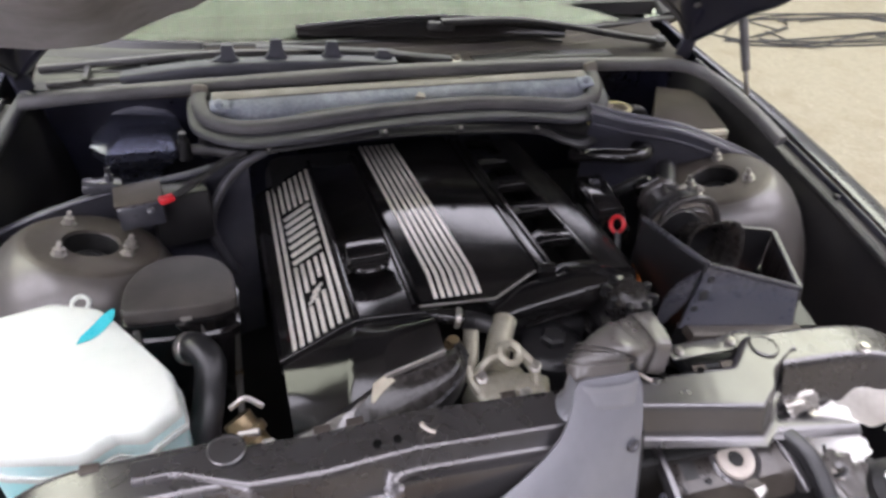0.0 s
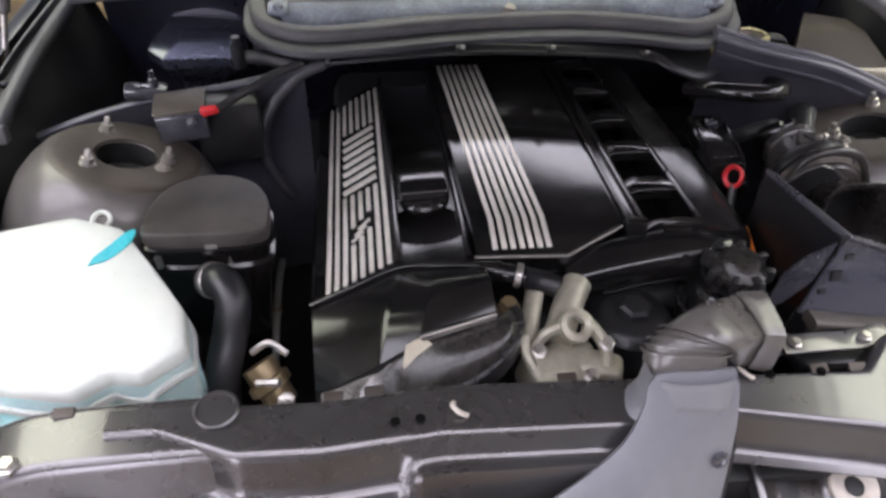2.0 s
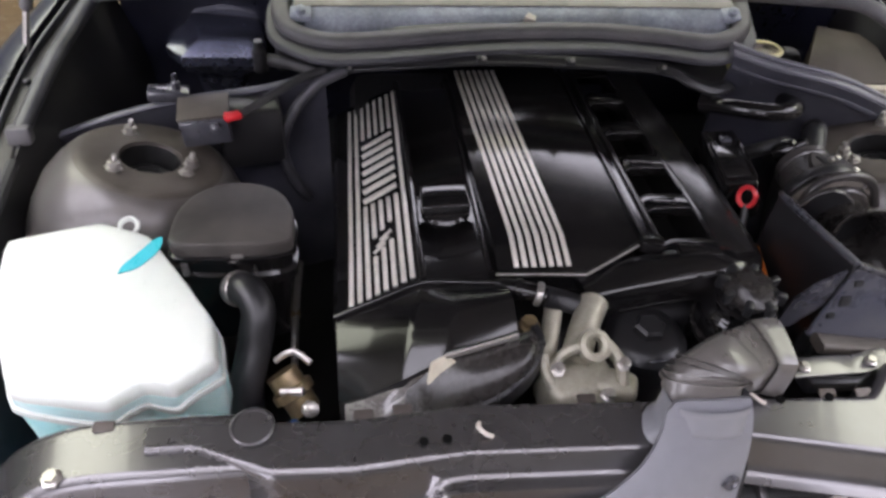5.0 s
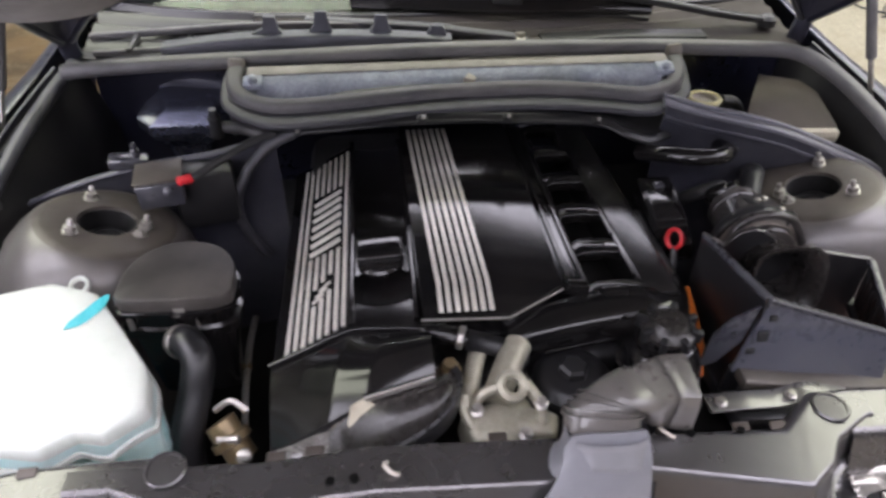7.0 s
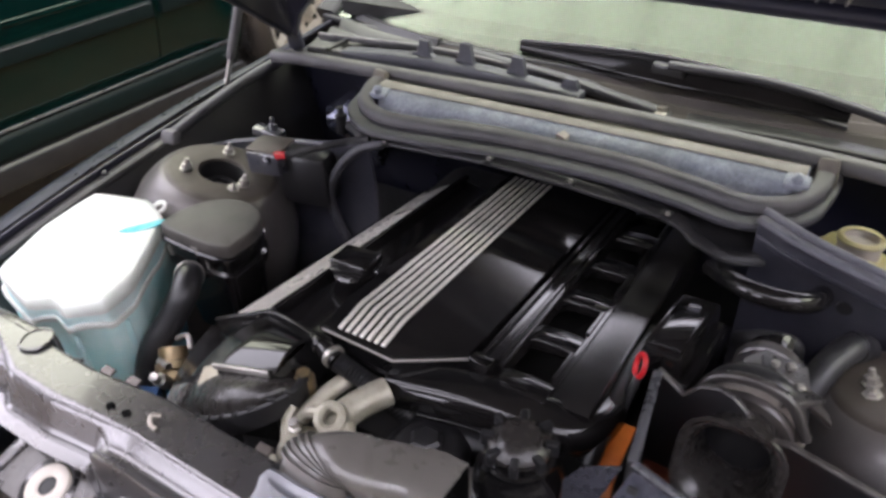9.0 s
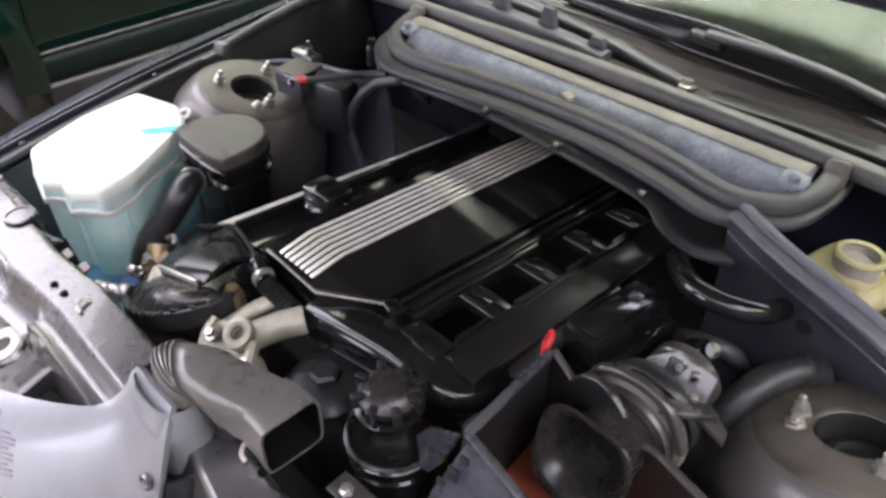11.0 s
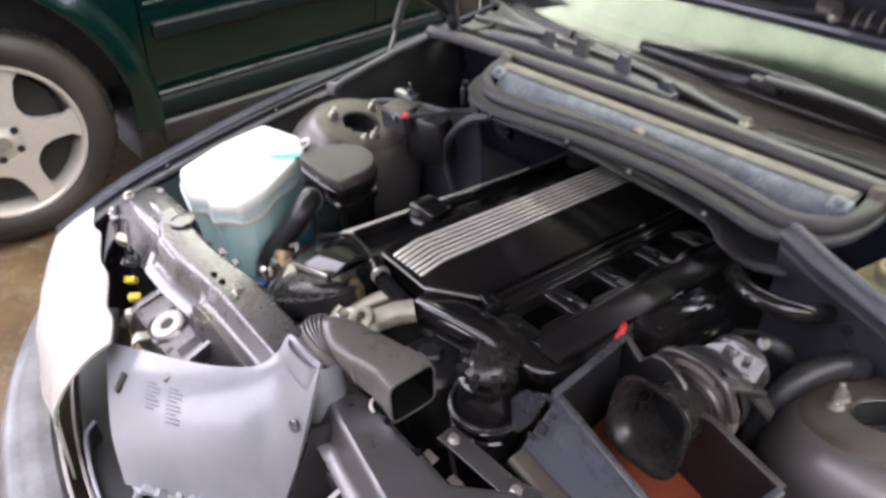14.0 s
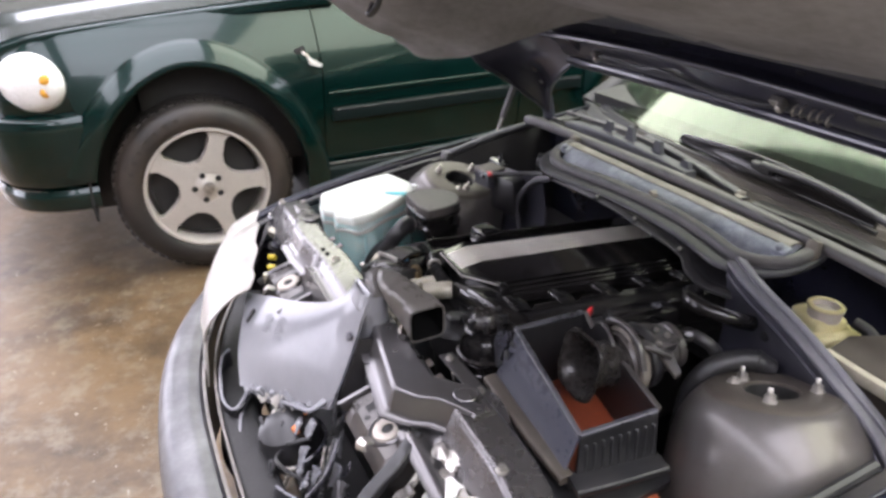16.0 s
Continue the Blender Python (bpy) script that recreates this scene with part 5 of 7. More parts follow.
part("cover_bolt", lathe([(0.012, -0.02), (0.012, 0.002), (0.008, 0.003), (0.008, 0.010), (0.001, 0.010)], pose(-0.066, -0.300, 0.796), 6), BRASS, engine, "tarnished bolt head")

# oil filler cap
cap_at = pose(-0.135, -0.116, 0.789, 0, -3, 0)
cap = part("oil_cap", lathe([(0.027, 0.0), (0.030, 0.004), (0.030, 0.010), (0.027, 0.013), (0.001, 0.013)], cap_at, 36), COVER, engine, "glossy black oil filler cap")
part("grip", join(box((0.058, 0.042, 0.018), cap_at @ pose(0, 0.004, 0.020), 0.004, 3), box((0.050, 0.006, 0.008), cap_at @ pose(0, -0.019, 0.014), 0.002)), COVER, cap, "raised rectangular grip")

# intake manifold: flat plenum, bars with open windows between them, front tube
manifold = empty("intake_manifold", (0.15, -0.0, 0.70), "glossy black plastic intake manifold with open windows between its runners", "intake manifold")
tipped("plenum", sweep(bmesh.new(), [(0.198, -0.205, 0.778), (0.198, -0.190, 0.781), (0.198, 0.0, 0.782), (0.196, 0.25, 0.782)], section_box(0.050, 0.058, 0.006)), PLENUM, manifold, "long flat plenum")
tipped("plenum_step", sweep(bmesh.new(), [(0.175, -0.190, 0.798), (0.175, 0.0, 0.799), (0.173, 0.25, 0.799)], section_box(0.008, 0.028, 0.002)), COVER, manifold)
for k in range(6):
    y = -0.203 + 0.0925 * k
    line = [(0.108, y, 0.792), (0.125, y, 0.803), (0.150, y, 0.804), (0.175, y, 0.802)]
    tipped("runner", sweep(bmesh.new(), line, section_box(0.034, 0.018, 0.004)), COVER, manifold, "black intake runner bridge")
    tipped("runner_pad", box((0.030, 0.014, 0.004), pose(0.140, y - 0.006, 0.8135), 0.0015), COVER, manifold)
    tipped("window_edge", sweep(bmesh.new(), [(0.171, y + 0.021, 0.812), (0.171, y + 0.071, 0.812)], section_box(0.005, 0.007, 0.0015)), COVER, manifold)
tipped("bed", box((0.12, 0.44, 0.02), pose(0.125, 0.02, 0.735), 0.004), DARK, manifold)
front_line = smooth_path([(0.010, -0.236, 0.772), (0.070, -0.232, 0.784), (0.130, -0.226, 0.789), (0.175, -0.222, 0.787), (0.208, -0.205, 0.778), (0.218, -0.16, 0.768)], 6)
part("front_tube", sweep(bmesh.new(), front_line, section_box(0.056, 0.044, 0.018, 5)), COVER, manifold, "glossy curved front intake tube")
part("front_seam", sweep(bmesh.new(), [p + Vector((0, -0.026, -0.016)) for p in front_line[4:22]], section_box(0.004, 0.005, 0.001)), COVER, manifold)
part("side_pipe", tube([(0.228, -0.02, 0.772), (0.226, -0.10, 0.780), (0.230, -0.19, 0.778), (0.228, -0.225, 0.755)], 0.011, 10), BLACK, manifold, "slim black side pipe")
part("lower_shell", box((0.12, 0.10, 0.06), pose(0.09, -0.215, 0.725, 0, 0, 8), 0.02, 3), BLACK, manifold)

box_ecu = empty("relay_box", (0.255, -0.06, 0.76), "glossy black square cap with a bright clip", "relay box")
ecu_at = pose(0.262, -0.030, 0.780, 0, -6, -6)
part("body", box((0.046, 0.120, 0.050), ecu_at, 0.004), COVER, box_ecu)
part("foot", box((0.062, 0.130, 0.034), ecu_at @ pose(0.004, 0.004, -0.022), 0.008, 3), COVER, box_ecu)
lid = part("lid", box((0.040, 0.082, 0.006), ecu_at @ pose(0, -0.014, 0.0265), 0.002), COVER, box_ecu, "glossy lid with raised edges")
for x in (-0.0185, 0.0185):
    part("lid_edge", box((0.003, 0.082, 0.004), ecu_at @ pose(x, -0.014, 0.0310), 0.001), COVER, lid)
part("lid_edge", box((0.038, 0.003, 0.004), ecu_at @ pose(0, -0.0535, 0.0310), 0.001), COVER, lid)
part("clip", box((0.014, 0.012, 0.004), ecu_at @ pose(0.002, 0.030, 0.030), 0.001), BOXGREY, box_ecu, "small grey clip")

dip = empty("dipstick", (0.241, -0.123, 0.70), "dipstick with a red ring handle", "dipstick")
ring = bmesh.new()
skin(ring, [[Vector((0.0108 * math.cos(a) + 0.0030 * math.cos(a) * math.cos(b), 0.0030 * math.sin(b), 0.0125 * math.sin(a) + 0.0030 * math.sin(a) * math.cos(b))) for b in [2 * math.pi * j / 8 for j in range(8)]] for a in [2 * math.pi * i / 24 for i in range(25)]], caps=False)
face = Vector((-0.83, -0.49, 0.28)).normalized()
rise = (Vector((0, 0.15, 1)) - face * face.dot(Vector((0, 0.15, 1)))).normalized()
ring_turn = Matrix((face.cross(rise), face, rise)).transposed().to_4x4()
bmesh.ops.transform(ring, matrix=Matrix.Translation((0.242, -0.124, 0.813)) @ ring_turn, verts=ring.verts[:])
part("ring", ring, RED, dip, "red plastic ring")
part("tube", tube([(0.243, -0.128, 0.803), (0.238, -0.15, 0.77), (0.228, -0.19, 0.70)], 0.005, 8), BLACK, dip, "thin dark tube")
part("red_tag", box((0.010, 0.008, 0.018), pose(0.243, -0.195, 0.745, 20), 0.002), RED, dip, "small red tag")

# thermostat housing and the fittings in front of the engine
thermo = empty("thermostat_housing", (-0.01, -0.32, 0.68), "pale cast aluminium thermostat housing with brackets", "thermostat housing")
part("upper_pipe", tube([(-0.020, -0.330, 0.772), (0.000, -0.290, 0.782), (0.016, -0.262, 0.785)], 0.016, 16), ALU, thermo, "pale cast pipe")
part("lower_pipe", tube([(-0.052, -0.336, 0.768), (-0.040, -0.296, 0.782), (-0.032, -0.270, 0.786)], 0.010, 12), ALU, thermo, "slim pale pipe")
part("body", join(box((0.080, 0.046, 0.05), pose(-0.018, -0.345, 0.745, 10, 5, 15), 0.012, 3), box((0.05, 0.035, 0.04), pose(0.020, -0.352, 0.748, 0, 0, -20), 0.01, 3)), ALU, thermo)
eye = lathe([(0.008, -0.004), (0.008, 0.006), (0.012, 0.009), (0.017, 0.007), (0.018, 0.0), (0.016, -0.006)], aim((-0.004, -0.330, 0.796), (0.1, -0.5, 0.85)), 24, close=False)
part("lug", eye, ALU, thermo, "cast ring lug")
part("web", tube([(-0.050, -0.340, 0.768), (-0.036, -0.334, 0.790), (-0.018, -0.330, 0.797)], 0.006, 8), ALU, thermo, "cast loop bracket")
part("web", tube([(-0.056, -0.330, 0.786), (-0.052, -0.350, 0.772), (-0.030, -0.375, 0.745)], 0.006, 8), ALU, thermo)
part("web", tube([(0.012, -0.324, 0.792), (0.026, -0.345, 0.778), (0.026, -0.372, 0.745)], 0.007, 8), ALU, thermo)
part("arm", prism([(-0.060, -0.372, 0.752), (-0.020, -0.362, 0.770), (0.012, -0.372, 0.762), (0.018, -0.386, 0.746), (-0.040, -0.392, 0.742)], (0, 0.004, -0.010), 0.003), ALU, thermo, "flat cast arm")
for x, y, z in ((-0.042, -0.345, 0.778), (0.026, -0.345, 0.782), (0.006, -0.372, 0.768), (-0.030, -0.380, 0.757)):
    part("bolt", lathe([(0.008, 0), (0.008, 0.003), (0.0055, 0.004), (0.0055, 0.010), (0.001, 0.010)], pose(x, y, z, 15), 6), STEEL, thermo)

pipe = empty("breather_pipe", (-0.03, -0.26, 0.76), "black corrugated breather pipe with a shiny connector", "pipe")
part("connector", tube([(-0.092, -0.252, 0.803), (-0.080, -0.257, 0.808), (-0.062, -0.264, 0.809), (-0.044, -0.269, 0.806)], 0.0105, 14), COVER, pipe, "shiny black connector")
for x, y in ((-0.076, -0.2585), (-0.054, -0.2660)):
    part("collar", lathe([(0.0115, 0), (0.0132, 0.001), (0.0132, 0.006), (0.0115, 0.007)], aim((x, y, 0.8085), (0.94, -0.30, -0.10)), 16), STEEL if x > -0.06 else COVER, pipe, "bright collar" if x > -0.06 else "")
part("corrugated_hose", tube([(-0.044, -0.269, 0.806), (-0.028, -0.268, 0.799), (-0.008, -0.263, 0.785), (0.012, -0.255, 0.765), (0.028, -0.242, 0.735)], 0.0095, 12, 12, 0.0024, 1), BLACK, pipe)

oilf = empty("oil_filter_housing", (0.075, -0.285, 0.60), "black round oil filter housing with a hexagon cap", "oil filter")
part("body", lathe([(0.040, 0), (0.042, 0.08), (0.048, 0.085), (0.048, 0.098), (0.045, 0.104), (0.046, 0.118), (0.040, 0.126), (0.030, 0.130), (0.001, 0.131)], pose(0.078, -0.285, 0.630), 36), BLACK, oilf)
part("hexagon", lathe([(0.018, 0), (0.018, 0.012), (0.014, 0.015), (0.001, 0.015)], pose(0.078, -0.285, 0.757), 6), BLACK, oilf, "raised hexagon head")
part("mark", box((0.022, 0.003, 0.002), pose(0.078, -0.325, 0.757, -15), 0.0005, 1), BOXGREY, oilf)

pas = empty("power_steering_reservoir", (0.178, -0.285, 0.60), "glossy black power steering reservoir with a lugged cap", "reservoir")
part("body", lathe([(0.018, 0.0), (0.030, 0.02), (0.040, 0.045), (0.043, 0.055), (0.043, 0.072), (0.0465, 0.074), (0.0465, 0.078), (0.044, 0.080), (0.044, 0.090), (0.0475, 0.092), (0.0475, 0.097), (0.0445, 0.099), (0.0445, 0.112), (0.0425, 0.124), (0.037, 0.134), (0.034, 0.138), (0.034, 0.146), (0.030, 0.148), (0.030, 0.158), (0.001, 0.159)], pose(0.180, -0.280, 0.655), 40), COVER, pas)
part("seam", lathe([(0.0450, 0.0), (0.0480, 0.0015), (0.0480, 0.0035), (0.0450, 0.005)], pose(0.180, -0.280, 0.7555), 40, close=False), SHELL, pas, "dusty seam ring")
pcap = part("cap", lathe([(0.029, 0), (0.030, 0.004), (0.030, 0.012), (0.022, 0.016), (0.018, 0.024), (0.001, 0.025)], pose(0.180, -0.280, 0.806), 28), SHELL, pas, "black cap")
for k in range(8):
    a = k * math.pi / 4 + 0.3
    part("lug", box((0.013, 0.008, 0.016), pose(0.180 + 0.030 * math.cos(a), -0.280 + 0.030 * math.sin(a), 0.816, 0, 0, math.degrees(a)), 0.002), BLACK, pcap, "grip lug")
part("strap", box((0.006, 0.003, 0.09), pose(0.172, -0.332, 0.68, 8, 0, 10), 0.001), STEEL, pas, "metal strap")

# ---- bay fittings on the tank side ----
tank = empty("washer_tank", (-0.49, -0.24, 0.50), "milky white washer fluid tank with a teal tint", "washer tank")
TOP = [(-0.640, -0.135), (-0.540, -0.108), (-0.478, -0.133), (-0.432, -0.200), (-0.388, -0.268), (-0.380, -0.320), (-0.418, -0.352), (-0.448, -0.346), (-0.478, -0.366), (-0.575, -0.346), (-0.622, -0.24)]


def ring_at(z, grow, wave=0.0, cx=-0.50, cy=-0.245):
    pts = [Vector((cx + (x - cx) * grow, cy + (y - cy) * grow, z)) for x, y in TOP]
    out = []
    for i, p in enumerate(pts):
        a, b = pts[i - 1], pts[(i + 1) % len(pts)]
        out += [lerp(p, a, 0.45), lerp(p, a, 0.16), lerp(p, a, 0.05) * 0.5 + lerp(p, b, 0.05) * 0.5, lerp(p, b, 0.16)]
    for i, p in enumerate(out):
        p.z += wave * math.sin(i * 0.85)
    return out


part("upper_half", skin(bmesh.new(), [ring_at(0.770, 0.981), ring_at(0.776, 0.978), ring_at(0.785, 0.965), ring_at(0.790, 0.94), ring_at(0.7915, 0.88), ring_at(0.792, 0.70), ring_at(0.791, 0.35)]), TANK, tank, "milky white upper half", sharp=50)
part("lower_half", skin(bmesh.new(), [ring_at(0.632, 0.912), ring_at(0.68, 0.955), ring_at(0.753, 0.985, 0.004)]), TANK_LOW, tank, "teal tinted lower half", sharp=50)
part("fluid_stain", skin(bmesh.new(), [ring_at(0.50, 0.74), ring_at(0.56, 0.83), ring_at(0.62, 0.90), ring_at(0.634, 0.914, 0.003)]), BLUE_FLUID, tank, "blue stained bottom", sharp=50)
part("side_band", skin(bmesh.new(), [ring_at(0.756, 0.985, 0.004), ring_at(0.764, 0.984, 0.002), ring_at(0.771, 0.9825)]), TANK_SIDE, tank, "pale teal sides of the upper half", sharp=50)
part("seam_flange", skin(bmesh.new(), [ring_at(0.750, 0.98, 0.004), ring_at(0.750, 1.015, 0.004), ring_at(0.754, 1.02, 0.004), ring_at(0.758, 1.012, 0.004), ring_at(0.758, 0.98, 0.004)]), TANK, tank, "milky seam flange", sharp=60)
smear = smooth_path([(-0.500, -0.200, 0), (-0.480, -0.192, 0), (-0.464, -0.168, 0), (-0.462, -0.146, 0), (-0.472, -0.150, 0), (-0.486, -0.172, 0), (-0.500, -0.192, 0)], 5)[:-1]
part("teal_smear", prism([(p.x, p.y, 0.7905) for p in smear], (0, 0, 0.0022), 0.0006, 1), TEAL, tank, "bright teal fluid smear near the corner")
loop_tab = bmesh.new()
skin(loop_tab, [[Vector((-0.504, -0.124, 0.790)) + Vector(((0.010 + 0.0028 * math.cos(b)) * math.cos(a), (0.010 + 0.0028 * math.cos(b)) * math.sin(a), 0.0035 * math.sin(b) + 0.004 * math.sin(a))) for b in [2 * math.pi * j / 8 for j in range(8)]] for a in [2 * math.pi * i / 20 for i in range(21)]], caps=False)
part("lashing_tab", loop_tab, TANK, tank, "small moulded ring tab")
for k, (x, y, a) in enumerate(((-0.398, -0.300, 62), (-0.430, -0.352, 8), (-0.530, -0.358, -10))):
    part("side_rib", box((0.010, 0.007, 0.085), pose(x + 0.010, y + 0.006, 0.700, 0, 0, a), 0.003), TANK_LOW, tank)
part("outlet", tube([(-0.372, -0.365, 0.655), (-0.335, -0.362, 0.668), (-0.300, -0.345, 0.675)], 0.011, 12, 8, 0.003, 2), STEEL, tank, "ribbed pale outlet fitting")
part("blue_plug", box((0.03, 0.022, 0.022), pose(-0.322, -0.335, 0.668, 0, 0, 30), 0.004), surface("blue_plastic", (0.02, 0.07, 0.20), 0.4), tank, "blue plug")

drum = empty("air_pump_housing", (-0.385, -0.115, 0.60), "round black plastic housing with a flat dusty lid", "pump housing")
DSH = [(-0.455, -0.158), (-0.452, -0.115), (-0.434, -0.080), (-0.400, -0.060), (-0.362, -0.062), (-0.332, -0.080), (-0.316, -0.112), (-0.314, -0.150), (-0.318, -0.164), (-0.345, -0.172), (-0.400, -0.172), (-0.445, -0.168)]


def dring(z, g, n=3):
    return smooth_path([Vector((-0.385 + (x + 0.385) * g, -0.118 + (y + 0.118) * g, z)) for x, y in DSH + DSH[:1]], n)[:-1]


part("lid", skin(bmesh.new(), [dring(0.782, 0.97), dring(0.784, 0.985), dring(0.797, 0.985), dring(0.801, 0.965), dring(0.802, 0.92), dring(0.8025, 0.5)]), LID_DUST, drum, "flat dusty brown-grey lid", sharp=16)
part("body", skin(bmesh.new(), [dring(0.62, 0.72), dring(0.718, 0.86), dring(0.734, 0.88), dring(0.738, 0.99), dring(0.751, 1.0), dring(0.754, 0.93), dring(0.772, 0.94), dring(0.775, 1.02), dring(0.78, 1.02), dring(0.782, 0.95)]), COVER, drum, "shiny black stepped body", sharp=25)
part("latch", box((0.014, 0.005, 0.008), pose(-0.378, -0.170, 0.784), 0.0015), STEEL, drum, "small bright latch")
for x in (-0.44, -0.36):
    part("clip", box((0.008, 0.006, 0.020), pose(x, -0.166, 0.760, 0, 0, 10), 0.002), STEEL, drum, "small metal clip")

hose = empty("coolant_hose", (-0.36, -0.26, 0.60), "thick black rubber coolant hose with a metal clamp", "hose")
part("pipe", tube([(-0.386, -0.184, 0.744), (-0.368, -0.199, 0.756), (-0.355, -0.222, 0.748), (-0.360, -0.248, 0.720), (-0.369, -0.277, 0.690), (-0.372, -0.298, 0.650), (-0.372, -0.308, 0.600)], 0.0195, 16), BLACK, hose)
part("clamp", lathe([(0.0200, 0), (0.0212, 0.001), (0.0212, 0.009), (0.0200, 0.010)], aim((-0.382, -0.187, 0.747), (0.6, -0.5, 0.45)), 20, close=False), STEEL, hose, "metal clamp")

fit_ = empty("coolant_fitting", (-0.315, -0.29, 0.60), "tarnished brass coolant fitting with a sensor", "fitting")
part("body", lathe([(0.018, 0), (0.018, 0.02), (0.024, 0.022), (0.024, 0.032), (0.019, 0.034), (0.019, 0.052), (0.001, 0.053)], aim((-0.305, -0.305, 0.668), (-0.45, 0.5, 0.6)), 20), BRASS, fit_)
part("clip", join(tube([(-0.338, -0.262, 0.706), (-0.318, -0.258, 0.716), (-0.298, -0.272, 0.712)], 0.004, 8), tube([(-0.33, -0.30, 0.70), (-0.305, -0.305, 0.705)], 0.005, 8)), STEEL, fit_, "bright spring clip")
part("sensor", lathe([(0.009, 0), (0.009, 0.02), (0.006, 0.022), (0.006, 0.035), (0.001, 0.036)], aim((-0.30, -0.318, 0.690), (0.2, -0.5, 0.8)), 8), STEEL, fit_)

lines = empty("fuel_lines", (-0.30, -0.1, 0.70), "thin metal lines beside the valve cover", "pipe")
part("steel_line", tube([(-0.326, -0.030, 0.625), (-0.327, -0.09, 0.632), (-0.329, -0.16, 0.611), (-0.331, -0.21, 0.570)], 0.0048, 8), STEEL, lines)
part("clamp", box((0.012, 0.009, 0.010), pose(-0.328, -0.125, 0.624, 10, 0, 15), 0.002), BRASS, lines, "small tarnished clamp")

loom = empty("wiring_loom", (-0.31, 0.0, 0.75), "grey-black corrugated wiring conduit arching to the cowl", "cable")
part("conduit", tube([(-0.252, 0.116, 0.850), (-0.290, 0.104, 0.836), (-0.322, 0.092, 0.805), (-0.342, 0.084, 0.765), (-0.344, 0.086, 0.722), (-0.330, 0.092, 0.672), (-0.315, 0.095, 0.64)], 0.0072, 10, 8, 0.0010, 1), RUBBER, loom)
part("branch", tube([(-0.290, 0.118, 0.846), (-0.33, 0.15, 0.842), (-0.36, 0.17, 0.835)], 0.009, 10), HOSE, loom)
for x, y in ((-0.372, 0.165), (-0.340, 0.172)):
    part("plug", lathe([(0.010, -0.02), (0.010, 0.012), (0.006, 0.015), (0.006, 0.026), (0.001, 0.026)], pose(x, y, 0.842), 12), BLACK, loom, "black plug")

term = empty("jump_terminal", (-0.44, 0.06, 0.78), "grey terminal box with a red cap and cable", "terminal box")
part("box", box((0.062, 0.040, 0.038), pose(-0.436, 0.052, 0.808, 0, -3, 6), 0.003), BOXGREY, term)
part("cover", box((0.066, 0.050, 0.005), pose(-0.438, 0.060, 0.830, 4, -3, 6), 0.002), TOWER_TOP, term, "dusty tan cover")
part("boss", lathe([(0.007, 0), (0.007, 0.006), (0.004, 0.008), (0.001, 0.008)], aim((-0.420, 0.032, 0.818), (0.05, -1, 0.1)), 12), BOXGREY, term)
part("red_cap", join(box((0.020, 0.012, 0.010), pose(-0.396, 0.040, 0.830, 0, -8, 10), 0.003), box((0.008, 0.010, 0.012), pose(-0.405, 0.040, 0.828), 0.002)), RED, term, "bright red cap")
part("cable", tube([(-0.388, 0.041, 0.831), (-0.35, 0.075, 0.838), (-0.31, 0.105, 0.846), (-0.28, 0.118, 0.850)], 0.006, 8), HOSE, term, "black cable")
part("back_box", box((0.085, 0.05, 0.09), pose(-0.385, 0.085, 0.775, 0, 0, 12), 0.008), BLACK, term, "black moulded side box")
plate = empty("small_bracket", (-0.50, 0.09, 0.80), "small grey bracket with a stud on the wing", "bracket")
part("base", box((0.055, 0.026, 0.016), pose(-0.492, 0.113, 0.818, 0, 6, 6), 0.004), BOXGREY, plate)
part("stud", lathe([(0.006, 0), (0.006, 0.012), (0.004, 0.014), (0.004, 0.024), (0.001, 0.025)], pose(-0.480, 0.113, 0.824), 8), BOXGREY, plate)

# ---- bay fittings on the airbox side ----
airbox = empty("airbox", (0.365, -0.22, 0.64), "open dark grey air filter box with an orange filter base", "air filter box")
A, B, C, D = Vector((0.266, -0.152, 0.838)), Vector((0.284, -0.283, 0.854)), Vector((0.480, -0.180, 0.806)), Vector((0.456, -0.285, 0.785))


def wall_sheet(p, q, drop_p, drop_q, n=10, th=0.004, flip=1):
    return sheet(lambda u, v: lerp(lerp(p, q, u), lerp(p + Vector(drop_p), q + Vector(drop_q), u), v), n, 6, th, flip)


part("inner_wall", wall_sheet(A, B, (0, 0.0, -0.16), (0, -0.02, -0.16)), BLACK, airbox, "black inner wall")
part("front_wall", wall_sheet(B + Vector((0.003, 0, -0.004)), D, (-0.030, -0.020, -0.088), (-0.004, -0.020, -0.056), flip=-1), BOXWALL, airbox, "dusty grey sloping front wall")
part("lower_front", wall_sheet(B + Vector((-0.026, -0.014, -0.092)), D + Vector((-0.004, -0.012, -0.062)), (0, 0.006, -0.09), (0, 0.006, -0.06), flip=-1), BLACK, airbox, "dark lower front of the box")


def rear_edge(t):
    """The rear wall's rim dips, then arches over the pipe of the horn."""
    up = along([(0, 0, 0), (-0.006, 0, 0), (-0.012, 0, 0), (0.010, 0, 0), (0.019, 0, 0), (0.018, 0, 0), (0.010, 0, 0), (-0.004, 0, 0), (-0.006, 0, 0), (0, 0, 0), (0, 0, 0), (0, 0, 0), (0, 0, 0), (0, 0, 0), (0, 0, 0), (0, 0, 0)], t).x
    return lerp(A, C, t) + Vector((0, 0.004, up))


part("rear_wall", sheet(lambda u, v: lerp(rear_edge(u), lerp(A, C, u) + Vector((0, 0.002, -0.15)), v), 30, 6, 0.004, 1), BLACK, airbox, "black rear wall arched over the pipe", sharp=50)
part("rim", sweep(bmesh.new(), [rear_edge(k / 45) for k in range(46)], section_box(0.008, 0.005, 0.002)), METER, airbox)
part("outer_wall", wall_sheet(C, D, (0.004, 0, -0.075), (0.004, -0.006, -0.062), flip=-1), BLACK, airbox, "black outer wall")
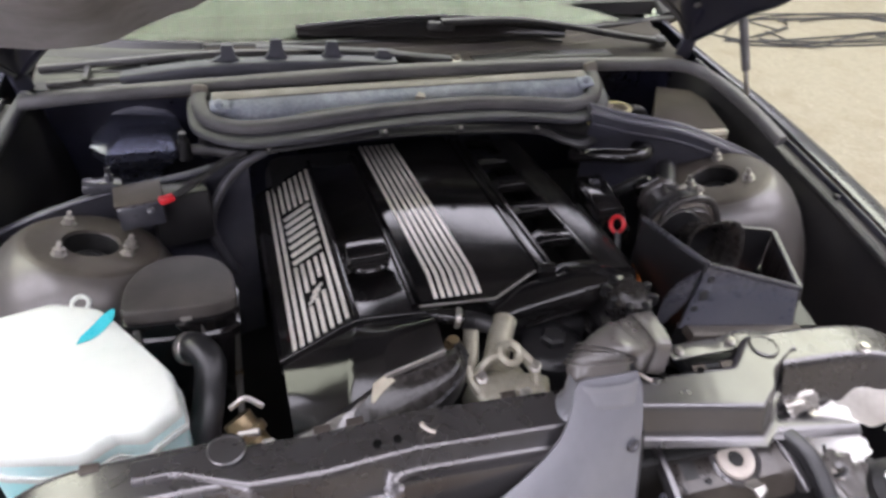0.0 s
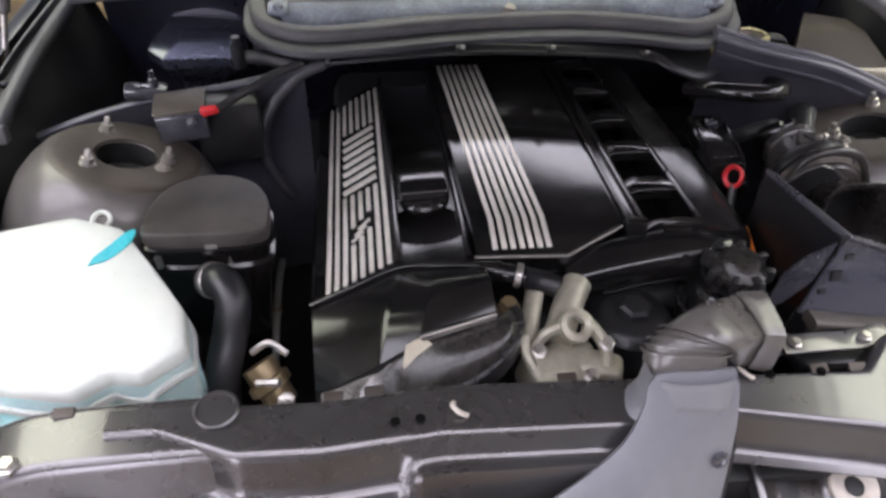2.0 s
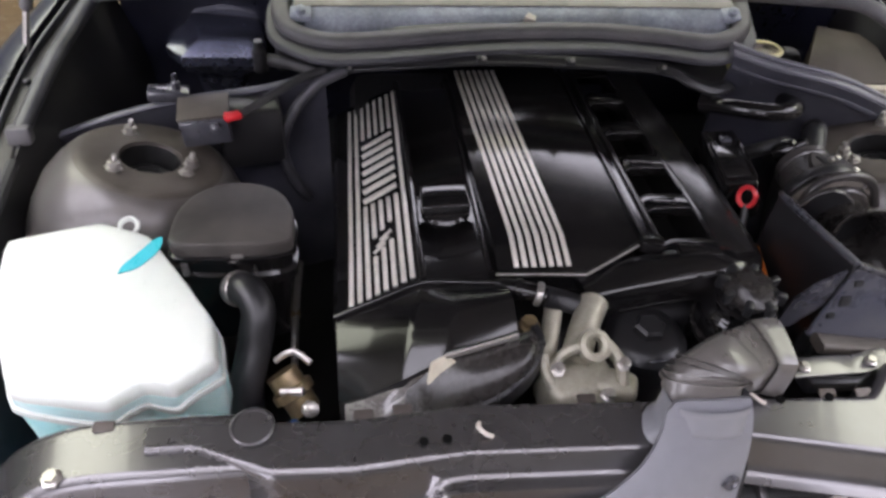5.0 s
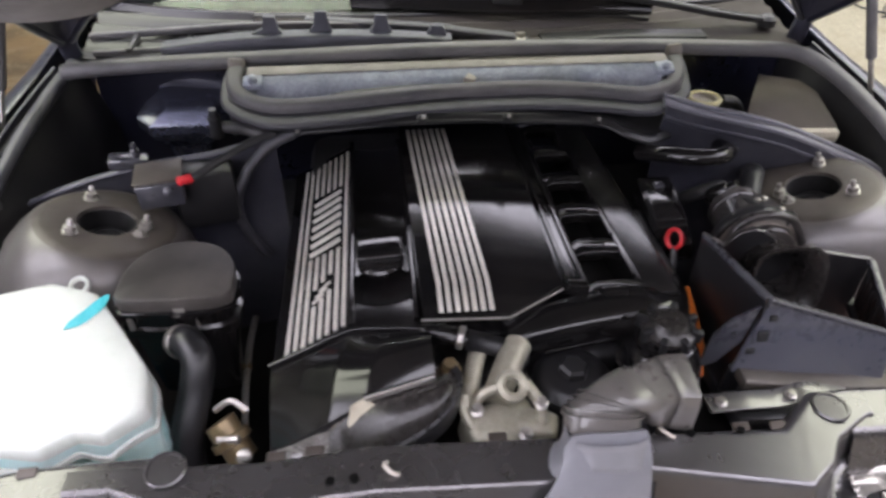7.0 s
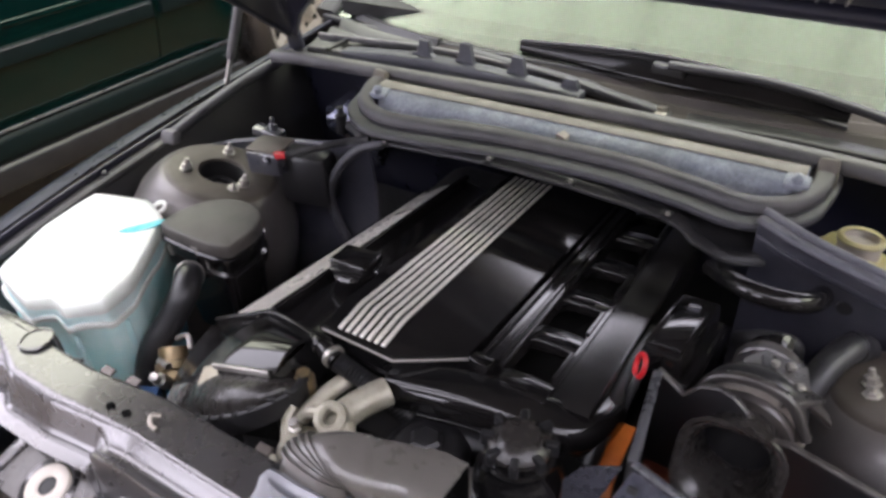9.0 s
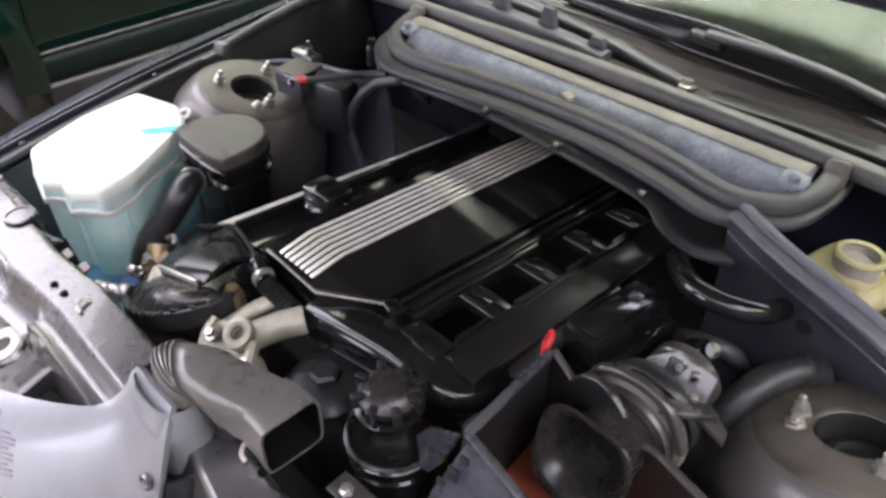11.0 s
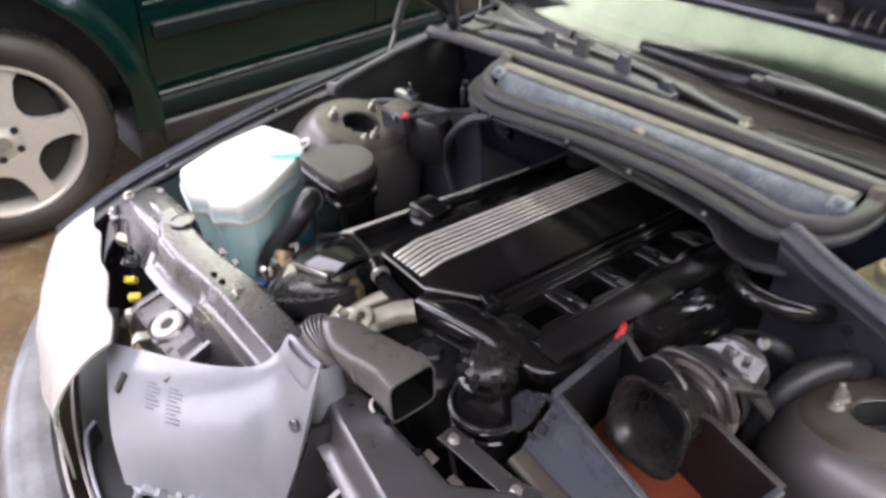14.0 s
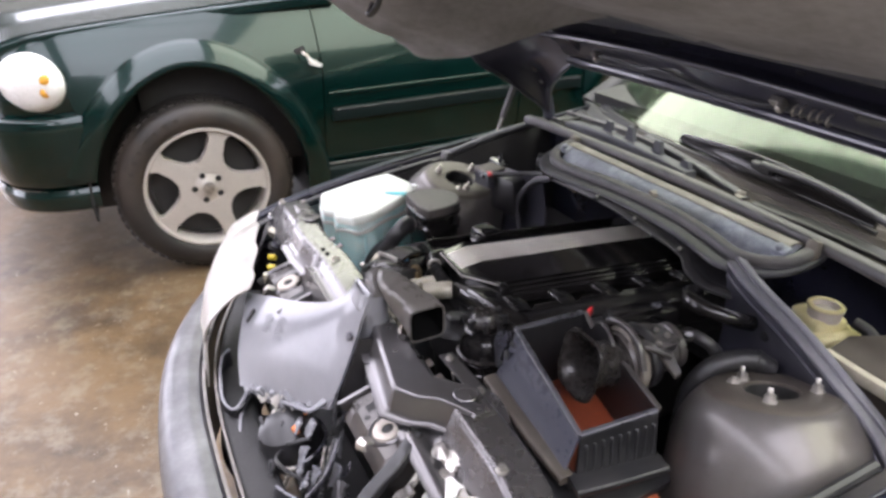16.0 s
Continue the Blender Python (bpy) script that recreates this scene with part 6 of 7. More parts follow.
for p, q in ((A, B), (B, D), (D, C)):
    part("rim", sweep(bmesh.new(), [p, lerp(p, q, 0.5), q], section_box(0.009, 0.006, 0.002)), RIM_EDGE, airbox)
for k in range(9):
    p = lerp(D, C, 0.06 + 0.11 * k)
    part("rib", box((0.010, 0.004, 0.05), pose(p.x + 0.004, p.y - 0.001, p.z - 0.040, 0, 0, 20), 0.001, 1), BLACK, airbox)
part("base_ledge", box((0.25, 0.19, 0.02), pose(0.375, -0.235, 0.690, 0, 9, 6), 0.006), BLACK, airbox)
part("filter_base", box((0.195, 0.130, 0.012), pose(0.372, -0.222, 0.712, 0, 9, 6), 0.004), ORANGE, airbox, "worn orange filter base")
part("flap", prism([(0.276, -0.286, 0.846), (0.244, -0.291, 0.832), (0.228, -0.290, 0.806), (0.226, -0.286, 0.752), (0.242, -0.290, 0.764), (0.262, -0.294, 0.802)], (0.001, 0.004, 0), 0.001, 1), BOXGREY, airbox, "pointed grey flap")
for k, (x, z) in enumerate(((0.290, -0.020), (0.286, -0.042), (0.279, -0.060))):
    part("catch", box((0.009 + 0.003 * (k % 2), 0.003, 0.007 + 0.006 * (k % 2)), pose(x - 0.004 * k, -0.2885 + 0.23 * z, B.z + z, -14, 0, 0), 0.001), DARK, airbox, "dark moulded slot")
part("orange_seal", sweep(bmesh.new(), smooth_path([(0.247, -0.165, 0.765), (0.246, -0.205, 0.752), (0.248, -0.235, 0.732), (0.251, -0.262, 0.705)], 5), section_box(0.022, 0.006, 0.002)), BRIGHT_ORANGE, airbox, "orange rubber edge hanging beside the box")
part("front_ledge", sweep(bmesh.new(), [(0.262, -0.316, 0.764), (0.33, -0.316, 0.750), (0.40, -0.312, 0.735), (0.462, -0.306, 0.722)], section_box(0.024, 0.014, 0.005)), TOWER_TOP, airbox, "rounded brown-grey lower ledge")
part("side_flange", sweep(bmesh.new(), [(0.474, -0.306, 0.722), (0.484, -0.25, 0.724), (0.496, -0.175, 0.730)], section_box(0.040, 0.012, 0.004)), BLACK, airbox, "black lower flange of the box")
part("lower_seal", box((0.11, 0.15, 0.012), pose(0.470, -0.255, 0.668, 0, 6, 10), 0.004), ORANGE, airbox, "worn orange seal below the flange")

trum = empty("air_horn", (0.351, -0.19, 0.75), "black flared air horn inside the filter box", "air horn")
outer = [(0.034, 0.0), (0.034, 0.030), (0.035, 0.045), (0.039, 0.058), (0.046, 0.067), (0.050, 0.069), (0.0505, 0.0675)]
inner = [(0.0503, 0.0690), (0.0470, 0.0688), (0.0425, 0.0655), (0.0375, 0.0585), (0.0340, 0.0470), (0.0320, 0.030), (0.031, 0.0)]
horn, throat = [lathe(prof, Matrix.Identity(4), 48, close=False) for prof in (outer, inner)]
for shape in (horn, throat):
    for v in shape.verts:
        # the flared lip is slightly square
        flare = max(0.0, min(1.0, (v.co.z - 0.035) / 0.03))
        k = 1.0 - 0.07 * flare * math.cos(4 * math.atan2(v.co.y, v.co.x))
        v.co.x, v.co.y = v.co.x * k, v.co.y * k * (1.0 + 0.06 * flare)
bmesh.ops.transform(throat, matrix=aim((0.352, -0.150, 0.795), (-0.02, -0.93, 0.22)), verts=throat.verts[:])
bmesh.ops.transform(horn, matrix=aim((0.352, -0.150, 0.795), (-0.02, -0.93, 0.22)), verts=horn.verts[:])
part("horn", horn, SHELL, trum, "glossy black flared funnel")
part("throat", throat, SHELL, trum, "hollow black inside of the funnel")
part("end", lathe([(0.001, 0), (0.033, 0.0), (0.033, 0.003), (0.001, 0.003)], aim((0.352, -0.148, 0.795), (0, -0.95, 0.2)), 24), HOLLOW_SHADE, trum, "throat end painted black for shade")

meter = empty("air_flow_meter", (0.352, -0.09, 0.74), "dusty grey air flow meter with a clamp and plug", "air flow meter")
part("barrel", lathe([(0.044, 0), (0.046, 0.004), (0.046, 0.014), (0.040, 0.016), (0.040, 0.036), (0.048, 0.038), (0.048, 0.048), (0.036, 0.052), (0.034, 0.085), (0.036, 0.087), (0.036, 0.098), (0.030, 0.100)], aim((0.352, -0.146, 0.795), (0.05, 1, 0.05)), 36), METER, meter)
part("plug_block", box((0.045, 0.040, 0.026), pose(0.368, -0.088, 0.820, 0, 18, 12), 0.005), BLACK, meter, "dusty black plug block")
part("bracket", sweep(bmesh.new(), smooth_path([(0.372, -0.138, 0.842), (0.392, -0.120, 0.836), (0.405, -0.095, 0.822)], 4), section_box(0.016, 0.007, 0.002)), METER, meter, "flat grey bracket")
part("band", lathe([(0.0490, 0), (0.0505, 0.002), (0.0505, 0.012), (0.0490, 0.014)], aim((0.3535, -0.116, 0.797), (0.05, 1, 0.05)), 36, close=False), BLACK, meter, "dark clamping band")
part("arch", sweep(bmesh.new(), smooth_path([(0.300, -0.142, 0.80), (0.315, -0.140, 0.845), (0.352, -0.139, 0.856), (0.385, -0.140, 0.845), (0.405, -0.142, 0.81)], 5), section_box(0.010, 0.010, 0.003)), METER, meter, "moulded arch above the pipe")
part("collar", lathe([(0.047, 0), (0.0525, 0.003), (0.0535, 0.010), (0.0505, 0.016), (0.046, 0.018)], aim((0.3525, -0.140, 0.796), (0.05, 1, 0.05)), 40, close=False), BEIGE, meter, "dusty beige rubber collar")
part("cover_plate", prism([(0.330, -0.122, 0.836), (0.368, -0.118, 0.836), (0.396, -0.100, 0.826), (0.388, -0.062, 0.822), (0.348, -0.060, 0.828), (0.332, -0.090, 0.832)], (0.002, 0.0, 0.006), 0.002), METER, meter, "flat plate with a raised edge")
part("flange", prism([(0.378, -0.108, 0.834), (0.398, -0.112, 0.828), (0.424, -0.100, 0.800), (0.420, -0.084, 0.797), (0.396, -0.082, 0.818), (0.382, -0.090, 0.830)], (0, 0, -0.006), 0.0015), METER, meter, "bent grey flange")
for x, y in ((0.388, -0.104), (0.376, -0.078)):
    part("clip", box((0.008, 0.007, 0.006), pose(x, y, 0.836, 10, 5, 30), 0.0015), STEEL, meter, "small bright clip")
part("screw", lathe([(0.004, 0), (0.004, 0.004), (0.001, 0.005)], pose(0.362, -0.086, 0.838), 8), STEEL, meter)

h2 = empty("brake_booster_hose", (0.42, 0.0, 0.70), "thick dusty black hose bending down beside the strut tower", "hose")
part("hose", tube([(0.445, 0.072, 0.770), (0.430, 0.048, 0.785), (0.415, 0.020, 0.783), (0.403, -0.010, 0.771), (0.394, -0.034, 0.735), (0.392, -0.045, 0.660)], 0.0155, 14, 8, 0.001, 1), HOSE, h2)
part("clamp", lathe([(0.0160, 0), (0.0178, 0.001), (0.0178, 0.010), (0.0160, 0.011)], aim((0.435, 0.057, 0.781), (-0.5, -0.8, 0.35)), 18, close=False), BLACK, h2, "thin dark clamp")
h3 = empty("heater_hose", (0.34, 0.04, 0.78), "shiny black looped heater hose", "hose")
part("loop", tube([(0.262, 0.085, 0.812), (0.285, 0.045, 0.832), (0.318, 0.018, 0.842), (0.352, 0.018, 0.842), (0.378, 0.045, 0.832), (0.385, 0.085, 0.815)], 0.0125, 14), COVER, h3)
part("nozzle", lathe([(0.012, 0), (0.014, 0.01), (0.012, 0.03), (0.008, 0.032), (0.008, 0.045), (0.001, 0.046)], aim((0.340, -0.01, 0.790), (0.5, -0.3, 0.6)), 14), COVER, h3, "black nozzle")
part("lower", tube([(0.315, 0.02, 0.77), (0.345, 0.005, 0.795), (0.372, 0.02, 0.785), (0.378, 0.05, 0.74)], 0.010, 12), HOSE, h3)

brake = empty("brake_fluid_reservoir", (0.405, 0.215, 0.70), "yellowed brake fluid reservoir with a round cap", "reservoir")
part("tank", join(box((0.105, 0.085, 0.055), pose(0.405, 0.222, 0.765, 0, 0, -12), 0.014, 3), box((0.07, 0.06, 0.03), pose(0.400, 0.218, 0.795, 0, 0, -12), 0.010, 3)), YELLOWED, brake)
part("neck", lathe([(0.030, 0), (0.030, 0.022), (0.033, 0.023), (0.033, 0.028), (0.024, 0.029), (0.022, 0.020), (0.001, 0.020)], pose(0.410, 0.216, 0.804, -4) @ Matrix.Diagonal((0.85, 0.85, 0.72, 1)), 32), CREAM, brake, "open pale neck with a yellow rim")
part("rim", lathe([(0.033, 0), (0.034, 0.003), (0.030, 0.006), (0.024, 0.005)], pose(0.410, 0.216, 0.8235, -4) @ Matrix.Diagonal((0.85, 0.85, 1, 1)), 32, close=False), YELLOWED, brake)
part("base", box((0.12, 0.09, 0.05), pose(0.415, 0.225, 0.715), 0.012), DARK, brake, "dark brake cylinder below")
part("hose", tube([(0.45, 0.235, 0.81), (0.48, 0.24, 0.80), (0.50, 0.24, 0.76)], 0.010, 10), HOSE, brake)

ebox = empty("electrics_box", (0.53, 0.21, 0.74), "brown-grey electrics box with a pale worn edge", "electrics box")
outline = [(0.487, 0.142), (0.600, 0.138), (0.622, 0.270), (0.545, 0.300), (0.480, 0.190)]
part("body", prism([(x, y, 0.792 + 0.06 * (y - 0.14)) for x, y in outline], (0, 0, -0.09), 0.004), EBOX, ebox)
part("lid", prism([(0.545 + (x - 0.545) * 1.05, 0.21 + (y - 0.21) * 1.05, 0.797 + 0.06 * (y - 0.14)) for x, y in outline], (0, 0, 0.014), 0.004), EBOX, ebox, "dusty brown lid")
part("worn_edge", box((0.120, 0.014, 0.020), pose(0.542, 0.130, 0.801, 0, 1, -2), 0.003), BARE, ebox, "pale worn edge")

# ---- front duct ----
duct = empty("intake_duct", (0.0, -0.52, 0.60), "large grey plastic air intake duct with a rubber elbow", "air duct")
LEFT = smooth_path([(-0.312, -0.583, 0.702), (-0.262, -0.602, 0.690), (-0.200, -0.632, 0.640), (-0.150, -0.645, 0.590)], 5)
RIGHT = smooth_path([(0.094, -0.443, 0.862), (0.098, -0.452, 0.848), (0.100, -0.467, 0.815), (0.098, -0.487, 0.760), (0.093, -0.509, 0.705), (0.086, -0.530, 0.655)], 4)
TOPE = smooth_path([(-0.312, -0.583, 0.702), (-0.210, -0.552, 0.735), (-0.105, -0.518, 0.767), (-0.014, -0.482, 0.803), (0.016, -0.458, 0.832), (0.024, -0.442, 0.858), (0.060, -0.444, 0.862), (0.094, -0.443, 0.862)], 4)
BOTE = smooth_path([(-0.150, -0.645, 0.590), (-0.072, -0.607, 0.612), (0.006, -0.569, 0.633), (0.086, -0.530, 0.655)], 5)


def duct_plate(u, v):
    flat = LEFT[0] * (1 - u) * (1 - v) + RIGHT[0] * u * (1 - v) + LEFT[-1] * (1 - u) * v + RIGHT[-1] * u * v
    top = pick(TOPE, u) - lerp(LEFT[0], RIGHT[0], u)
    side_l, side_r = pick(LEFT, v) - lerp(LEFT[0], LEFT[-1], v), pick(RIGHT, v) - lerp(RIGHT[0], RIGHT[-1], v)
    return flat + top * (1 - v) ** 2.2 + side_l * (1 - u) ** 2 + side_r * u ** 2 + Vector((0, -0.010, 0.007)) * math.sin(math.pi * u) * math.sin(math.pi * v)


front = part("front_plate", sheet(duct_plate, 36, 28, 0.006, -1), DUCT, duct, "smooth pale grey front plate", sharp=50)


def on_plate(u, v, d=0.002):
    p = duct_plate(u, v)
    n = (duct_plate(u + 0.02, v) - p).cross(duct_plate(u, v + 0.02) - p)
    n.normalize()
    if n.y > 0:
        n = -n
    return p + n * d, n


p, n = on_plate(0.10, 0.30)
slotm = aim(p, n)
part("slot", box((0.012, 0.030, 0.004), slotm, 0.004), DARK, front, "dark oblong slot")
p, n = on_plate(0.965, 0.36)
part("fastener", lathe([(0.008, 0), (0.008, 0.002), (0.005, 0.003), (0.004, 0.001), (0.001, 0.001)], aim(p, n), 16), BOXGREY, front, "recessed fastener")
# faint label lines, too small to read
for col, (u0, rows) in enumerate(((0.26, 7), (0.38, 9))):
    for k in range(rows):
        a, n = on_plate(u0, 0.24 + 0.030 * k, 0.0006)
        b, _ = on_plate(u0 + (0.075 if k % 3 else 0.05), 0.24 + 0.030 * k, 0.0006)
        part("label_line", sweep(bmesh.new(), [a, b], section_box(0.0028, 0.0008, 0.0003)), FAINT, front, "faint grey label line")
part("ragged_edge", join(*[box((0.02 + 0.01 * (k % 3), 0.012, 0.010), Matrix.Translation(pick(BOTE, 0.1 + 0.1 * k) + Vector((0, 0.0, -0.006 + 0.004 * (k % 2)))) @ pose(0, 0, 0, 20 * k, 30 * k, 40 * k), 0.002, 1) for k in range(8)]), DUCT, front, "broken lower edge")
# the elbow folds back over the neck, then runs towards the filter box; four corners a ring
NECK = [((0.026, -0.438, 0.850), (0.094, -0.442, 0.852), (0.094, -0.405, 0.846), (0.030, -0.402, 0.846)), ((0.026, -0.424, 0.870), (0.092, -0.434, 0.874), (0.094, -0.408, 0.846), (0.040, -0.395, 0.848)),
        ((0.040, -0.410, 0.881), (0.096, -0.431, 0.877), (0.100, -0.415, 0.838), (0.058, -0.385, 0.846)), ((0.060, -0.397, 0.886), (0.102, -0.428, 0.876), (0.106, -0.418, 0.832), (0.075, -0.378, 0.842)),
        ((0.098, -0.374, 0.876), (0.122, -0.417, 0.867), (0.120, -0.415, 0.818), (0.098, -0.368, 0.828)), ((0.135, -0.353, 0.858), (0.142, -0.404, 0.855), (0.138, -0.406, 0.805), (0.130, -0.352, 0.810)),
        ((0.163, -0.349, 0.853), (0.166, -0.401, 0.848), (0.160, -0.406, 0.797), (0.168, -0.346, 0.797))]
NECK_LINES = [smooth_path([ring[i] for ring in NECK], 10) for i in range(4)]


def four_ring(c, grow=0.0, square=2.6, n=32):
    """A rounded ring inside four corners; square: 2 is an ellipse, 8 nearly a box."""
    mid = (c[0] + c[1] + c[2] + c[3]) / 4
    ex, ey = (c[1] + c[2] - c[0] - c[3]) / 4, (c[0] + c[1] - c[2] - c[3]) / 4
    out = []
    for i in range(n):
        a = 2 * math.pi * i / n
        x, y = math.cos(a), math.sin(a)
        r = (abs(x) ** square + abs(y) ** square) ** (-1 / square) * (1.0 if square > 4 else 1.08)
        p = ex * (x * r) + ey * (y * r)
        out.append(mid + p + p.normalized() * grow)
    return out


def neck_ring(k, grow=0.0, square=None):
    t = k / (len(NECK_LINES[0]) - 1)
    return four_ring([line[k] for line in NECK_LINES], grow, square or 2.6 + 7 * max(0.0, t - 0.45) ** 1.2 * 1.6)


steps = len(NECK_LINES[0])
folded = [neck_ring(k, 0.0) for k in range(steps - 10)]
elbow = part("elbow", skin(bmesh.new(), folded, caps=False), ELBOW, duct, "worn brown-grey rubber elbow with folds", sharp=40)
for k in (7, 10, 13, 16, 19):
    part("fold", skin(bmesh.new(), [neck_ring(k, -0.001), neck_ring(k, 0.0045), neck_ring(k + 1, 0.0045), neck_ring(k + 1, -0.001)], caps=False), ELBOW, elbow, "raised rubber fold", sharp=30)
part("mouth", skin(bmesh.new(), [neck_ring(k, 0.0022) for k in range(steps - 12, steps)] + [neck_ring(steps - 1, -0.0005)], caps=False), ELBOW, elbow, "square mouth sleeve")
# black lining: the duct's inner shade is put into its colour
part("inside", skin(bmesh.new(), [neck_ring(k, -0.0012) for k in range(34, steps)], caps=False), HOLLOW_SHADE, elbow, "inside of the duct with its shade painted black")
# the neck below it is a rounded tube that grows out of the plate
stem = [((0.027, -0.441, 0.856), (0.096, -0.446, 0.858), (0.095, -0.404, 0.850), (0.030, -0.402, 0.850)), ((0.024, -0.450, 0.842), (0.099, -0.456, 0.842), (0.098, -0.408, 0.830), (0.028, -0.404, 0.830)),
        ((0.014, -0.466, 0.820), (0.102, -0.471, 0.812), (0.100, -0.420, 0.790), (0.026, -0.410, 0.800)), ((-0.010, -0.490, 0.792), (0.101, -0.492, 0.765), (0.098, -0.440, 0.740), (0.020, -0.430, 0.760)),
        ((-0.060, -0.517, 0.765), (0.096, -0.515, 0.715), (0.092, -0.47, 0.69), (-0.02, -0.47, 0.72))]
stem_lines = [smooth_path([Vector(ring[i]) + Vector((0, -0.003, 0)) for ring in stem], 5) for i in range(4)]


def stem_ring(k):
    return [p + Vector((-0.001, 0.004, 0)) * max(0, k - 7) + Vector((0, -0.005, 0)) * max(0.0, 1 - k / 7) for p in four_ring([line[k] for line in stem_lines], 0.0, 2.8)]


part("neck", skin(bmesh.new(), [stem_ring(k) for k in range(len(stem_lines[0]))], caps=False), DUCT, duct, "rounded grey neck rising from the plate", sharp=60)
part("neck_band", skin(bmesh.new(), [[p + (p - Vector((0.062, -0.424, p.z))).normalized() * 0.0012 for p in stem_ring(k)] for k in (0, 1, 2)], caps=False), DUCT, duct, sharp=60)
back_line = [p + Vector((0.006, 0.004, 0)) for p in RIGHT]
part("side_wall", sheet(lambda u, v: lerp(pick(back_line, 0.36 + 0.64 * u), pick(back_line, 0.36 + 0.64 * u) + Vector((0.018, 0.045, 0.004 - 0.012 * u)), v), 20, 6, 0.004, 1), BLACK, duct, "black side wall behind the plate")
part("support", box((0.05, 0.03, 0.12), pose(0.058, -0.420, 0.765, 20, 0, 10), 0.012), BLACK, duct, "black support behind the plate")

# ---- headlight remains and torn pieces of the nose ----
def crumpled(corners, bend, seed, th=0.004):
    """A torn, buckled sheet between four corners."""
    a, b, c, d = [Vector(p) for p in corners]

    def f(u, v):
        p = a * (1 - u) * (1 - v) + b * u * (1 - v) + c * u * v + d * (1 - u) * v
        edge = 0.25 * bend * (math.sin(19 * u + seed) * (v < 0.06 or v > 0.94) + math.sin(23 * v + seed) * (u < 0.06 or u > 0.94))
        return p + Vector((edge, edge, bend * (math.sin(3 * u + seed) * math.sin(4 * v + 2 * seed) + 0.35 * math.sin(9 * u - 7 * v + seed))))
    return sheet(f, 16, 14, th, 1)


lamp = empty("headlight", (-0.42, -0.58, 0.56), "broken white headlight housing with exposed insides", "headlight")


def lens(u, v):
    outer = along([(-0.575, -0.575, 0.715), (-0.50, -0.625, 0.695), (-0.40, -0.665, 0.665), (-0.275, -0.690, 0.625)], u)
    inner = along([(-0.560, -0.500, 0.775), (-0.46, -0.520, 0.775), (-0.35, -0.550, 0.755), (-0.262, -0.580, 0.735)], u)
    p = lerp(outer, inner, v)
    return p + Vector((0, -0.018, 0.010)) * math.sin(math.pi * v) + Vector((0, 0.004, 0.004)) * math.sin(21 * u + 8 * v)


part("shell", sheet(lens, 28, 12, 0.004, -1), LENS_DIRTY, lamp, "white cracked headlight shell", sharp=60)
part("drop_face", sheet(lambda u, v: lerp(lens(u, 0.0), lens(u, 0.0) + Vector((0.005, -0.012, -0.09 - 0.012 * math.sin(14 * u))), v), 24, 6, 0.004, -1), LENS_DIRTY, lamp, "white lower face of the headlight")
for k, (x, y, z, m) in enumerate(((-0.52, -0.478, 0.765, BOXGREY), (-0.47, -0.485, 0.755, ALU), (-0.42, -0.495, 0.745, BOXGREY), (-0.385, -0.510, 0.735, YELLOW), (-0.345, -0.520, 0.730, YELLOW), (-0.31, -0.535, 0.725, ALU))):
    part("inner_piece", box((0.024, 0.016, 0.024) if m is not YELLOW else (0.014, 0.012, 0.020), pose(x, y, z, 25 * k, 17 * k, 40 * k), 0.004), m, lamp, "bits of the lamp's insides" if m is not YELLOW else "yellow adjuster")
for k in range(6):
    part("wire", tube([(-0.56 + 0.03 * k, -0.455, 0.77), (-0.53 + 0.03 * k, -0.470, 0.785 - 0.01 * (k % 2)), (-0.50 + 0.03 * k, -0.488, 0.75)], 0.0035, 6), BLACK, lamp, "loose black wire")

wreck = empty("torn_nose_parts", (0.0, -0.62, 0.45), "torn black plastic liners and brackets behind the bumper", "broken trim")


def ribbon(path, drop, seed):
    """A bent strip of plastic that hangs from a line in the plan."""
    line = smooth_path(path, 6)

    def f(u, v):
        p = pick(line, u)
        return p + Vector((0.02 * v * math.sin(5 * u + seed), -0.015 * v, -drop * v * (1 - 0.25 * math.sin(7 * u + seed)))) + Vector((0.004, 0.004, 0)) * math.sin(11 * u + 6 * v + seed)
    return f, line


for k, (path, drop) in enumerate((
        ([(-0.300, -0.640, 0.585), (-0.280, -0.662, 0.575), (-0.165, -0.680, 0.565), (-0.118, -0.664, 0.562), (-0.165, -0.622, 0.572), (-0.183, -0.592, 0.580)], 0.13),
        ([(-0.190, -0.596, 0.575), (-0.150, -0.632, 0.560), (-0.110, -0.656, 0.548), (-0.050, -0.668, 0.540), (0.012, -0.660, 0.536), (0.095, -0.674, 0.530)], 0.15),
        ([(0.120, -0.640, 0.560), (0.190, -0.620, 0.585), (0.240, -0.600, 0.610), (0.300, -0.590, 0.620)], 0.12),
        ([(0.205, -0.548, 0.690), (0.225, -0.575, 0.650), (0.215, -0.620, 0.590), (0.240, -0.660, 0.520)], 0.05))):
    f, line = ribbon(path, drop, 1.3 * k)
    liner_part = part("liner", sheet(f, 30, 10, 0.003, 1), BLACK, wreck, "bent black plastic liner")
    part("edge", sweep(bmesh.new(), line, section_box(0.006, 0.006, 0.002)), DUCT if k < 2 else BOXGREY, liner_part, "scuffed pale edge")
part("lip_strip", sweep(bmesh.new(), smooth_path([(-0.090, -0.612, 0.598), (-0.040, -0.590, 0.612), (0.020, -0.570, 0.632), (0.068, -0.556, 0.652), (0.066, -0.522, 0.668), (0.046, -0.490, 0.680)], 5), section_box(0.012, 0.006, 0.002)), DUCT, wreck, "pale broken lip of the duct")
